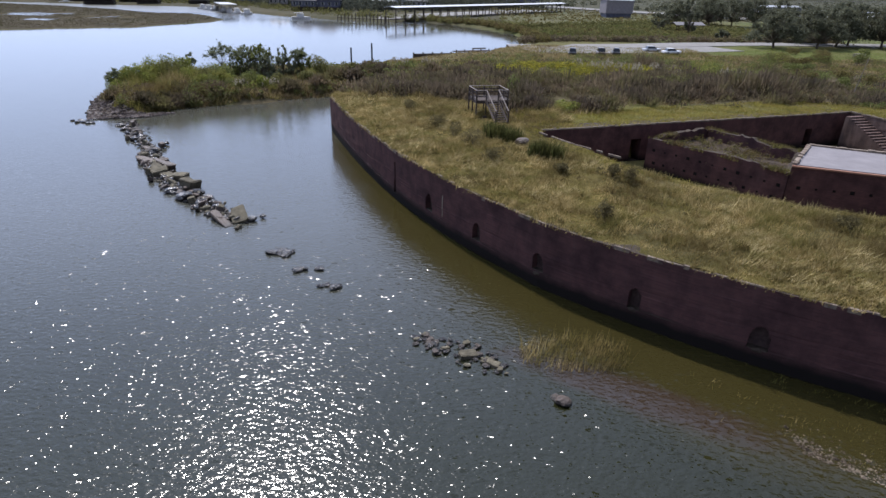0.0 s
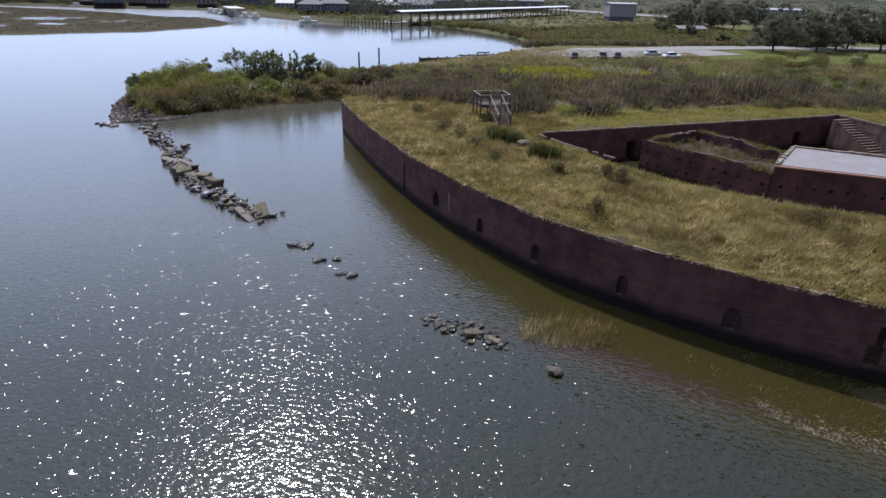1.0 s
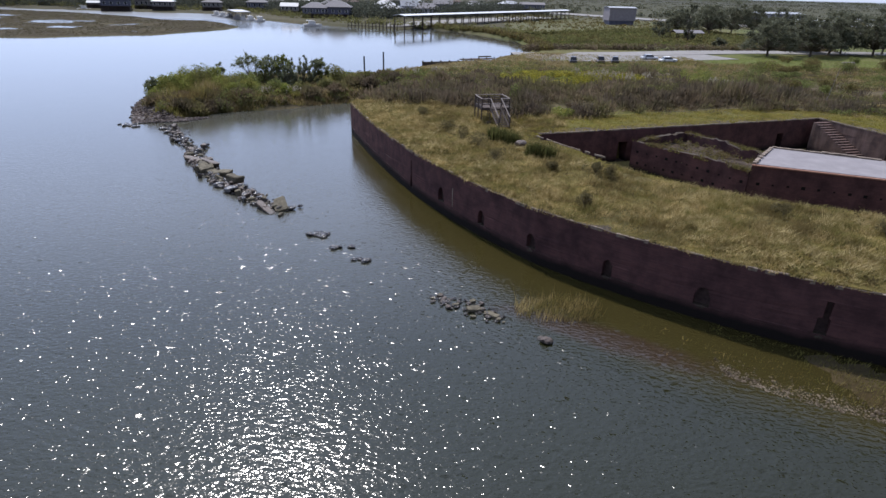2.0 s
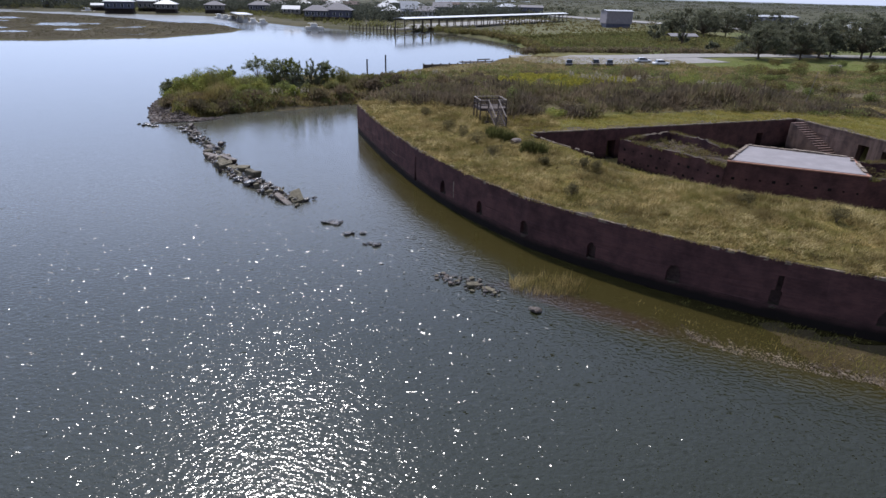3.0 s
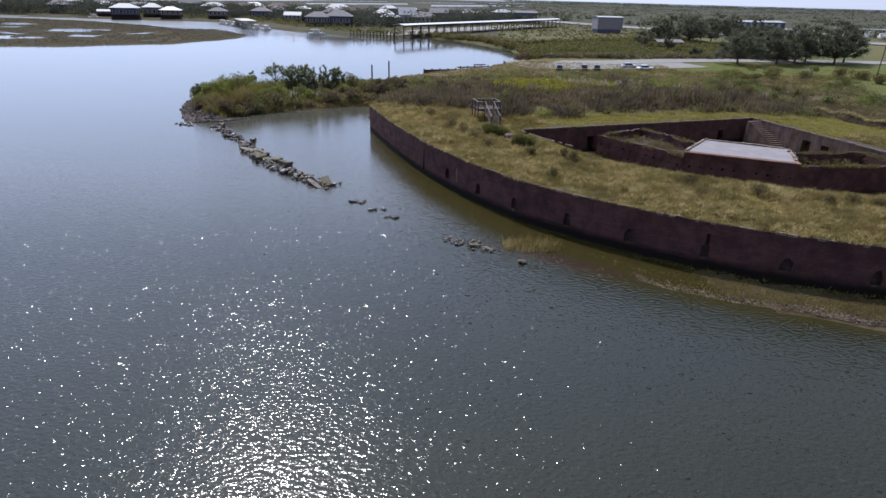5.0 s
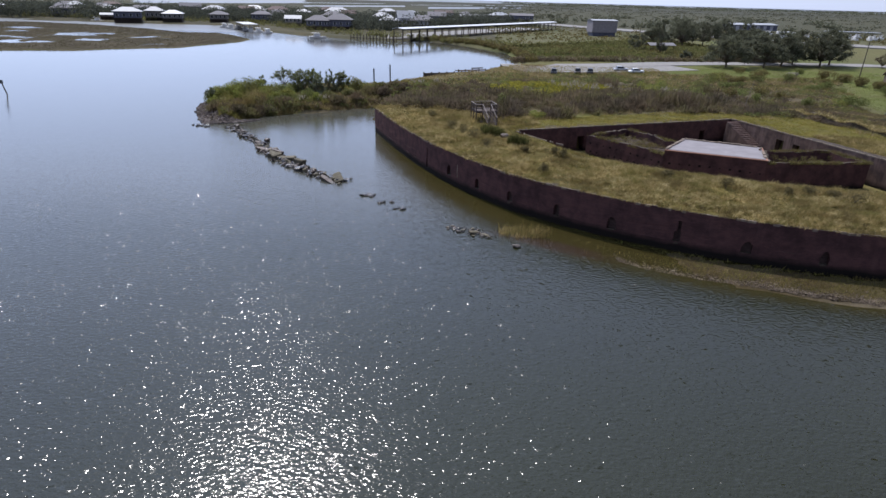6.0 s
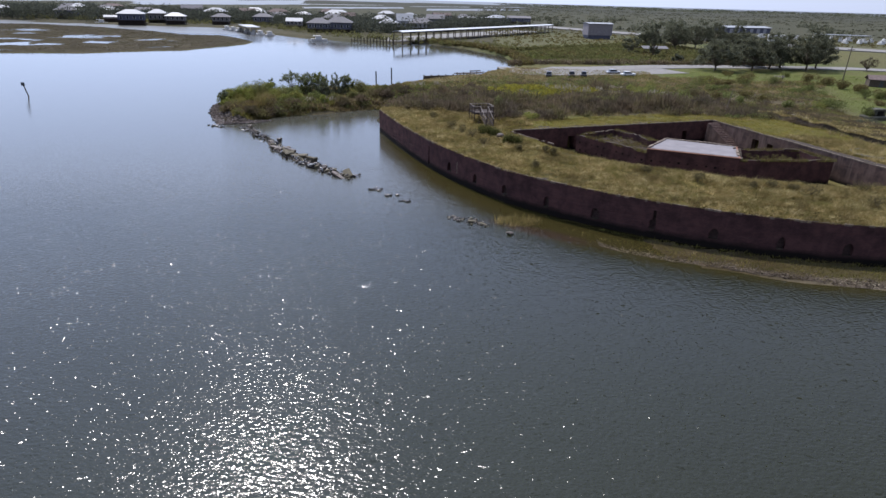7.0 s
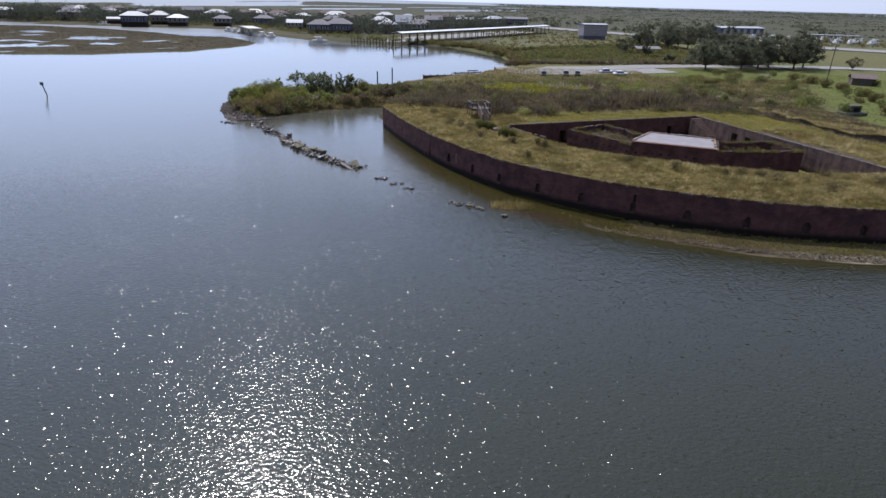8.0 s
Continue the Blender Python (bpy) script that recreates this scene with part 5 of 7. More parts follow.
bx, by = scatter(5200, 2, 40, 82, 114, lambda x, y: GOLD(x, y) & (patchy(x, y * 1.9, 3.0, 3) + 0.5 * patchy(x, y, 1.2, 5) > 0.78))
br = rng.uniform(0.35, 0.8, len(bx)) + 0.4 * patchy(bx, by, 3.0, 9)
bc = np.stack([bx, by, rise_of(bx, by) + 0.55 * br], -1)
soup("goldenrod", leaf_quads(bc, np.stack([br, br, br * 0.8], -1), 52, 0.1), BLOOM, None, "bright yellow-green goldenrod in bloom", "flowers", "stuff")
bx, by = scatter(700, 2, 40, 82, 114, lambda x, y: GOLD(x, y) & (patchy(x, y * 1.9, 3.0, 3) + 0.5 * patchy(x, y, 1.2, 5) < 0.68))
br = rng.uniform(0.4, 0.8, len(bx))
soup("goldenrod_leaves", leaf_quads(np.stack([bx, by, rise_of(bx, by) + 0.4 * br], -1), np.stack([br, br, br * 0.8], -1), 46, 0.11), FRESH, None, "green leafy stalks between the goldenrod", "scrub", "stuff")
CANE = foliage("green_cane", (0.10, 0.105, 0.03), (0.215, 0.215, 0.062), (0.36, 0.34, 0.12), 0.4, (0.19, 0.165, 0.06), None, 0.3)
PLUME = foliage("pale_plume", (0.20, 0.175, 0.13), (0.31, 0.275, 0.21), (0.42, 0.38, 0.30), 0.5)
for x, y in ((-26.5, 85.9), (-30.2, 83.9), (-9.5, 101), (-8.0, 96), (-4.5, 99), (20.5, 95.5), (22.5, 94), (24.0, 92.5), (26.0, 91.5), (27.5, 89.6), (28.6, 90.4), (25.0, 95), (46.0, 99.5), (48.8, 100.6), (31.5, 92.5)):
    z = float(rise_of(np.array([x]), np.array([y]))[0])
    b = thing("plume_grass", (x, y, z), "clump of pampas grass with pale feathery plumes", "grass clump", "pampas clumps")
    k = 60
    soup("blades", blades(rng.normal(0, 0.3, k), rng.normal(0, 0.3, k), np.zeros(k), np.full(k, 1.3), np.full(k, 0.06), 0.5, per=4), REED, b)
    c = np.stack([rng.normal(0, 0.55, 16), rng.normal(0, 0.55, 16), rng.uniform(1.2, 1.9, 16)], -1)
    soup("plumes", leaf_quads(c, np.tile([0.12, 0.12, 0.3], (16, 1)), 18, 0.09), PLUME, b)

# the spit: reeds, scrub and small trees
spit = lambda x, y: (inside_distance(x + 0.6 * wobble(x, y, 3, 1), y, LAND) > 0.1 + 3.4 * smooth(-40, -43, x)) & (x < -6) & (x > -52) & (y > 72) & (y < 125)
rx, ry = scatter(60000, -54, -4, 66, 126, spit)
near = smooth(-1, 5, inside_distance(rx, ry, LAND))
hgt = (0.5 + 1.75 * near * (0.55 + 0.45 * wobble(rx, ry, 4.0, 5)) * (0.25 + 0.75 * smooth(-24, -36, rx))) * rng.uniform(0.7, 1.1, len(rx))
mound = 1 + 1.25 * np.exp(-((rx + 41) / 6) ** 2 - ((ry - 85) / 6) ** 2) + 0.4 * np.exp(-((rx + 26) / 6) ** 2 - ((ry - 92) / 6) ** 2)
hgt = hgt * mound * (0.6 + 0.8 * patchy(rx, ry, 2.6, 3))
half = 2 * patchy(rx, ry, 4.5, 9) - 1 + 0.4 * rng.normal(0, 1, len(rx)) > 0.15 + 0.6 * smooth(-34, -40, rx)
soup("straw_reeds", blades(rx[half], ry[half], ground_z(rx[half], ry[half]), hgt[half] * 1.1, np.full(half.sum(), 0.12), 0.25, per=5, spread=0.25), STRAW, None, "brown and straw reeds on the spit", "reeds", "stuff")
rx, ry, hgt = rx[~half], ry[~half], hgt[~half]
soup("reed_bed", blades(rx, ry, ground_z(rx, ry), hgt, np.full(len(rx), 0.12), 0.2, per=5, spread=0.25), REED, None, "tall green and straw reeds on the spit", "reeds", "stuff")
kx, ky = scatter(2300, -52, -4, 72, 125, lambda x, y: spit(x, y) & (patchy(x, y, 4.5, 2) > 0.46))
kr = rng.uniform(0.4, 1.25, len(kx)) * (0.5 + 0.5 * smooth(-24, -35, kx))
kc = np.stack([kx, ky, ground_z(kx, ky) + 1.0 * kr + 0.7 * np.exp(-((kx + 38) / 8) ** 2 - ((ky - 88) / 7) ** 2) * rng.random(len(kx))], -1)
soup("spit_scrub", leaf_quads(kc, np.stack([kr, kr, kr], -1), 80, 0.12), LEAF, None, "green scrub among the reeds on the spit", "scrub", "stuff")
kx, ky = scatter(2600, -50, -4, 72, 125, lambda x, y: spit(x, y) & (inside_distance(x, y, LAND) < 4.5 + 3 * wobble(x, y, 3, 1)))
kr = rng.uniform(0.4, 0.9, len(kx)) * (0.45 + 0.9 * smooth(-24, -35, kx))
kc = np.stack([kx, ky, ground_z(kx, ky) + 0.6 * kr], -1)
soup("waterside_scrub", leaf_quads(kc, np.stack([kr, kr, kr], -1), 70, 0.11), SCRUB, None, "brown scrub at the water's edge", "scrub", "stuff")


cx_, cy_ = scatter(3400, -47, -33, 78, 93, lambda x, y: spit(x, y) & (((x + 41.5) / 5.0) ** 2 + ((y - 85.5) / 4.2) ** 2 + 0.4 * wobble(x, y, 1.6, 3) < 1))
peak = 1 - 0.45 * np.clip(((cx_ + 41.5) / 5.0) ** 2 + ((cy_ - 85.5) / 4.2) ** 2, 0, 1)
soup("cane_clump", blades(cx_, cy_, ground_z(cx_, cy_), 4.1 * peak * rng.uniform(0.75, 1.05, len(cx_)), np.full(len(cx_), 0.13), 0.14, per=6, spread=0.3), CANE, None, "tall soft green cane on the spit", "cane", "stuff")
SPIT_SHRUBS = [(-47.4, 82.0, 1.2, 2.6, 3), (-46.0, 84.0, 1.5, 3.0, 3), (-46.4, 80.0, 1.2, 1.9, 1), (-44.6, 82.6, 1.6, 3.3, 1), (-44.2, 79.2, 1.4, 2.0, 2), (-43.0, 85.2, 1.8, 4.0, 1), (-41.6, 82.0, 1.7, 2.8, 1), (-41.4, 78.2, 1.3, 1.7, 0),
               (-40.6, 86.6, 1.8, 4.3, 3), (-39.6, 81.6, 1.5, 2.4, 2), (-39.0, 84.4, 1.6, 3.2, 1), (-37.6, 80.4, 1.4, 1.9, 0), (-37.0, 86.6, 1.6, 3.0, 2), (-36.0, 83.2, 1.4, 2.4, 1), (-34.0, 82.4, 1.3, 1.9, 0), (-33.4, 86.0, 1.5, 2.6, 1),
               (-31.5, 84.6, 1.4, 2.2, 2), (-30.4, 88.4, 1.5, 2.6, 3), (-28.5, 86.8, 1.3, 2.0, 1), (-26.5, 89.6, 1.4, 2.2, 2), (-24.6, 88.0, 1.2, 1.7, 0), (-22.8, 92.0, 1.4, 2.0, 2), (-20.4, 91.0, 1.2, 1.6, 0), (-18.0, 93.8, 1.3, 1.8, 0), (-21.8, 99.6, 1.7, 3.4, 2),
               (-15.6, 93.0, 1.2, 1.5, 4), (-13.6, 97.0, 1.3, 1.6, 0), (-17.0, 99.0, 1.4, 1.8, 2), (-48.6, 88.0, 1.5, 2.6, 1), (-45.6, 90.0, 1.7, 3.0, 3), (-35.0, 90.0, 1.7, 3.0, 3), (-11.4, 93.6, 1.2, 1.4, 4), (-38.4, 77.0, 1.1, 1.4, 4), (-35.8, 79.0, 1.1, 1.3, 4), (-42.6, 75.6, 1.0, 1.2, 4), (-40.4, 74.4, 1.1, 1.3, 4), (-38.6, 75.0, 1.1, 1.4, 0), (-37.0, 77.6, 1.2, 1.5, 4), (-44.6, 76.4, 1.1, 1.4, 0), (-43.4, 84.0, 2.0, 4.4, 1), (-41.2, 85.2, 2.0, 4.6, 2), (-39.4, 86.4, 1.8, 4.2, 1)]
SPIT_KINDS = ((SCRUB, "brown twiggy shrub at the water's edge of the spit"), (FRESH, "dense fresh green shrub among the reeds"), (OLIVEBUSH, "dull olive shrub among the reeds"), (LEAF, "dark green shrub among the reeds"), (TWIG, "dark reddish-brown shrub beside the water"))
for x, y, r, t, k in SPIT_SHRUBS:
    bush((x, y, float(ground_z([x], [y])[0])), r, t, SPIT_KINDS[k][0], SPIT_KINDS[k][1], 1500 + int(260 * t), 0.125, "spit shrubs", False)


def tree(name, place, tall, crown, clumps, leaf, mat, label, category, group, bare=0.35, trunk=0.12, per=110, seed=1, flat=0.6, up=1.0, low=0.72):
    """Tapered trunk with limbs, and a crown of leaf clumps with gaps."""
    r = random.Random(seed)
    t = thing(name, place, label, category, group)
    bm = bmesh.new()
    top = Vector((r.uniform(-0.1, 0.1) * tall, r.uniform(-0.1, 0.1) * tall, tall * 0.8))
    fork = Vector((top.x * 0.4, top.y * 0.4, tall * bare))
    rod(bm, (0, 0, -0.3), fork, trunk, trunk * 0.7, 8)
    centres = []
    for k in range(clumps):
        a = k * 2.4 + r.uniform(-0.4, 0.4)
        f = math.sqrt((k + 0.6) / clumps)
        c = Vector((crown * f * math.cos(a), crown * f * math.sin(a), tall * (bare + (0.95 - bare) * ((1 - 0.55 * f * f * up) * r.uniform(low, 1.0) if up < 0.99 or name != "oak_tree" else math.sqrt(max(0.02, 1 - f * f)) * r.uniform(0.35, 1.0)))))
        rod(bm, fork, c, trunk * 0.4, trunk * 0.1, 5)
        centres.append(c)
    part("trunk", bm, BARK, t)
    size = crown / math.sqrt(clumps) * (1.9 if name == "oak_tree" else 1.25)
    radius = np.array([[size * r.uniform(0.7, 1.15), size * r.uniform(0.7, 1.15), size * flat * r.uniform(0.7, 1.1)] for _ in centres])
    soup("crown", leaf_quads(np.array([tuple(c) for c in centres]), radius, per, leaf, True), mat, t)
    return t


for k, (x, y, tall, cr, cl) in enumerate(((-40.0, 90.3, 4.8, 0.9, 8), (-36.6, 94.5, 6.0, 2.7, 14), (-47.8, 82.4, 3.1, 1.2, 8), (-25.2, 97.2, 5.4, 1.5, 12), (-33.6, 96.0, 5.6, 1.6, 11))):
    tree("small_tree", (x, y, float(ground_z([x], [y])[0])), tall, cr, cl * 2, 0.12, SHRUBTREE, "small open-crowned tree among the reeds", "tree", "trees on the spit", 0.35, 0.07, 130, 20 + k, 0.7)
for k, (x, y, tall, cr) in enumerate(((-32.4, 94.2, 5.8, 1.8), (-30.2, 93.8, 6.4, 1.5), (-28.6, 94.4, 6.0, 1.4), (-31.2, 95.6, 6.2, 1.5), (-27.4, 95.6, 6.2, 1.2), (-24.6, 97.6, 5.4, 1.4), (-29.4, 92.2, 4.4, 1.4), (-33.8, 93.4, 5.0, 1.4), (-26.0, 96.4, 5.0, 1.2))):
    tree("dense_tree", (x, y, float(ground_z([x], [y])[0])), tall, cr, 40, 0.11, (SHRUBTREE, LEAF)[k % 2], "dense dark green upright tree on the spit", "tree", "trees on the spit", 0.08, 0.07, 110, 40 + k, 1.7, 0.5, 0.1)


# ---- rocks ----
PALEROCK = grainy("pale_slab", (0.036, 0.031, 0.023), (0.165, 0.145, 0.10), 2.4, 0.85, relief=0.6, vary=0.4)


def rock_mesh(seed, flat=0.7, slab=False, pale=False):
    bm = bmesh.new()
    if slab:
        box(bm, -0.5, 0.5, -0.5, 0.5, -0.5, 0.5)
        bmesh.ops.bevel(bm, geom=list(bm.edges), offset=0.07, segments=2, affect="EDGES")
        bmesh.ops.subdivide_edges(bm, edges=list(bm.edges), cuts=1)
        amp = 0.2
    else:
        bmesh.ops.create_icosphere(bm, subdivisions=2, radius=0.5)
        amp = 0.2
    for v in bm.verts:
        q = v.co * 1.6 + Vector((seed * 7.3, seed * 3.1, 0))
        v.co += v.co.normalized() * amp * (noise.noise(q) + 0.5 * noise.noise(q * 2.7))
        if not slab:
            v.co.z *= flat
    me = bpy.data.meshes.new("rock")
    bm.to_mesh(me)
    bm.free()
    me.materials.append(PALEROCK if pale else ROCK)
    return me


WETROCK = grainy("wet_black_rock", (0.008, 0.007, 0.006), (0.034, 0.026, 0.021), 3.0, 0.25, relief=0.7)
boulders = [rock_mesh(k, 0.6 + 0.06 * (k % 4), pale=k % 4 == 3) for k in range(8)]
slabs = [rock_mesh(k + 20, slab=True, pale=k % 2 == 0) for k in range(4)]
wet_rocks = [rock_mesh(k + 40, 0.6) for k in range(5)]
for me in wet_rocks:
    me.materials.clear()
    me.materials.append(WETROCK)
rr = random.Random(5)


def lay_rock(x, y, z, sx_, sy_, sz_, rz=0.0, tilt=(0, 0), slab=False, label="weathered brown-grey rock in shallow water", group="breakwater rocks", wet=False):
    o = new("slab" if slab else "rock", rr.choice(wet_rocks if wet else slabs if slab else boulders))
    o.matrix_world = pose(x, y, z, tilt[0], tilt[1], rz) @ Matrix.Diagonal((sx_, sy_, sz_, 1))
    return tagged(o, label, "rock", group)


SLAB_LABEL = "tilted pale olive stone slab on the broken breakwater"
for x, y, z, a, b, c, rz, t in (
    (-25.2, 47.2, 0.3, 3.4, 1.1, 0.7, -38, (12, 8)), (-21.6, 44.2, 0.45, 1.7, 1.5, 1.0, -20, (-8, 6)), (-15.2, 37.6, 0.4, 1.15, 1.9, 0.5, 18, (24, -16)),
    (-16.3, 37.0, 0.15, 2.8, 0.7, 0.5, -44, (5, 12)), (-26.2, 49.7, 0.4, 2.6, 1.2, 0.6, -35, (-10, 4)), (-23.5, 46.6, 0.3, 2.2, 1.0, 0.6, -25, (8, -8)),
    (-28.5, 51.0, 0.3, 1.8, 1.0, 0.5, -10, (6, 12)), (1.2, 21.2, 0.16, 0.95, 0.6, 0.28, 20, (4, 6)), (2.35, 20.55, 0.14, 0.7, 0.5, 0.25, -30, (0, 5)),
):
    lay_rock(x, y, z - 0.06, a * 0.88, b * 0.85, c * 0.8, rz, t, True, SLAB_LABEL)
for x, y, s in ((-21.0, 41.9, 1.7), (-22.7, 43.0, 1.1), (-20.4, 43.0, 1.0), (-14.2, 37.4, 0.8), (-13.6, 38.0, 0.5), (-18.4, 40.6, 0.9), (-19.0, 41.6, 1.0), (-17.6, 39.8, 0.9)):
    lay_rock(x, y, 0.15, s, s * 0.75, s * 0.8, rr.uniform(0, 180), (rr.uniform(-15, 15), rr.uniform(-15, 15)), False, "dark wet rock on the broken breakwater", wet=True)
line = [(-39.0, 67.5), (-35.0, 62.0), (-30.5, 56.0), (-27.5, 50.0), (-25.1, 47.0), (-21.7, 43.0), (-18.7, 40.0), (-15.2, 36.6)]
for k in range(250):
    f = rr.random() * (len(line) - 1)
    i = min(int(f), len(line) - 2)
    g = f - i
    x, y = line[i][0] + (line[i + 1][0] - line[i][0]) * g, line[i][1] + (line[i + 1][1] - line[i][1]) * g
    s = rr.uniform(0.2, 0.68) * (1.15 if f > 2 else 0.95) * (1.7 if rr.random() < 0.14 else 1.0)
    w = 1.5 if f < 2 else 1.0
    lay_rock(x + rr.gauss(0, 0.42 * w), y + rr.gauss(0, 0.6 * w), rr.uniform(0.02, 0.3), s, s * rr.uniform(0.5, 0.9), s * rr.uniform(0.6, 1.0),
             rr.uniform(0, 360), (rr.uniform(-25, 25), rr.uniform(-25, 25)), rr.random() < 0.25, wet=k % 3 == 0)
for k in range(22):
    s = rr.uniform(0.3, 0.9)
    lay_rock(-43.9 + rr.gauss(0, 0.8), 68.0 + rr.gauss(0, 0.9), 0.05, s, s * 0.7, s * 0.6, rr.uniform(0, 360), (12, -8), False, "dark wet rock off the end of the spit", "spit rubble", True)
for k in range(26):
    x, y = rr.choice(((-11.0, 32.4), (-10.4, 31.9), (-9.0, 30.2), (-8.6, 29.8), (-6.6, 27.7)))
    s = rr.uniform(0.3, 0.85)
    lay_rock(x + rr.gauss(0, 0.35), y + rr.gauss(0, 0.28), 0.07, s, s * 0.7, s * 0.6, rr.uniform(0, 360), (10, 5), False, "dark low rock awash in the water", "awash rocks", True)
for k in range(105):
    f = rr.random()
    s = rr.uniform(0.13, 0.42)
    lay_rock(-1.3 + 4.2 * f + rr.gauss(0, 0.3), 22.6 - 2.4 * f + rr.gauss(0, 0.4), 0.06, s, s * 0.7, s * 0.5, rr.uniform(0, 360), (8, -5), rr.random() < 0.4, "low broken rock at the water's surface", "awash rocks", k % 2 == 0)
lay_rock(5.2, 18.0, 0.1, 0.8, 0.65, 0.5, 30, (5, 10), False, "single pale rock awash in the water", "awash rocks")
lay_rock(4.9, 18.3, 0.02, 0.5, 0.4, 0.3, 70, (0, 0), False, "single pale rock awash in the water", "awash rocks")
SPITSTONE = foliage("mixed_rubble", (0.06, 0.047, 0.043), (0.165, 0.135, 0.12), (0.36, 0.31, 0.28), 0.5)
# stones banked up round the end of the spit
bank = [(-48.5, 97.0), (-52, 92.5), (-51.6, 86), (-49.5, 79.5), (-46.5, 73.5), (-43.8, 68.5), (-41.5, 69.5), (-39.5, 72)]
low = bmesh.new()
bmesh.ops.create_icosphere(low, subdivisions=1, radius=0.5)
STONE = np.array([[tuple(v.co) for v in f.verts] for f in low.faces])
low.free()


def stones(path, count, inward, s0, s1, lift=0.04):
    """Loose stones along a line, as one heap of small faceted rocks."""
    f = np.array([rr.random() * (len(path) - 1) for _ in range(count)])
    d = np.array([rr.uniform(*inward) for _ in range(count)])
    xs = np.interp(f, range(len(path)), [p[0] for p in path]) + d * 0.9 + 0.15 * np.sin(f * 977)
    ys = np.interp(f, range(len(path)), [p[1] for p in path]) + d * 0.35 + 0.15 * np.sin(f * 613)
    zs = np.maximum(0.0, ground_z(xs, ys)) + lift
    out = []
    for x, y, z in zip(xs, ys, zs):
        s = rr.uniform(s0, s1)
        uneven = 1 + 0.3 * np.sin(STONE * 9 + rr.uniform(0, 6))
        m = np.array(pose(x, y, z, rr.uniform(-30, 30), rr.uniform(-30, 30), rr.uniform(0, 360)) @ Matrix.Diagonal((s, s * rr.uniform(0.5, 0.9), s * rr.uniform(0.4, 0.8), 1)))
        out.append((STONE * uneven) @ m[:3, :3].T + m[:3, 3])
    return np.concatenate(out)


for k in range(50):
    f = rr.random() * (len(bank) - 1)
    i = int(f)
    g, d, s = f - i, rr.uniform(-0.6, 2.6), rr.uniform(0.25, 0.62)
    x, y = bank[i][0] + (bank[i + 1][0] - bank[i][0]) * g + d * 0.9, bank[i][1] + (bank[i + 1][1] - bank[i][1]) * g + d * 0.35
    z = max(0.0, float(height(np.array([x]), np.array([y]))[0][0])) + 0.04
    lay_rock(x, y, z, s * 1.3, s * 0.9, s * 0.8, rr.uniform(0, 360), (rr.uniform(-20, 20), rr.uniform(-20, 20)), False, "grey-brown rubble stone banked on the spit's shore", "spit rubble")
soup("spit_rubble", stones(bank, 2800, (-0.4, 4.4), 0.2, 0.62), SPITSTONE, None, "grey-brown rubble banked round the end of the spit", "rubble", "stuff")
soup("breakwater_rubble", stones(line, 700, (-0.9, 0.9), 0.18, 0.5, 0.02), ROCK, None, "small dark wet rubble between the breakwater's slabs", "rubble", "stuff")


# shingle at the foot of the wall
GRIT = foliage("mixed_shingle", (0.035, 0.026, 0.019), (0.13, 0.10, 0.072), (0.33, 0.27, 0.205), 0.4)


def shingle():
    polys, base = [], bmesh.new()
    bmesh.ops.create_icosphere(base, subdivisions=1, radius=0.5)
    tri = np.array([[tuple(v.co) for v in f.verts] for f in base.faces])
    base.free()
    count = 6400
    xs = 14 + 52 * rng.random(count) ** 1.25
    edge_y = np.interp(xs, [q[0] for q in SHORE[:12]], [q[1] for q in SHORE[:12]])
    ys = edge_y + np.abs(rng.normal(0, 0.75, count)) + 0.1 + 0.5 * patchy(xs, 0 * xs, 3.0, 5)
    zs = np.maximum(ground_z(xs, ys), -0.03)
    for x, y, z in zip(xs, ys, zs):
        s = rng.uniform(0.06, 0.19) * (1.9 if rng.random() < 0.08 else 1.0) * (0.7 + 0.3 * smooth(18, 30, x))
        t = tri * np.array([s, s * rng.uniform(0.6, 1), s * rng.uniform(0.4, 0.7)]) * (1 + 0.25 * rng.normal(0, 1, (1, 1, 3)))
        a = rng.uniform(0, 6.3)
        rot = np.array([[math.cos(a), -math.sin(a), 0], [math.sin(a), math.cos(a), 0], [0, 0, 1]])
        polys.append(t @ rot.T + (x, y, z + 0.02))
    return soup("shingle", np.concatenate(polys), GRIT, None, "pale shingle and broken brick along the shore", "shingle", "stuff")


shingle()
ex, ey = scatter(2200, 2, 12, 18, 25, lambda x, y: ((x - 6.3) / 2.6) ** 2 + ((y - 21.6) / 1.5) ** 2 < 1)
soup("shallows_grass", blades(ex, ey, np.full(len(ex), -0.05), rng.uniform(0.3, 1.0, len(ex)), np.full(len(ex), 0.032), 0.25, per=4), GRASS, None,
     "sparse straw-coloured grass standing in the shallows", "grass", "stuff")
ex, ey = scatter(26000, 10, 64, 5, 30, lambda x, y: (inside_distance(x, y, SHORE) > 1.3) & (inside_distance(x, y, fort_poly) < -0.4) & (x > 15) & (patchy(x, y, 1.1, 2) > 0.3))
soup("foreshore_grass", blades(ex, ey, ground_z(ex, ey), rng.uniform(0.08, 0.26, len(ex)), np.full(len(ex), 0.055), 0.4, per=4), REED, None,
     "thin trodden grass on the mud below the wall", "grass", "stuff")


ex, ey = scatter(5200, 11, 34, 8, 28, lambda x, y: (inside_distance(x, y, SHORE) > 0.4) & (inside_distance(x, y, fort_poly) < -2.6) & (patchy(x, y, 1.3, 6) > 0.5))
soup("foreshore_reeds", blades(ex, ey, np.maximum(ground_z(ex, ey), -0.08), rng.uniform(0.12, 0.42, len(ex)), np.full(len(ex), 0.03), 0.35, per=3), GRASS, None,
     "sparse straw grass standing in the shallows along the wall", "grass", "stuff")


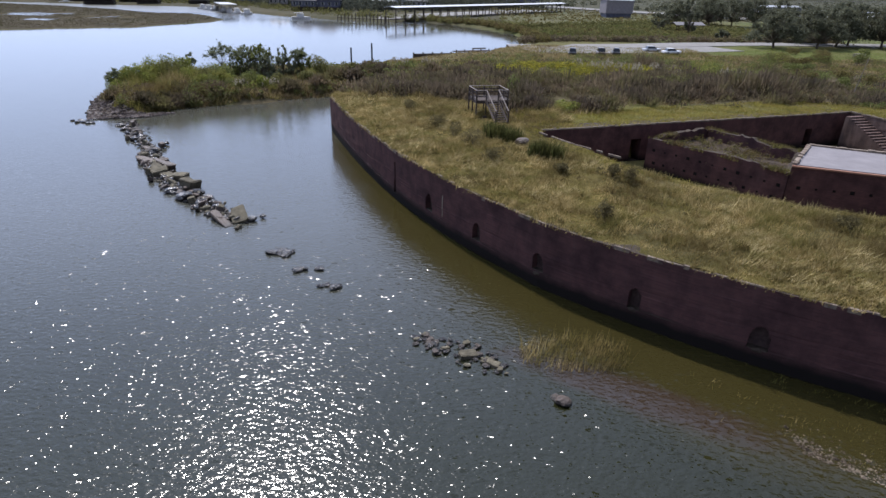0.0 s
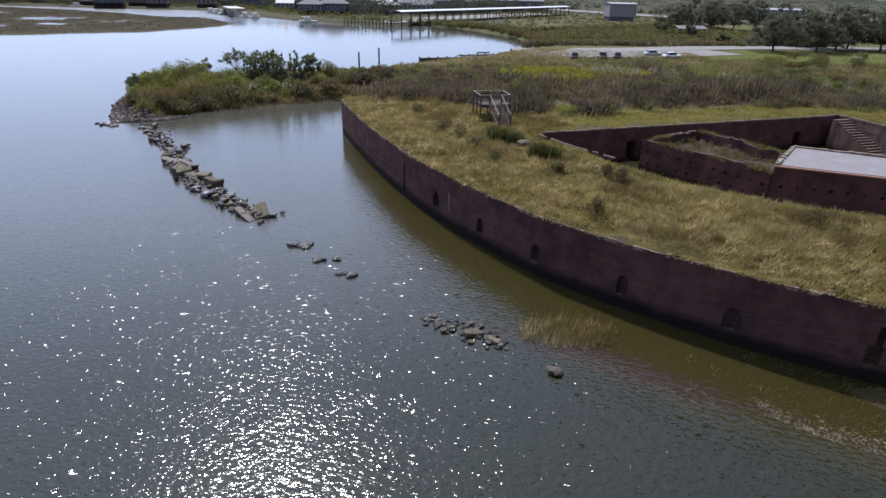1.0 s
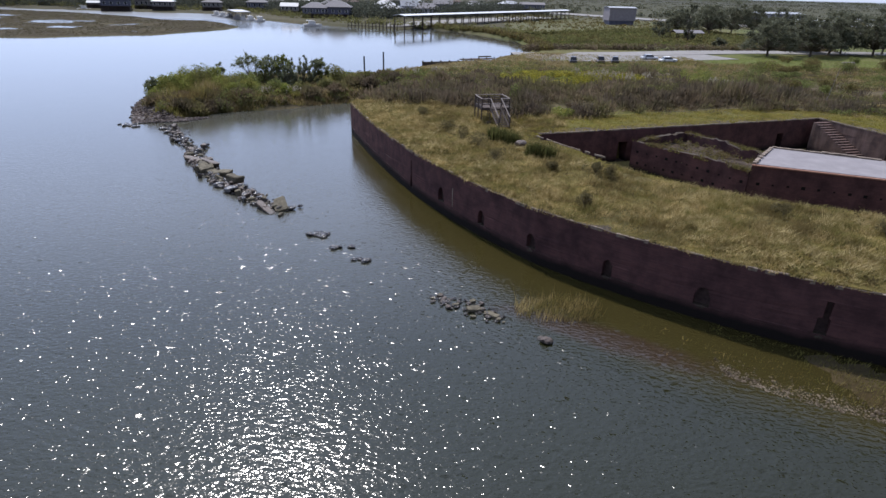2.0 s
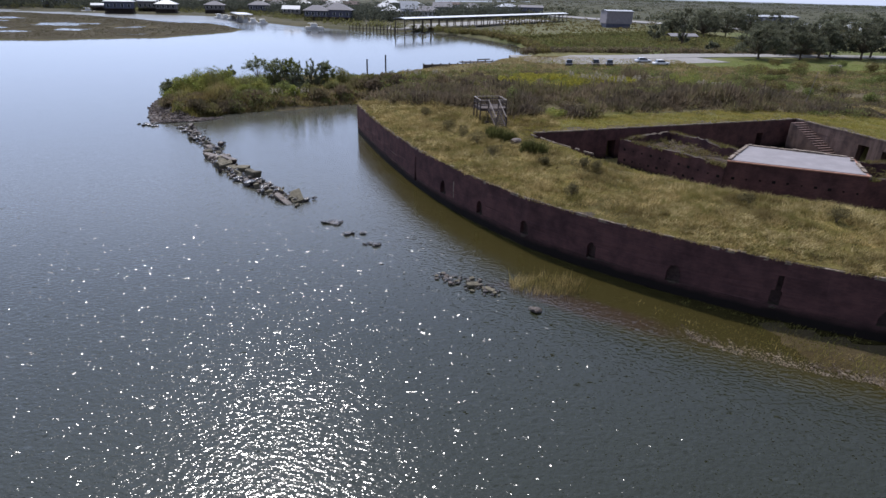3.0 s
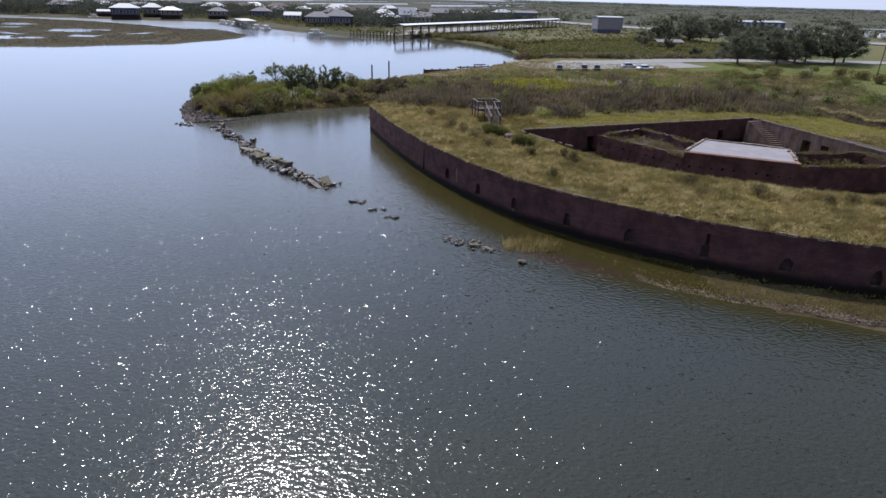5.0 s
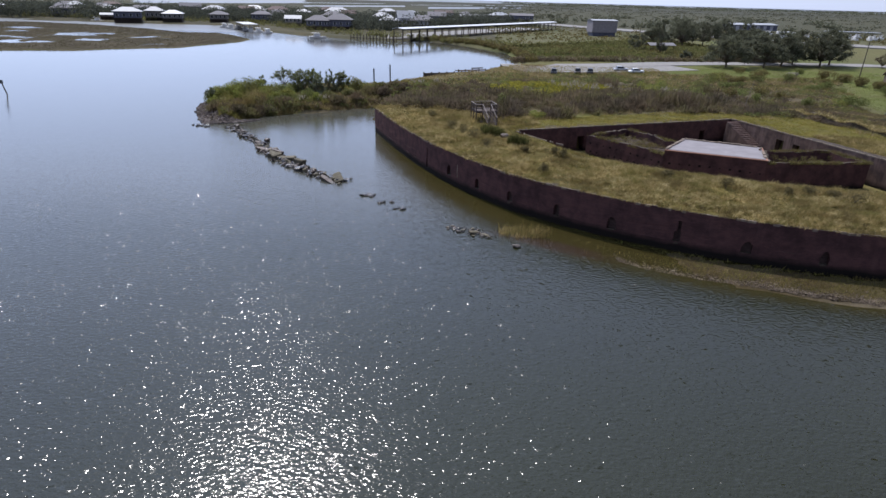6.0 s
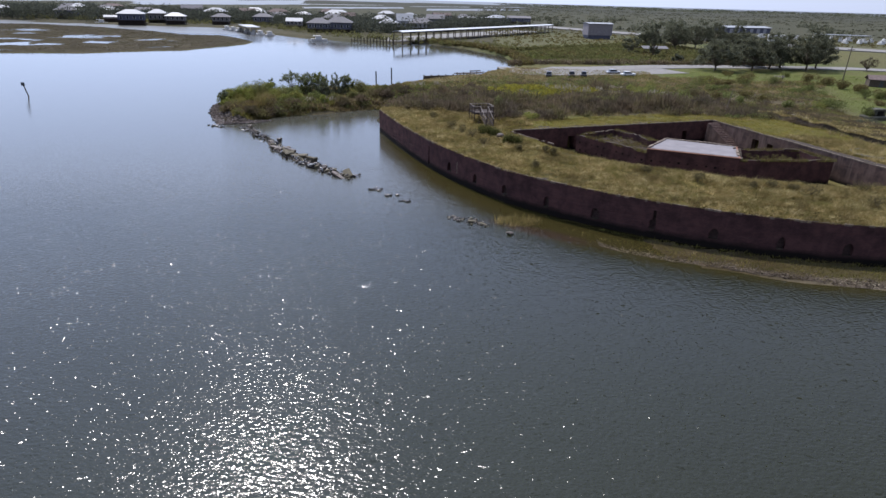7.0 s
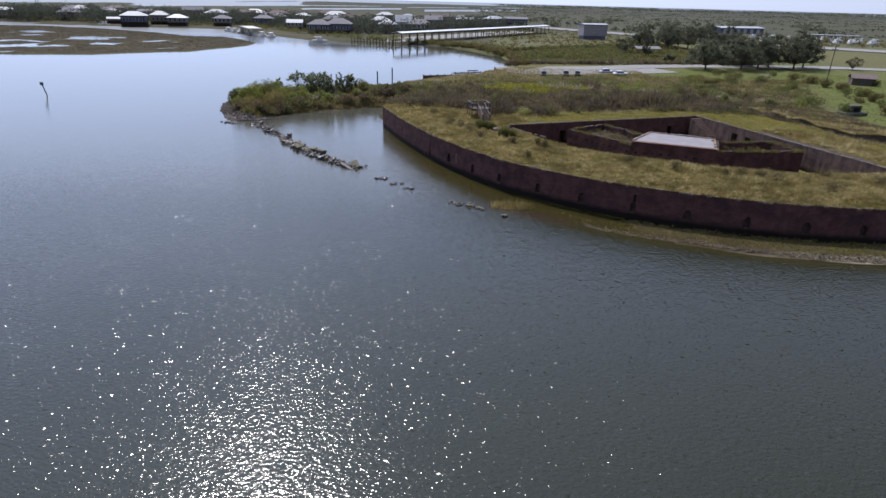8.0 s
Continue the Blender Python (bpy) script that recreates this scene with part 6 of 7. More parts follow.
hx_, hy_ = scatter(420, 18, 52, 37, 58, lambda x, y: np.maximum(inside_distance(x, y, [(19.6, 52.6), (26.4, 43.2), (30.4, 48.4), (26.0, 56.6)]), inside_distance(x, y, [(38.6, 38.5), (50.6, 39.9), (49.6, 44.5), (40.6, 43.7)])) > 0.1)
heap = []
for x, y in zip(hx_, hy_):
    s = rng.uniform(0.12, 0.42)
    m = np.array(pose(x, y, (2.3 if x > 35 else 2.45) + 0.25 * float(patchy(x, y, 1.6, 3)), rng.uniform(-30, 30), rng.uniform(-30, 30), rng.uniform(0, 360)) @ Matrix.Diagonal((s, s * 0.8, s * 0.6, 1)))
    heap.append((STONE * (1 + 0.3 * np.sin(STONE * 9 + x))) @ m[:3, :3].T + m[:3, 3])
soup("ruin_weeds", blades(np.repeat(hx_, 6) + rng.normal(0, 0.3, 6 * len(hx_)), np.repeat(hy_, 6) + rng.normal(0, 0.3, 6 * len(hx_)), np.repeat(np.where(hx_ > 35, 2.3, 2.5), 6), rng.uniform(0.15, 0.5, 6 * len(hx_)), np.full(6 * len(hx_), 0.07), 0.5, per=5, spread=0.2), WEED, None, "dry brown weeds over the rubble of the ruined wings", "weeds", "stuff")
soup("ruin_rubble", np.concatenate(heap), RUBBLE, None, "heaped broken brick rubble filling the ruined wings", "rubble", "stuff")


# ---- viewing platform ----
def viewing_platform(x, y, z, rz):
    p = thing("viewing_platform", (x, y, z), "weathered grey wooden viewing platform with rails and stairs", "platform", rz=rz)
    hw, hd, dk = 1.6, 1.4, 1.5
    for k in range(14):
        x0 = -hw + k * 0.25
        part("deck_board", boxes((x0 + 0.01, x0 + 0.24, -hd, hd, dk - 0.05, dk)), WOOD, p)
    part("deck_frame", boxes((-hw, hw, -hd, -hd + 0.06, dk - 0.3, dk - 0.055), (-hw, hw, hd - 0.06, hd, dk - 0.3, dk - 0.055),
                             (-hw, -hw + 0.06, -hd + 0.06, hd - 0.06, dk - 0.3, dk - 0.055), (hw - 0.06, hw, -hd + 0.06, hd - 0.06, dk - 0.3, dk - 0.055)), WOOD, p)
    for px_, py_ in ((-hw, -hd), (hw, -hd), (-hw, hd), (hw, hd), (-0.62, -hd), (0.62, -hd), (0, hd), (-hw, 0), (hw, 0)):
        part("post", boxes((px_ - 0.06, px_ + 0.06, py_ - 0.06, py_ + 0.06, -0.3, dk + 0.95)), WOOD, p)

    def rail(a, b):
        for h, t in ((0.97, 0.025), (0.68, 0.05), (0.38, 0.05)):
            bm_ = bmesh.new()
            a_, b_ = Vector((*a, dk + h)), Vector((*b, dk + h))
            d = b_ - a_
            m = Matrix.Translation((a_ + b_) / 2) @ Matrix.Rotation(math.atan2(d.y, d.x), 4, "Z")
            w = 0.06 if h > 0.9 else 0.02
            box(bm_, -d.length / 2, d.length / 2, -w, w, -t, t, m)
            part("rail", bm_, WOOD if h < 0.9 else PALEWOOD, p)

    rail((-hw, -hd), (-hw, hd)), rail((hw, -hd), (hw, hd)), rail((-hw, hd), (hw, hd)), rail((-hw, -hd), (-0.62, -hd)), rail((0.62, -hd), (hw, -hd))
    run, n_s = 3.3, 10
    for k in range(n_s):
        f = (k + 0.5) / n_s
        part("tread", boxes((-0.56, 0.56, -hd - run * f - 0.14, -hd - run * f + 0.14, dk * (1 - f) - 0.03, dk * (1 - f) + 0.02)), WOOD, p)
    for sx_ in (-0.62, 0.62):
        for lift, wd, mat in ((0.0, 0.12, WOOD), (1.05, 0.06, PALEWOOD), (0.55, 0.04, WOOD)):
            bm_ = bmesh.new()
            a_, b_ = Vector((sx_, -hd, dk + lift - 0.05)), Vector((sx_, -hd - run, lift + 0.02))
            rod(bm_, a_, b_, wd, wd, 4)
            part("stair_rail" if lift else "stringer", bm_, mat, p)
        part("post", boxes((sx_ - 0.06, sx_ + 0.06, -hd - run - 0.06, -hd - run + 0.06, -0.3, 1.1)), WOOD, p)
    return p


PALEWOOD = grainy("bleached_wood", (0.11, 0.095, 0.086), (0.22, 0.19, 0.172), 5, 0.8, relief=0.15)
viewing_platform(3.8, 57.6, TOP + 0.3, 14)
lay_rock(5.9, 44.2, TOP + 0.75, 1.3, 0.9, 0.9, 25, (0, 0), False, "dark concrete lump lying in the grass", "loose stones")
lay_rock(6.6, 43.6, TOP + 0.45, 0.7, 0.25, 0.2, -30, (0, 0), True, "small pale stone in the grass", "loose stones")
lay_rock(3.4, 55.4, TOP + 0.25, 0.4, 0.3, 0.35, 10, (0, 0), True, "small pale stone in the grass", "loose stones")
lay_rock(18.3, 47.2, FLOOR + 0.5, 1.0, 0.7, 1.0, 10, (0, 0), False, "pale rubble heap beside the citadel", "loose stones")


def edge_course(path, z, wide, name, label):
    """A thin broken stone course along the top of a wall."""
    r, verts, faces = random.Random(8), [], []
    pts = wall_line(path, 0.6)
    for (u, x0, y0), (_u, x1, y1) in zip(pts, pts[1:]):
        if r.random() < 0.12:
            continue
        d = math.hypot(x1 - x0, y1 - y0)
        nx, ny, h = -(y1 - y0) / d, (x1 - x0) / d, z + r.uniform(-0.02, 0.03)
        b = len(verts)
        for x, y in ((x0, y0), (x1 - 0.03 * (x1 - x0), y1 - 0.03 * (y1 - y0))):
            verts += [(x - nx * 0.03, y - ny * 0.03, h), (x + nx * wide, y + ny * wide, h), (x + nx * wide, y + ny * wide, h - 0.14), (x - nx * 0.03, y - ny * 0.03, h - 0.14)]
        faces += [(b, b + 4, b + 5, b + 1), (b + 3, b + 7, b + 4, b), (b + 1, b + 5, b + 6, b + 2), (b, b + 1, b + 2, b + 3), (b + 4, b + 7, b + 6, b + 5)]
    return tagged(mesh_of(name, verts, faces, COPING), label, "coping", kind="structure")


edge_course([TIP, BACK], TOP + 0.08, 0.1, "trim_back_wall", "thin pale stone course along the yard's back wall")
edge_course([BACK, SIDE], TOP + 0.1, 0.12, "trim_side_wall", "thin pale stone course along the yard's side wall")
edge_course([on_circle(A_TIP + (A_SIDE - A_TIP) * k / 50, RIN) for k in range(1, 10)], TOP + 0.22, 0.1, "trim_front_wall", "thin pale stone course at the yard's tip")


# ---- posts, poles and small marks ----
TARRED = grainy("tarred_timber", (0.01, 0.009, 0.008), (0.034, 0.03, 0.026), 4)


def pile(x, y, tall, r=0.16, lean=(0, 0), label="dark timber mooring pile in the water", group="mooring piles"):
    p = thing("mooring_pile", (x, y, 0), label, "pile", group)
    bm_ = bmesh.new()
    rod(bm_, (0, 0, -1.2), (lean[0], lean[1], tall), r, r * 0.9, 10)
    part("shaft", bm_, TARRED, p)
    bm_ = bmesh.new()
    rod(bm_, (lean[0], lean[1], tall), (lean[0], lean[1], tall + 0.12), r * 1.15, r * 0.5, 10)
    part("cap", bm_, RUBBER, p)


pile(-22.4, 133.4, 2.7, 0.2)
pile(-18.4, 138.2, 3.3, 0.2)
mark = thing("channel_marker", (-95.0, 92.0, 0), "leaning dark channel marker post with a board", "marker")
bm = bmesh.new()
rod(bm, (0.4, 0, -1.5), (-0.75, 0.3, 2.6), 0.13, 0.11, 8)
part("shaft", bm, BARK, mark)
part("board", boxes((-1.15, -0.35, 0.2, 0.26, 2.3, 3.0)), DARKPAINT, mark)


def utility_pole(x, y, z, tall):
    p = thing("utility_pole", (x, y, z), "tall dark wooden utility pole", "pole")
    bm_ = bmesh.new()
    rod(bm_, (0, 0, -0.5), (0, 0, tall), 0.17, 0.12, 8)
    part("shaft", bm_, BARK, p)
    part("crossarm", boxes((-1.1, 1.1, -0.06, 0.06, tall - 1.1, tall - 0.95)), BARK, p)


utility_pole(127.5, 158.5, 1.0, 11.0)


# ---- buildings, docks and vehicles ----
def gable(bm_, x0, x1, y0, y1, z, rise, over=0.5, thick=0.18):
    """A pitched roof with its ridge along x."""
    ym = (y0 + y1) / 2
    pts = [(y0 - over, z), (ym, z + rise), (y1 + over, z)]
    ring = [(y_, z_) for y_, z_ in pts] + [(y_, z_ - thick) for y_, z_ in pts[::-1]]
    a = [bm_.verts.new((x0 - over, y_, z_)) for y_, z_ in ring]
    b_ = [bm_.verts.new((x1 + over, y_, z_)) for y_, z_ in ring]
    for i in range(6):
        bm_.faces.new((a[i], a[(i + 1) % 6], b_[(i + 1) % 6], b_[i]))
    bm_.faces.new(a[::-1]), bm_.faces.new(b_)
    return bm_


def hip(bm_, x0, x1, y0, y1, z, rise, over=0.9, thick=0.2):
    xm0, xm1, ym = x0 + (y1 - y0) * 0.45, x1 - (y1 - y0) * 0.45, (y0 + y1) / 2
    lo = [bm_.verts.new(p) for p in ((x0 - over, y0 - over, z), (x1 + over, y0 - over, z), (x1 + over, y1 + over, z), (x0 - over, y1 + over, z))]
    un = [bm_.verts.new((v.co.x, v.co.y, z - thick)) for v in lo]
    t0, t1 = bm_.verts.new((xm0, ym, z + rise)), bm_.verts.new((xm1, ym, z + rise))
    bm_.faces.new((lo[0], lo[1], t1, t0)), bm_.faces.new((lo[1], lo[2], t1)), bm_.faces.new((lo[2], lo[3], t0, t1)), bm_.faces.new((lo[3], lo[0], t0))
    for i in range(4):
        bm_.faces.new((lo[i], un[i], un[(i + 1) % 4], lo[(i + 1) % 4]))
    bm_.faces.new(un)
    return bm_


HOUSES = []


def house(x, y, w, d, tall, rise, wall_mat, roof_mat, rz=0.0, stilts=2.6, hipped=True, label="stilted waterfront house with a pale metal roof", windows=4):
    HOUSES.append((x, y))
    h = thing("house", (x, y, 0.6), label, "house", "waterfront houses", rz)
    part("wall", boxes((-w / 2, w / 2, -d / 2, d / 2, stilts, tall)), wall_mat, h)
    part("roof", (hip if hipped else gable)(bmesh.new(), -w / 2, w / 2, -d / 2, d / 2, tall, rise), roof_mat, h)
    part("undercroft", boxes((-w / 2 + 0.4, w / 2 - 0.4, -d / 2 + 0.4, d / 2 - 0.4, -0.8, stilts - 0.02)), WOOD, h, "shaded storage below the raised floor")
    part("porch_deck", boxes((-w / 2, w / 2, -d / 2 - 2.2, -d / 2 - 0.01, stilts - 0.25, stilts)), WOOD, h)
    for k in range(5):
        px_ = -w / 2 + 0.2 + k * (w - 0.4) / 4
        for py_ in (-d / 2 - 2.0, -d / 2 + 0.2, d / 2 - 0.2):
            part("stilt", boxes((px_ - 0.15, px_ + 0.15, py_ - 0.15, py_ + 0.15, -1.0, stilts - 0.26)), WOOD, h)
    for k in range(windows):
        cx_ = -w / 2 + (k + 0.5) * w / windows
        win = part("window", boxes((cx_ - 0.65, cx_ + 0.65, -d / 2 - 0.05, -d / 2 + 0.1, stilts + 0.9, min(tall - 0.4, stilts + 2.3))), GLASS, h)
        for side_x in (cx_ - 0.8, cx_ + 0.65):
            part("frame", boxes((side_x, side_x + 0.15, -d / 2 - 0.08, -d / 2 + 0.1, stilts + 0.8, min(tall - 0.3, stilts + 2.4))), WHITE, win)
    return h


RUSTROOF = grainy("brown_shingle", (0.08, 0.06, 0.055), (0.17, 0.13, 0.115), 2, relief=0.2)
METALWHITE = grainy("white_metal_roof", (0.18, 0.188, 0.20), (0.27, 0.28, 0.292), 0.5, 0.65, 0.0, relief=0.05)
for x, y, w, d, tall, rise, wm, rm, rz, hp in (
    (-335, 422, 13, 10, 6.4, 2.0, TANWALL, METALWHITE, 30, False), (-283, 419, 15, 11, 6.2, 3.4, BLUEWALL, SHINGLE, 28, True), (-322, 500, 11, 9, 6.5, 2.8, TANWALL, METALWHITE, 22, True),
    (-294, 492, 15, 10, 6.2, 2.6, TANWALL, SHINGLE, 25, True), (-216, 380, 16, 11, 6.6, 2.6, BLUEWALL, METALWHITE, 22, True), (-206, 397, 11, 9, 6.8, 2.6, TANWALL, METALWHITE, 18, True),
    (-190, 389, 12, 9, 5.6, 2.2, TANWALL, METALROOF, 16, True), (-236, 392, 9, 6, 3.6, 1.2, TANWALL, METALWHITE, 24, False), (-162, 398, 11, 9, 5.6, 2.2, TANWALL, SHINGLE, 12, True),
    (-178, 527, 17, 11, 6.4, 3.0, TANWALL, METALROOF, 10, True), (-161, 513, 12, 9, 5.6, 1.6, TANWALL, METALWHITE, 8, False), (-142, 470, 13, 9, 5.6, 2.2, TANWALL, SHINGLE, 8, True), (-128, 500, 12, 9, 5.8, 2.2, TANWALL, METALROOF, 5, True),
    (-136, 410, 13, 9, 6.0, 2.2, BLUEWALL, SHINGLE, 12, True), (-98, 497, 20, 12, 7.0, 3.2, TANWALL, METALWHITE, 6, True), (-82, 344, 13, 10, 5.8, 2.8, BLUEWALL, SHINGLE, 6, True), (-70, 347, 15, 11, 6.4, 3.2, BLUEWALL, SHINGLE, 4, True),
    (-104, 372, 10, 8, 5.2, 2.0, TANWALL, METALWHITE, 8, False), (-88, 424, 16, 10, 6.0, 2.6, TANWALL, SHINGLE, 4, True), (-52, 424, 13, 10, 6.4, 2.8, TANWALL, METALWHITE, 2, True), (-43, 384, 12, 9, 5.4, 2.2, TANWALL, METALWHITE, 2, True),
    (-33, 396, 11, 9, 6.6, 4.6, GREYWALL, METALWHITE, 12, False), (-23, 392, 12, 10, 5.6, 3.2, GREYWALL, SHINGLE, 2, True), (-12, 432, 13, 10, 7.4, 3.0, BLUEWALL, SHINGLE, 0, False), (-20, 410, 10, 8, 6.0, 2.2, TANWALL, SHINGLE, 4, True),
    (66, 568, 22, 10, 6.0, 1.8, BLUEWALL, SHINGLE, 0, False), (-30, 520, 30, 10, 4.5, 1.2, TANWALL, METALROOF, 0, False), (20, 560, 26, 10, 4.5, 1.4, TANWALL, METALROOF, 0, False),
):
    house(x, y, w, d, tall, rise, wm, rm, rz, 2.6, hp, "stilted waterfront house with a pale metal roof" if rm in (METALWHITE, METALROOF) else "stilted waterfront house with a grey shingle roof")


vr = random.Random(77)
for k in range(15):
    x, y = -335 + 27 * k + vr.uniform(-6, 6), 462 + 130 * vr.random()
    wm, rm = vr.choice((TANWALL, GREYWALL, BLUEWALL, TANWALL)), vr.choice((RUSTROOF, SHINGLE, SHINGLE, METALWHITE))
    house(x, y, vr.uniform(11, 18), vr.uniform(8, 11), vr.uniform(5.4, 7.5), vr.uniform(1.8, 3.0), wm, rm, vr.uniform(-10, 30), 2.6, vr.random() < 0.6,
          "stilted house behind the waterfront with a grey roof" if rm is SHINGLE else "stilted house behind the waterfront with a pale metal roof", 3)


def boat(x, y, rz, ln=8.0, z=0.0):
    b_ = thing("motor_boat", (x, y, z), "small white motor boat with a cabin", "boat", "moored boats", rz)
    bm_ = bmesh.new()
    ring = []
    for f, w in ((-0.5, 0.85), (-0.2, 1.0), (0.15, 0.95), (0.38, 0.55), (0.5, 0.03)):
        ring.append([bm_.verts.new((f * ln, s_ * w * ln * 0.16 * q, zz)) for s_, q, zz in ((-1, 1, 0.95), (-1, 0.8, -0.2), (1, 0.8, -0.2), (1, 1, 0.95))])
    for a_, c_ in zip(ring, ring[1:]):
        for i in range(4):
            bm_.faces.new((a_[i], a_[(i + 1) % 4], c_[(i + 1) % 4], c_[i]))
    bm_.faces.new(ring[0][::-1]), bm_.faces.new(ring[-1])
    part("hull", bm_, WHITE, b_)
    cab = part("cabin", boxes((-0.22 * ln, 0.14 * ln, -0.1 * ln, 0.1 * ln, 0.96, 2.2), bevel=0.08), WHITE, b_)
    part("windscreen", boxes((0.142 * ln, 0.15 * ln, -0.09 * ln, 0.09 * ln, 1.5, 2.05)), GLASS, cab)
    part("canopy", boxes((-0.36 * ln, 0.1 * ln, -0.12 * ln, 0.12 * ln, 2.5, 2.6)), WHITE, b_)


for x, y, rz in ((-239, 384, 10), (-143, 355, 80), (-136, 346, 75), (-129, 338, 60), (-122, 330, 90), (-116, 322, 100), (-110, 316, 80), (-103, 310, 75), (-70, 285, 20)):
    boat(x, y, rz, 8.5)
shed = thing("boat_shed", (-121, 330, 0), "low open boat shed on posts with a pale flat roof", "shed", rz=-62)
part("roof", boxes((-14, 14, -4, 4, 3.9, 4.2)), METALROOF, shed)
for k in range(6):
    for s_ in (-3.8, 3.8):
        part("post", boxes((-13.5 + k * 5.4 - 0.15, -13.5 + k * 5.4 + 0.15, s_ - 0.15, s_ + 0.15, -1, 3.89)), WOOD, shed)


DOCKROOF = grainy("bright_metal_roof", (0.36, 0.37, 0.38), (0.46, 0.47, 0.48), 0.5, 0.6, 0.0, relief=0.05)


def covered_dock():
    a, b_ = Vector((-27.5, 273, 0)), Vector((73, 424, 0))
    d = b_ - a
    t = thing("covered_dock", a, "long timber dock under a pale metal roof", "dock", rz=math.degrees(math.atan2(d.y, d.x)))
    n_b = 26
    bm_ = gable(bmesh.new(), 0, d.length, -3.0, 3.0, 6.3, 0.5, 0.4, 0.2)
    part("roof", bm_, DOCKROOF, t)
    part("walkway", boxes((0, d.length, -1.2, 1.2, 1.2, 1.4)), WOOD, t)
    part("beam", boxes((0, d.length, -2.9, -2.7, 5.7, 6.08)), WOOD, t)
    part("beam", boxes((0, d.length, 2.7, 2.9, 5.7, 6.08)), WOOD, t)
    for k in range(n_b + 1):
        for s_ in (-2.8, 2.8):
            px_ = 0.3 + (d.length - 0.6) * k / n_b
            part("post", boxes((px_ - 0.17, px_ + 0.17, s_ - 0.17, s_ + 0.17, -1.5, 5.69)), WOOD, t)


covered_dock()
jet = thing("old_pier", (-52, 279, 0), "row of bare timber piles of an old pier", "pier", rz=-18)
for k in range(14):
    for s_ in (0, 3.5):
        part("pile", boxes((k * 1.8 - 0.14, k * 1.8 + 0.14, s_ - 0.14, s_ + 0.14, -1.2, 2.2 + 0.6 * ((k * 7) % 3))), BARK, jet)
part("stringer", boxes((0, 23, -0.1, 0.1, 1.1, 1.35)), BARK, jet)

PINKWALL = grainy("faded_cladding", (0.19, 0.175, 0.185), (0.27, 0.25, 0.26), 0.8, 0.8, relief=0.1)
big = thing("raised_building", (94, 361, 0.8), "faded pinkish-grey boxy building with a pale flat roof", "building", rz=8)
part("ground_floor", boxes((-7.4, 7.4, -4.5, 4.5, -0.5, 2.4)), BLUEWALL, big)
part("wall", boxes((-8, 8, -5, 5, 2.4, 9.4)), PINKWALL, big)
part("roof", gable(bmesh.new(), -8, 8, -5, 5, 9.4, 0.6, 0.4, 0.25), METALWHITE, big)

longb = thing("warehouse", (262, 520, 1), "long low warehouse with dark blue walls and a white roof", "building", rz=18)
part("wall", boxes((-24, 24, -8, 8, -0.5, 4.6)), BLUEWALL, longb)
part("roof", gable(bmesh.new(), -24, 24, -8, 8, 4.6, 1.2, 0.8, 0.3), METALWHITE, longb)
for k in range(6):
    part("shutter", boxes((-21 + k * 7.4, -17.5 + k * 7.4, -8.06, -7.9, 0, 3.6)), GREYWALL, longb)

hut = thing("small_hut", (131.5, 147.0, 1.0), "small brown hut with a low pitched roof", "hut", rz=-20)
part("wall", boxes((-3.2, 3.2, -2.2, 2.2, -0.3, 2.3)), BARK, hut)
part("roof", gable(bmesh.new(), -3.2, 3.2, -2.2, 2.2, 2.3, 1.2, 0.5, 0.15), RUSTROOF, hut)
part("door", boxes((-0.5, 0.5, -2.26, -2.1, -0.2, 1.95)), DARKPAINT, hut)

shel = thing("picnic_shelter", (94.5, 250, 1), "open picnic shelter with a grey pitched roof", "shelter", rz=12)
part("roof", gable(bmesh.new(), -6, 6, -2.6, 2.6, 2.6, 1.0, 0.5, 0.15), SHINGLE, shel)
for k in range(4):
    for s_ in (-2.4, 2.4):
        part("post", boxes((-5.8 + k * 3.85 - 0.1, -5.8 + k * 3.85 + 0.1, s_ - 0.1, s_ + 0.1, -0.3, 2.44)), WOOD, shel)

CONCRETEDARK = grainy("mossy_concrete", (0.035, 0.034, 0.026), (0.095, 0.092, 0.07), 1.5, relief=0.3)
bun = thing("concrete_bunker", (89.0, 86.0, 1.55), "low dark brown concrete gun block with an opening", "bunker", rz=14)
part("base", boxes((-2.6, 2.6, -1.9, 1.6, -0.8, 0.75), bevel=0.2), CONCRETEDARK, bun)
part("block", boxes((-1.5, 1.5, -1.0, 1.2, 0.75, 2.2), bevel=0.14), CONCRETEDARK, bun)
# shallow near-black box; the opening's inner shade is its colour
part("opening", boxes((-0.8, 0.8, -1.03, -0.9, 0.95, 1.8)), HOLE, bun)
for x, y, r, t in ((82.5, 80.5, 1.5, 1.1), (85.0, 79.6, 1.5, 1.2), (58.0, 70.5, 1.2, 1.0), (61.0, 68.5, 1.1, 0.9), (64.5, 67.0, 1.2, 1.0)):
    bush((x, y, float(ground_z([x], [y])[0])), r, t, SCRUB if x < 80 else OAK, "low dark straggling bush behind the yard wall", 600, 0.09, "bushes behind the yard wall")
# an old earth bank: a dark worn face towards the yard, dry grass on its back
EARTH = grainy("bare_earth", (0.03, 0.022, 0.016), (0.085, 0.064, 0.045), 1.8, relief=0.7)
BANK = [(56.5, 80), (58.6, 76.5), (60.2, 73), (62, 68), (64.2, 63.8), (67, 61), (71.5, 58.6), (76.5, 57.2), (84, 56), (94, 55.5)]


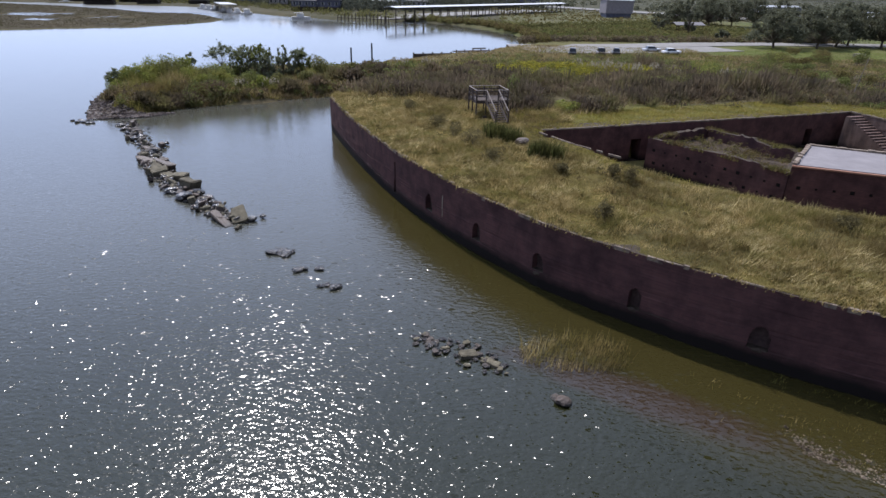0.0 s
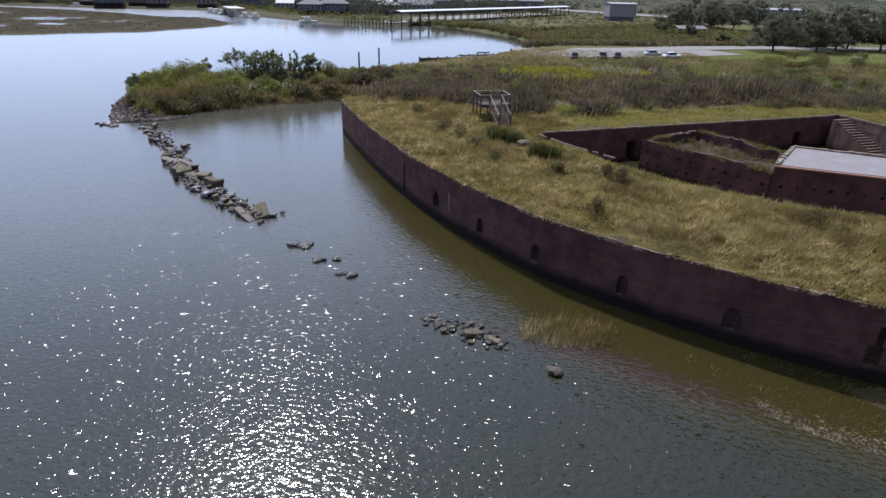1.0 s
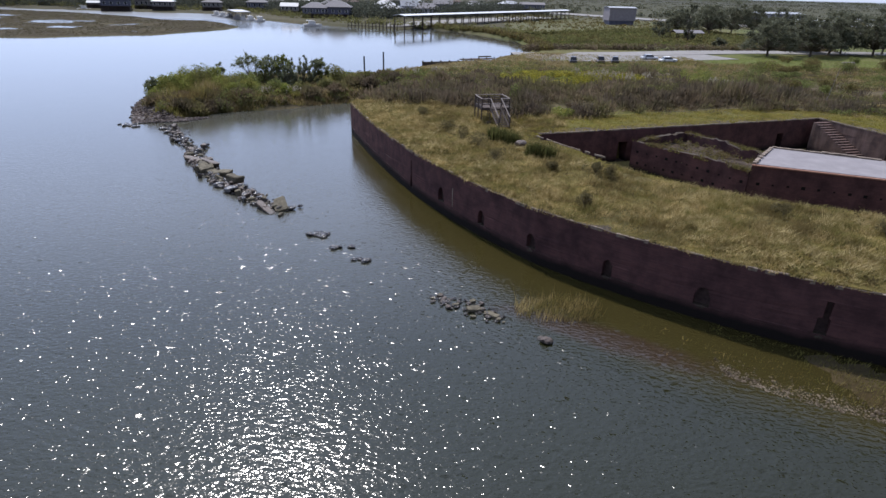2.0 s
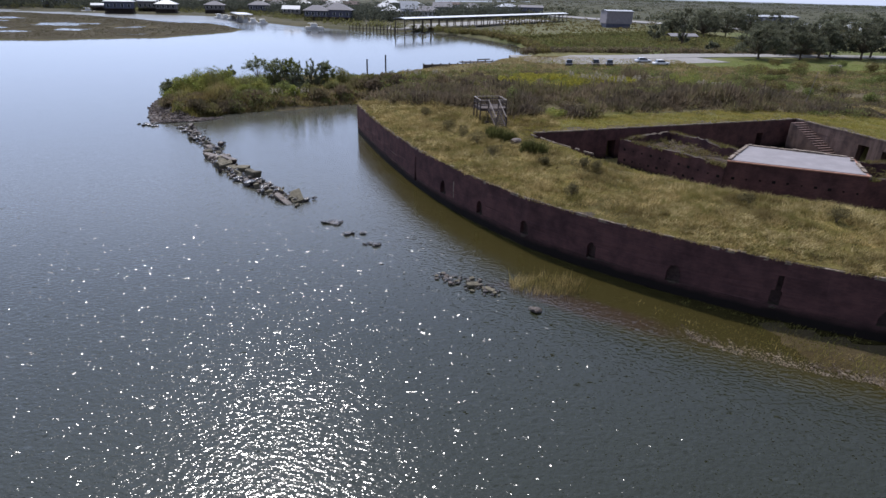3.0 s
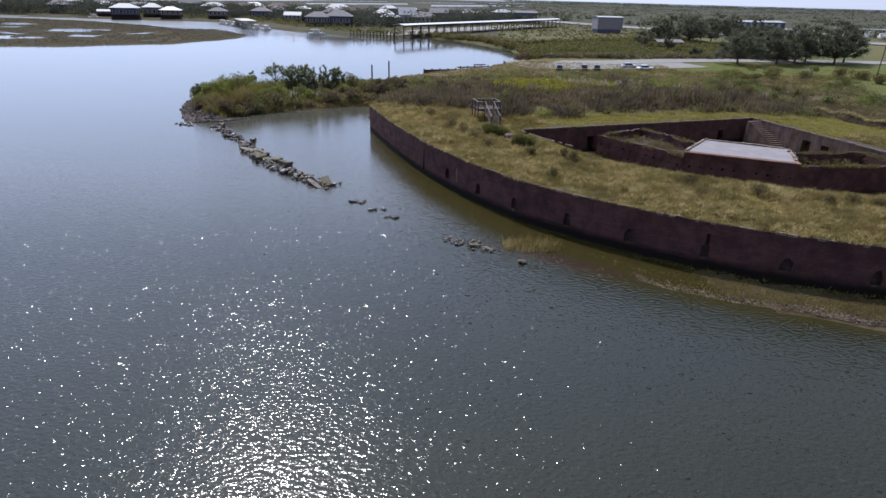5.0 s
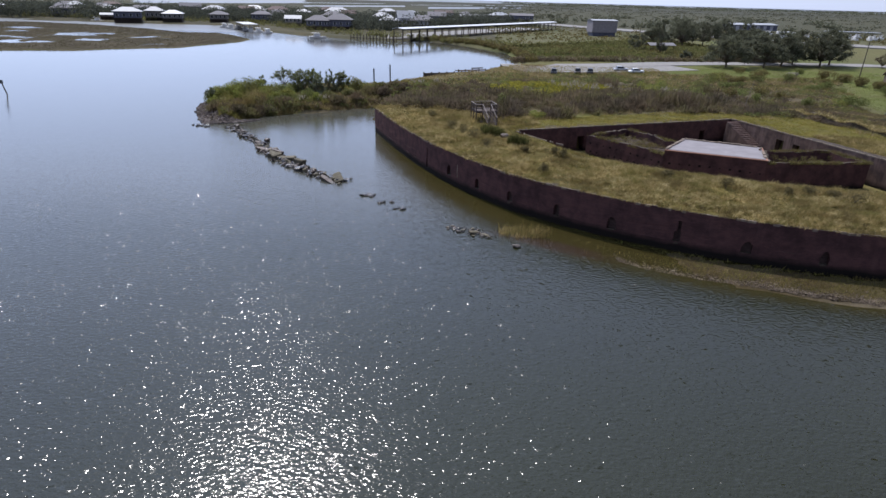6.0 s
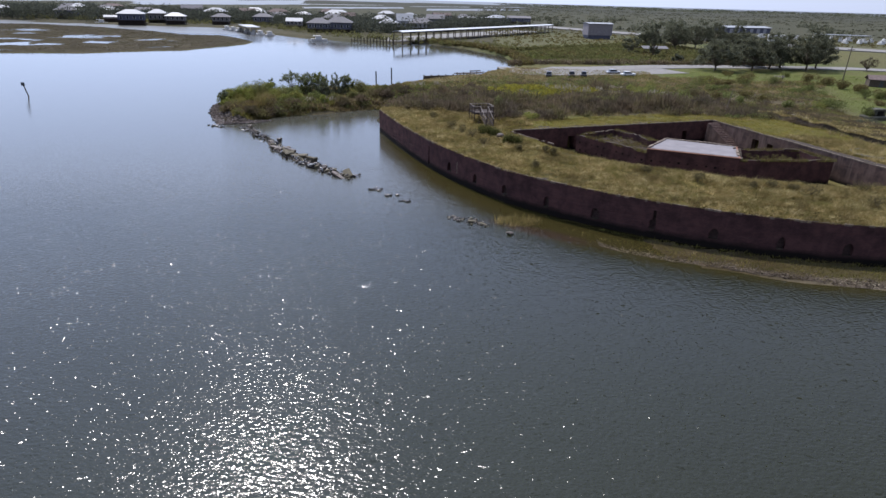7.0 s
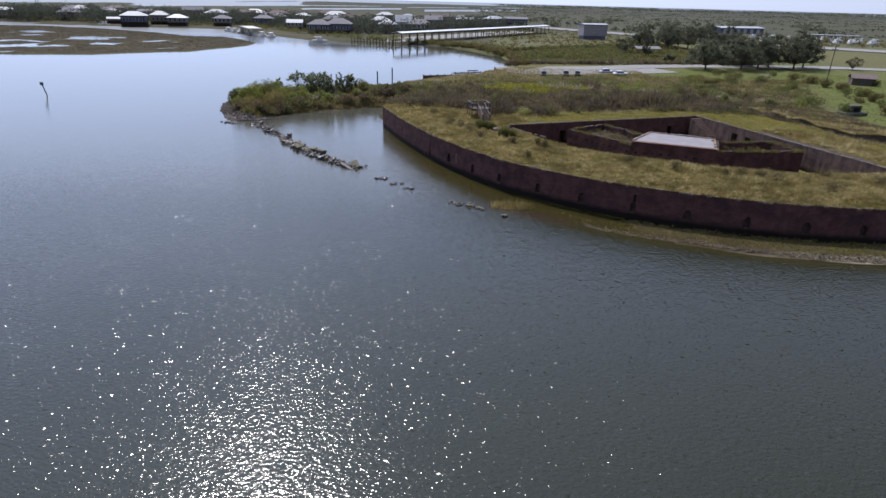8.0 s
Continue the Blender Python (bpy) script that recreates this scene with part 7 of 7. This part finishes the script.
def earth_bank():
    pts = wall_line(BANK, 0.6)
    verts, faces = [], []
    n_p = len(pts)
    for i, (u, x, y) in enumerate(pts):
        q, p = pts[min(i + 2, n_p - 1)], pts[max(i - 2, 0)]
        d = Vector((q[1] - p[1], q[2] - p[2], 0)).normalized()
        side = Vector((-d.y, d.x, 0))
        tall = (0.5 + 0.5 * smooth(0, 9, u)) * (1.3 + 0.4 * noise.noise(Vector((u * 0.35, 1, 2))))
        for off, up in ((-0.5, -0.4), (-0.25, 0.05), (0.05, 0.55), (0.22, 0.95), (0.8, 1.0), (2.2, 0.75), (4.2, 0.2), (5.4, -0.4)):
            jog = 0.22 * noise.noise(Vector((u * 0.8, off, 5)))
            a, b_ = x + side.x * (off + jog), y + side.y * (off + jog)
            verts.append((a, b_, float(ground_z([a], [b_])[0]) + up * tall))
    for i in range(n_p - 1):
        for j in range(7):
            a = i * 8 + j
            faces.append((a, a + 8, a + 9, a + 1))
    ob = mesh_of("trim_earth_bank", verts, faces, GROUND)
    ob.data.materials.append(EARTH)
    for k, poly in enumerate(ob.data.polygons):
        poly.material_index = 1 if k % 7 < 3 else 0
    attr = ob.data.attributes.new("zone", "FLOAT_COLOR", "POINT")
    attr.data.foreach_set("color", np.tile([0.12, 0.1, 0.045, 1.0], (len(verts), 1)).ravel())
    tagged(ob, "low worn earth bank with a dark bare face", "bank", kind="structure")
    return np.array(verts).reshape(n_p, 8, 3)


bank_grid = earth_bank()
bi, bj = rng.integers(0, len(bank_grid) - 1, 9000), rng.integers(3, 7, 9000)
bf = rng.random((9000, 1))
bank_p = bank_grid[bi, bj] * bf + bank_grid[bi + 1, np.minimum(bj + 1, 7)] * (1 - bf)
soup("bank_grass", blades(bank_p[:, 0], bank_p[:, 1], bank_p[:, 2], rng.uniform(0.15, 0.5, 9000), np.full(9000, 0.09), 0.5, per=4), TUSSOCK, None, "pale dry grass on the back of the earth bank", "grass", "stuff")
# long streaks of dry and green grass that run beside the bank
st_x, st_y = scatter(30000, 48, 86, 56, 100, lambda x, y: (inside_distance(x, y, yard_poly) < -7) & (x > 50 + 0.2 * (92 - y)) & ((x + y) > 128))
along, across = (st_x - st_y) * 0.707, (st_x + st_y) * 0.707
streak = patchy(along / 5.0, across, 1.7, 5) + 0.35 * patchy(along / 2, across, 0.8, 2)
for nm, sel, mat, hi, lab in (("dry_streaks", streak > 0.78, TUSSOCK, 0.5, "streaks of pale dry grass behind the yard"), ("brown_streaks", (streak > 0.5) & (streak <= 0.78), SCRUB, 0.7, "streaks of low brown scrub behind the yard"), ("green_streaks", streak <= 0.5, REED, 0.4, "streaks of rough green grass behind the yard")):
    soup(nm, blades(st_x[sel], st_y[sel], rise_of(st_x[sel], st_y[sel]), rng.uniform(0.12, hi, sel.sum()), np.full(sel.sum(), 0.12), 0.45, per=4, spread=0.3), mat, None, lab, "grass", "stuff")
for x, y, a in ((64.5, 94.1, 20), (66.0, 90.5, -15), (71.5, 85.8, 40), (72.0, 83.0, -30), (58.5, 88.0, 10)):
    lay_rock(x, y, float(ground_z([x], [y])[0]) + 0.35, 1.7, 0.6, 0.25, a, (4, 3), True, "pale broken concrete slab in the dry grass", "loose stones")
# dark scrub along the edge of the old ditch
f_ = rng.random(240)
ex, ey = np.interp(f_, np.linspace(0, 1, 10), [p[0] for p in BANK]) + rng.normal(-0.6, 0.35, 240), np.interp(f_, np.linspace(0, 1, 10), [p[1] for p in BANK]) + rng.normal(-0.5, 0.35, 240)
er = rng.uniform(0.25, 0.6, 240) * (0.5 + patchy(ex, ey, 2.5, 3))
soup("ditch_scrub", leaf_quads(np.stack([ex, ey, rise_of(ex, ey) + 0.4 * er], -1), np.stack([er, er, er * 0.8], -1), 44, 0.1), TWIG, None, "dark brown scrub along the edge of an old ditch", "scrub", "stuff")
pole = thing("thin_pole", (52.7, 76.7, 3.7), "thin pale leaning pole in the dry grass", "pole")
bm_ = bmesh.new()
rod(bm_, (0, 0, -0.4), (0.9, 0.2, 5.2), 0.05, 0.035, 6)
part("shaft", bm_, PALEWOOD, pole)

CARPAINT = {k: grainy("car_" + k, c0, c1, 2, 0.3, 0.0, relief=0) for k, c0, c1 in (
    ("white", (0.6, 0.6, 0.6), (0.72, 0.72, 0.72)), ("dark", (0.02, 0.02, 0.025), (0.04, 0.04, 0.045)), ("brown", (0.07, 0.05, 0.04), (0.11, 0.08, 0.06)), ("silver", (0.35, 0.36, 0.38), (0.45, 0.46, 0.48)))}


def car(x, y, z, rz, colour, tall=1.5, ln=4.6):
    c_ = thing("parked_car", (x, y, z), colour + " parked car beside the road", "car", "parked cars", rz)
    bm_ = boxes((-ln / 2, ln / 2, -0.9, 0.9, 0.35, 0.9), bevel=0.12)
    part("body", bm_, CARPAINT[colour], c_)
    bm_ = bmesh.new()
    lo = [bm_.verts.new(p) for p in ((-ln * 0.36, -0.82, 0.9), (ln * 0.24, -0.82, 0.9), (ln * 0.24, 0.82, 0.9), (-ln * 0.36, 0.82, 0.9))]
    hi = [bm_.verts.new(p) for p in ((-ln * 0.28, -0.66, tall - 0.06), (ln * 0.1, -0.66, tall - 0.06), (ln * 0.1, 0.66, tall - 0.06), (-ln * 0.28, 0.66, tall - 0.06))]
    for i in range(4):
        bm_.faces.new((lo[i], lo[(i + 1) % 4], hi[(i + 1) % 4], hi[i]))
    bm_.faces.new(hi), bm_.faces.new(lo[::-1])
    part("glasshouse", bm_, GLASS, c_)
    part("roof", boxes((-ln * 0.28, ln * 0.1, -0.67, 0.67, tall - 0.06, tall), bevel=0.02), CARPAINT[colour], c_)
    for wx_ in (-ln * 0.31, ln * 0.31):
        for s_ in (-0.82, 0.82):
            bm_ = bmesh.new()
            rod(bm_, (wx_, s_ - 0.1, 0.33), (wx_, s_ + 0.1, 0.33), 0.33, 0.33, 12)
            wheel = part("wheel", bm_, RUBBER, c_)
            bm_ = bmesh.new()
            rod(bm_, (wx_, s_ - 0.11, 0.33), (wx_, s_ + 0.11, 0.33), 0.19, 0.19, 10)
            part("rim", bm_, METALROOF, wheel)


for x, y, rz, colour, t in ((29.5, 147.5, 80, "dark", 1.75), (37.0, 150.0, 85, "brown", 1.8), (41.0, 151.0, 80, "dark", 1.7), (56.0, 154.5, 12, "white", 1.5), (53.0, 161.0, 10, "silver", 1.5)):
    car(x, y, float(ground_z([x], [y])[0]) + 0.06, rz, colour, t)

# road and its gravel margin, laid over the ground
SAND = grainy("pale_road", (0.13, 0.122, 0.112), (0.21, 0.20, 0.185), 0.6, relief=0.15)


def strip(name, pts, w, mat, label, lift=0.07):
    v, f = [], []
    for k, (x, y, z) in enumerate(pts):
        q, p = pts[min(k + 1, len(pts) - 1)], pts[max(k - 1, 0)]
        d = Vector((q[0] - p[0], q[1] - p[1], 0)).normalized()
        v += [(x - d.y * w, y + d.x * w, z + lift), (x + d.y * w, y - d.x * w, z + lift), (x + d.y * w, y - d.x * w, z - 1.2), (x - d.y * w, y + d.x * w, z - 1.2)]
    for k in range(len(pts) - 1):
        a = 4 * k
        f += [(a, a + 1, a + 5, a + 4), (a + 1, a + 2, a + 6, a + 5), (a + 3, a, a + 4, a + 7)]
    return tagged(mesh_of(name, v, f, mat), label, "road", kind="structure")


strip("road", [(16, 171, 0.6), (30, 171.5, 0.95), (50, 175, 1.15), (75, 187, 1.15), (95, 194, 1.15), (125, 199, 1.15), (160, 203, 1.15), (220, 190, 1.15)], 5.4, SAND, "pale gravel road running behind the field")
strip("road_parking", [(17, 160.5, 0.95), (28, 160.5, 1.05), (42, 163, 1.12), (60, 169, 1.12), (78, 177, 1.12)], 8.5, SAND, "broad pale gravel parking ground beside the road", 0.03)
strip("road_highway", [(80, 520, 1.5), (110, 470, 1.5), (156, 408, 1.5), (208, 340, 1.5), (252, 308, 1.5), (392, 258, 1.5), (700, 140, 1.5)], 13, SAND, "broad pale highway embankment")
strip("road_dockside", [(-40, 287, 1.0), (-10, 332, 1.1), (20, 378, 1.1), (58, 434, 1.1)], 11.0, SAND, "pale gravel yard behind the covered dock")
ramp_ = thing("boat_ramp", (5.0, 155.5, 0), "low dark timber landing beside the boat ramp", "landing", rz=28)
part("deck", boxes((-5, 5, -0.9, 0.9, 0.5, 0.7)), WOOD, ramp_)
for k in range(5):
    part("pile", boxes((-4.8 + k * 2.4 - 0.12, -4.8 + k * 2.4 + 0.12, -1.02, -0.78, -1, 1.1)), BARK, ramp_)
part("raised_plank", boxes((1.0, 5.0, 1.0, 1.3, 0.9, 1.2)), BARK, ramp_)
bulk = thing("bulkhead", (-9.1, 141.5, 0), "dark timber bulkhead along the bay shore", "bulkhead", rz=24)
part("wall", boxes((0, 17, -0.15, 0.15, -1, 1.0)), BARK, bulk)
for k in range(8):
    part("pile", boxes((k * 2.4 - 0.15, k * 2.4 + 0.15, -0.5, -0.2, -1, 1.3)), BARK, bulk)

# boats laid up on trailers across the highway
for k in range(39):
    x, y = 232 + 11 * (k % 13) + rr.uniform(-3, 3), 392 + 16 * (k // 13) + rr.uniform(-4, 4) - 3.0 * (k % 13)
    boat(x, y, rr.uniform(60, 120), rr.uniform(5, 7.5), 1.8)
lot = thing("marina_shed", (278, 402, 1.2), "long open marina shed with a white roof", "shed", rz=-12)
part("roof", boxes((-17, 17, -4, 4, 4.6, 5.0)), METALWHITE, lot)
for k in range(8):
    part("post", boxes((-16.5 + k * 4.7 - 0.15, -16.5 + k * 4.7 + 0.15, -3.9, -3.6, -0.3, 4.59)), WOOD, lot)
caravan = thing("white_container", (222, 384, 1.2), "white boxy container beside the laid-up boats", "container", rz=-10)
part("body", boxes((-5, 5, -1.6, 1.6, 0, 4.4), bevel=0.1), WHITE, caravan)
part("door", boxes((-1, 1, -1.66, -1.55, 0.2, 3.4)), GREYWALL, caravan)
ring_ = bmesh.new()
for k in range(16):
    a0, a1 = radians(70 + k * 14), radians(84 + k * 14)
    rod(ring_, (2.4 * math.cos(a0), 2.7 * math.sin(a0), 0), (2.4 * math.cos(a1), 2.7 * math.sin(a1), 0), 0.14, 0.14, 5)
ring_ = part("curved_kerb", ring_, CONCRETE)
ring_.matrix_world = pose(58.4, 42.4, float(np.ravel(surface_z(np.array([58.4]), np.array([42.4])))[0]) + 0.3)
tagged(ring_, "pale curved concrete kerb of an old gun position", "kerb")
tab = thing("picnic_table", (108.9, 162.6, 1.0), "pale picnic table on the lawn", "table")
part("top", boxes((-1.6, 1.6, -0.5, 0.5, 0.72, 0.8)), PALEWOOD, tab)
for s_ in (-0.9, 0.9):
    part("bench", boxes((-1.6, 1.6, s_ - 0.16, s_ + 0.16, 0.42, 0.48)), PALEWOOD, tab)
for s_ in (-1.2, 1.2):
    part("leg", boxes((s_ - 0.06, s_ + 0.06, -0.9, 0.9, 0.34, 0.41), (s_ - 0.06, s_ + 0.06, -0.3, 0.3, -0.1, 0.71)), PALEWOOD, tab)

# ---- trees inland ----
for k, (x, y, tall, cr) in enumerate(((96, 182.5, 12.0, 7.4), (110.5, 185, 12.5, 6.6), (120, 192, 14.0, 7.2), (127, 197, 14.0, 7.0), (134.5, 192, 15.0, 7.6), (142, 199, 14.0, 6.4), (116, 203, 13.0, 6.5),
                                      (118, 285, 14.0, 8.0), (131, 292, 15.5, 8.5), (143, 296, 14.5, 8.0), (124, 305, 15.0, 8.0), (152, 290, 12.5, 7.0), (108, 300, 11.0, 6.0))):
    tree("oak_tree", (x, y, 1.0), tall, cr, 60, 0.26, OAK, "broad dark green live oak with a spreading crown", "tree", "oak grove", 0.14, 0.4, 230, 60 + k, 0.75, 1.0)
for k, (x, y, tall, cr) in enumerate(((90.7, 237, 15.0, 2.7), (83.3, 248, 7.6, 3.9), (90, 205, 3.5, 2.2))):
    tree("field_tree", (x, y, 1.0), tall, cr, 30, 0.26, OAK, "dark upright tree standing in the field", "tree", "field trees", 0.04, 0.2, 170, 90 + k, 1.9 if k == 0 else 1.1, 0.3, 0.08)
for x, y, r, t in ((112.5, 152.9, 2.1, 2.9), (115.1, 147.2, 2.2, 3.0), (115.1, 138.2, 2.0, 2.5), (116.0, 131.3, 2.1, 2.5), (116.5, 121.9, 1.9, 2.3), (88.1, 143.1, 2.3, 2.8), (80.0, 137.5, 1.8, 1.8), (112.0, 112.0, 1.7, 1.9), (75.2, 139.5, 2.2, 2.6)):
    bush((x, y, float(ground_z([x], [y])[0])), r, t, WEED, "rounded olive bush in a row along the lawn", 2400, 0.13, "lawn bushes", False)
tree("leafless_tree", (160.3, 196, 1.0), 5.6, 3.0, 40, 0.12, TWIG, "small leafless brown tree beside the road", "tree", "field trees", 0.12, 0.14, 90, 97, 1.2, 0.4, 0.3)
for k in range(46):
    x, y = rr.uniform(58, 150), rr.uniform(84, 172)
    if x - 60 < 0.3 * (y - 110) or (x > 118 and y > 150) or math.hypot(x - 80, y - 75) < 12:
        continue
    bush((x, y, float(ground_z([x], [y])[0])), rr.uniform(1.0, 2.0), rr.uniform(1.4, 2.6), LEAF if k % 3 else WEED, "rounded green bush on the lawn behind the fort", 900, 0.14, "lawn bushes", False)


WOODS = foliage("village_leaf", (0.03, 0.034, 0.027), (0.06, 0.065, 0.048), (0.10, 0.106, 0.076), 0.3, soft=0.4)


def far_wood(name, zone, n_c, r0, r1, label, leaf=0.6, per=36, mat=None):
    x, y = zone(n_c)
    r = rng.uniform(r0, r1, len(x))
    clear = np.min(np.hypot(x[:, None] - np.array(HOUSES)[None, :, 0], y[:, None] - np.array(HOUSES)[None, :, 1]), 1) > 0.7 * r + 5.0
    x, y, r = x[clear], y[clear], r[clear]
    c_ = np.stack([x, y, 0.8 + 0.75 * r], -1)
    soup(name, leaf_quads(c_, np.stack([r, r, r * 0.9], -1), per, leaf), mat or OAK, None, label, "woods", "stuff")


far_wood("village_trees", lambda k: (lambda x: (x, np.interp(x, [-360, -306, -234, -152, -90, -50, -28, 60], [420, 402, 398, 410, 350, 326, 345, 470]) + 8 + 170 * rng.random(k) ** 1.2))(rng.uniform(-400, 50, k)), 1900, 2.0, 6.2, "dark trees and bushes between the waterfront houses", 0.6, 90, WOODS)
far_wood("village_grove", lambda k: (lambda x: (x, 396 + 40 * rng.random(k) + 0.25 * (-300 - x)))(np.where(rng.random(k) < 0.6, rng.normal(-312, 16, k), rng.normal(-250, 20, k))), 90, 4.0, 8.5, "tall dark trees at the end of the village", 0.62, 80, WOODS)
far_wood("village_shrubs", lambda k: (lambda f: (-300 + 330 * f, np.interp(-300 + 330 * f, [-306, -279, -234, -191, -152, -104, -76, -53, -28, 1, 30], [384, 400, 391, 382, 402, 343, 311, 291, 282, 258, 250]) + 3 + 22 * rng.random(k)))(rng.random(k)), 420, 0.8, 2.4, "low green shrubs along the village shore", 0.35, 44, OLIVEBUSH)
far_wood("bay_shrubs", lambda k: (lambda x, y: (x, np.minimum(y, 236 + 0.9 * (x - 22))))(rng.uniform(22, 120, k), rng.uniform(212, 330, k)), 700, 0.6, 1.7, "rough green shrubs in the field beyond the bay", 0.35, 40, OLIVEBUSH)
far_wood("bay_reeds", lambda k: (lambda f: (20 + 110 * f + rng.normal(0, 1, k), 181 + 26 * f ** 0.7 + rng.normal(0, 1.5, k)))(rng.random(k)), 420, 0.7, 1.5, "brown reeds beside the gravel road", 0.3, 40, SCRUB)
far_wood("highway_trees", lambda k: (lambda i: (np.interp(i, range(24), np.linspace(60, 520, 24)) + rng.normal(0, 9, k), 470 + 330 * ((i * 0.618) % 1) + rng.normal(0, 7, k)))(rng.integers(0, 24, k)), 260, 1.2, 4.2, "scattered dark trees beyond the highway", 0.9, 40)
hx = rng.uniform(250, 3600, 700)
hc = np.stack([hx, rng.uniform(1900, 3400, 700), np.full(700, 1.5)], -1)
soup("horizon_woods", leaf_quads(hc, np.stack([rng.uniform(20, 80, 700), rng.uniform(6, 20, 700), rng.uniform(1.0, 3.4, 700)], -1), 34, 3.0), OAK, None, "low dark woods along the horizon", "woods", "stuff")
MARSHGRASS = foliage("marsh_grass", (0.036, 0.029, 0.018), (0.064, 0.054, 0.031), (0.104, 0.09, 0.052), 0.05, (0.055, 0.057, 0.027))
FARGRASS = foliage("far_flat_grass", (0.06, 0.06, 0.04), (0.085, 0.085, 0.056), (0.12, 0.116, 0.078), 0.02, soft=0.4)
wx, wy = scatter(3600, 60, 1500, 400, 1800, lambda x, y: (x < 0.95 * y + 60) & (patchy(x * 0.4, y, 60, 5) + 0.4 * patchy(x, y, 14, 2) > 0.6) & ~((x < 130) & (y < 620)))
wr = rng.uniform(3, 11, len(wx))
soup("far_marsh_growth", leaf_quads(np.stack([wx, wy, np.full(len(wx), 0.9)], -1), np.stack([wr, wr, 0.35 + 0.06 * wr], -1), 12, 1.5), FARGRASS, None, "low coarse growth over the far marsh", "marsh", "stuff")
mx, my = scatter(36000, -300, -90, 176, 356, lambda x, y: (inside_distance(x, y, MARSH) > 1) & (ground_z(x, y) > 0.1))
soup("marsh_grass", blades(mx, my, ground_z(mx, my), rng.uniform(0.15, 0.4, len(mx)), np.full(len(mx), 0.2), 0.3, per=3, spread=0.6), MARSHGRASS, None, "olive-brown marsh grass on the low island", "grass", "stuff")
far_wood("bay_fringe", lambda k: (lambda f: (np.interp(f, [0, 0.35, 0.7, 1], [-14, 10, 24, 25]) + 4 * rng.random(k), np.interp(f, [0, 0.35, 0.7, 1], [288, 260, 222, 181]) + rng.normal(0, 1, k)))(rng.random(k)), 620, 0.7, 1.6, "dark green reeds and shrubs fringing the bay shore", 0.3, 40, WEED)
ROUGH = lambda x, y: (inside_distance(x, y, LAND) > 3) & (y > 203 + 0.05 * x) & ((x < 128) | (y > 350)) & ~((np.abs(y - (520 - 1.25 * (x - 80))) < 22) & (x < 215))
far_x, far_y = scatter(2200, 24, 330, 205, 470, ROUGH)
far_r = rng.uniform(0.4, 1.3, len(far_x))
soup("far_scrub", leaf_quads(np.stack([far_x, far_y, 1.0 + 0.4 * far_r], -1), np.stack([far_r * 1.6, far_r * 1.6, far_r * 0.7], -1), 22, 0.4), WEED, None, "rough olive scrub between the road and the highway", "scrub", "stuff")
FIELD = foliage("rough_field", (0.042, 0.045, 0.018), (0.10, 0.10, 0.034), (0.19, 0.178, 0.072), 0.04, (0.10, 0.125, 0.032), (0.18, 0.135, 0.065))
vx, vy = scatter(14000, 18, 130, 205, 340, lambda x, y: (inside_distance(x, y, LAND) > 2) & (y < 246 + 0.9 * (x - 22)))
soup("bay_field_grass", blades(vx, vy, ground_z(vx, vy), rng.uniform(0.5, 1.1, len(vx)), np.full(len(vx), 0.35), 0.3, per=4, spread=0.6), FIELD, None, "rough green grass in the field beyond the bay", "grass", "stuff")
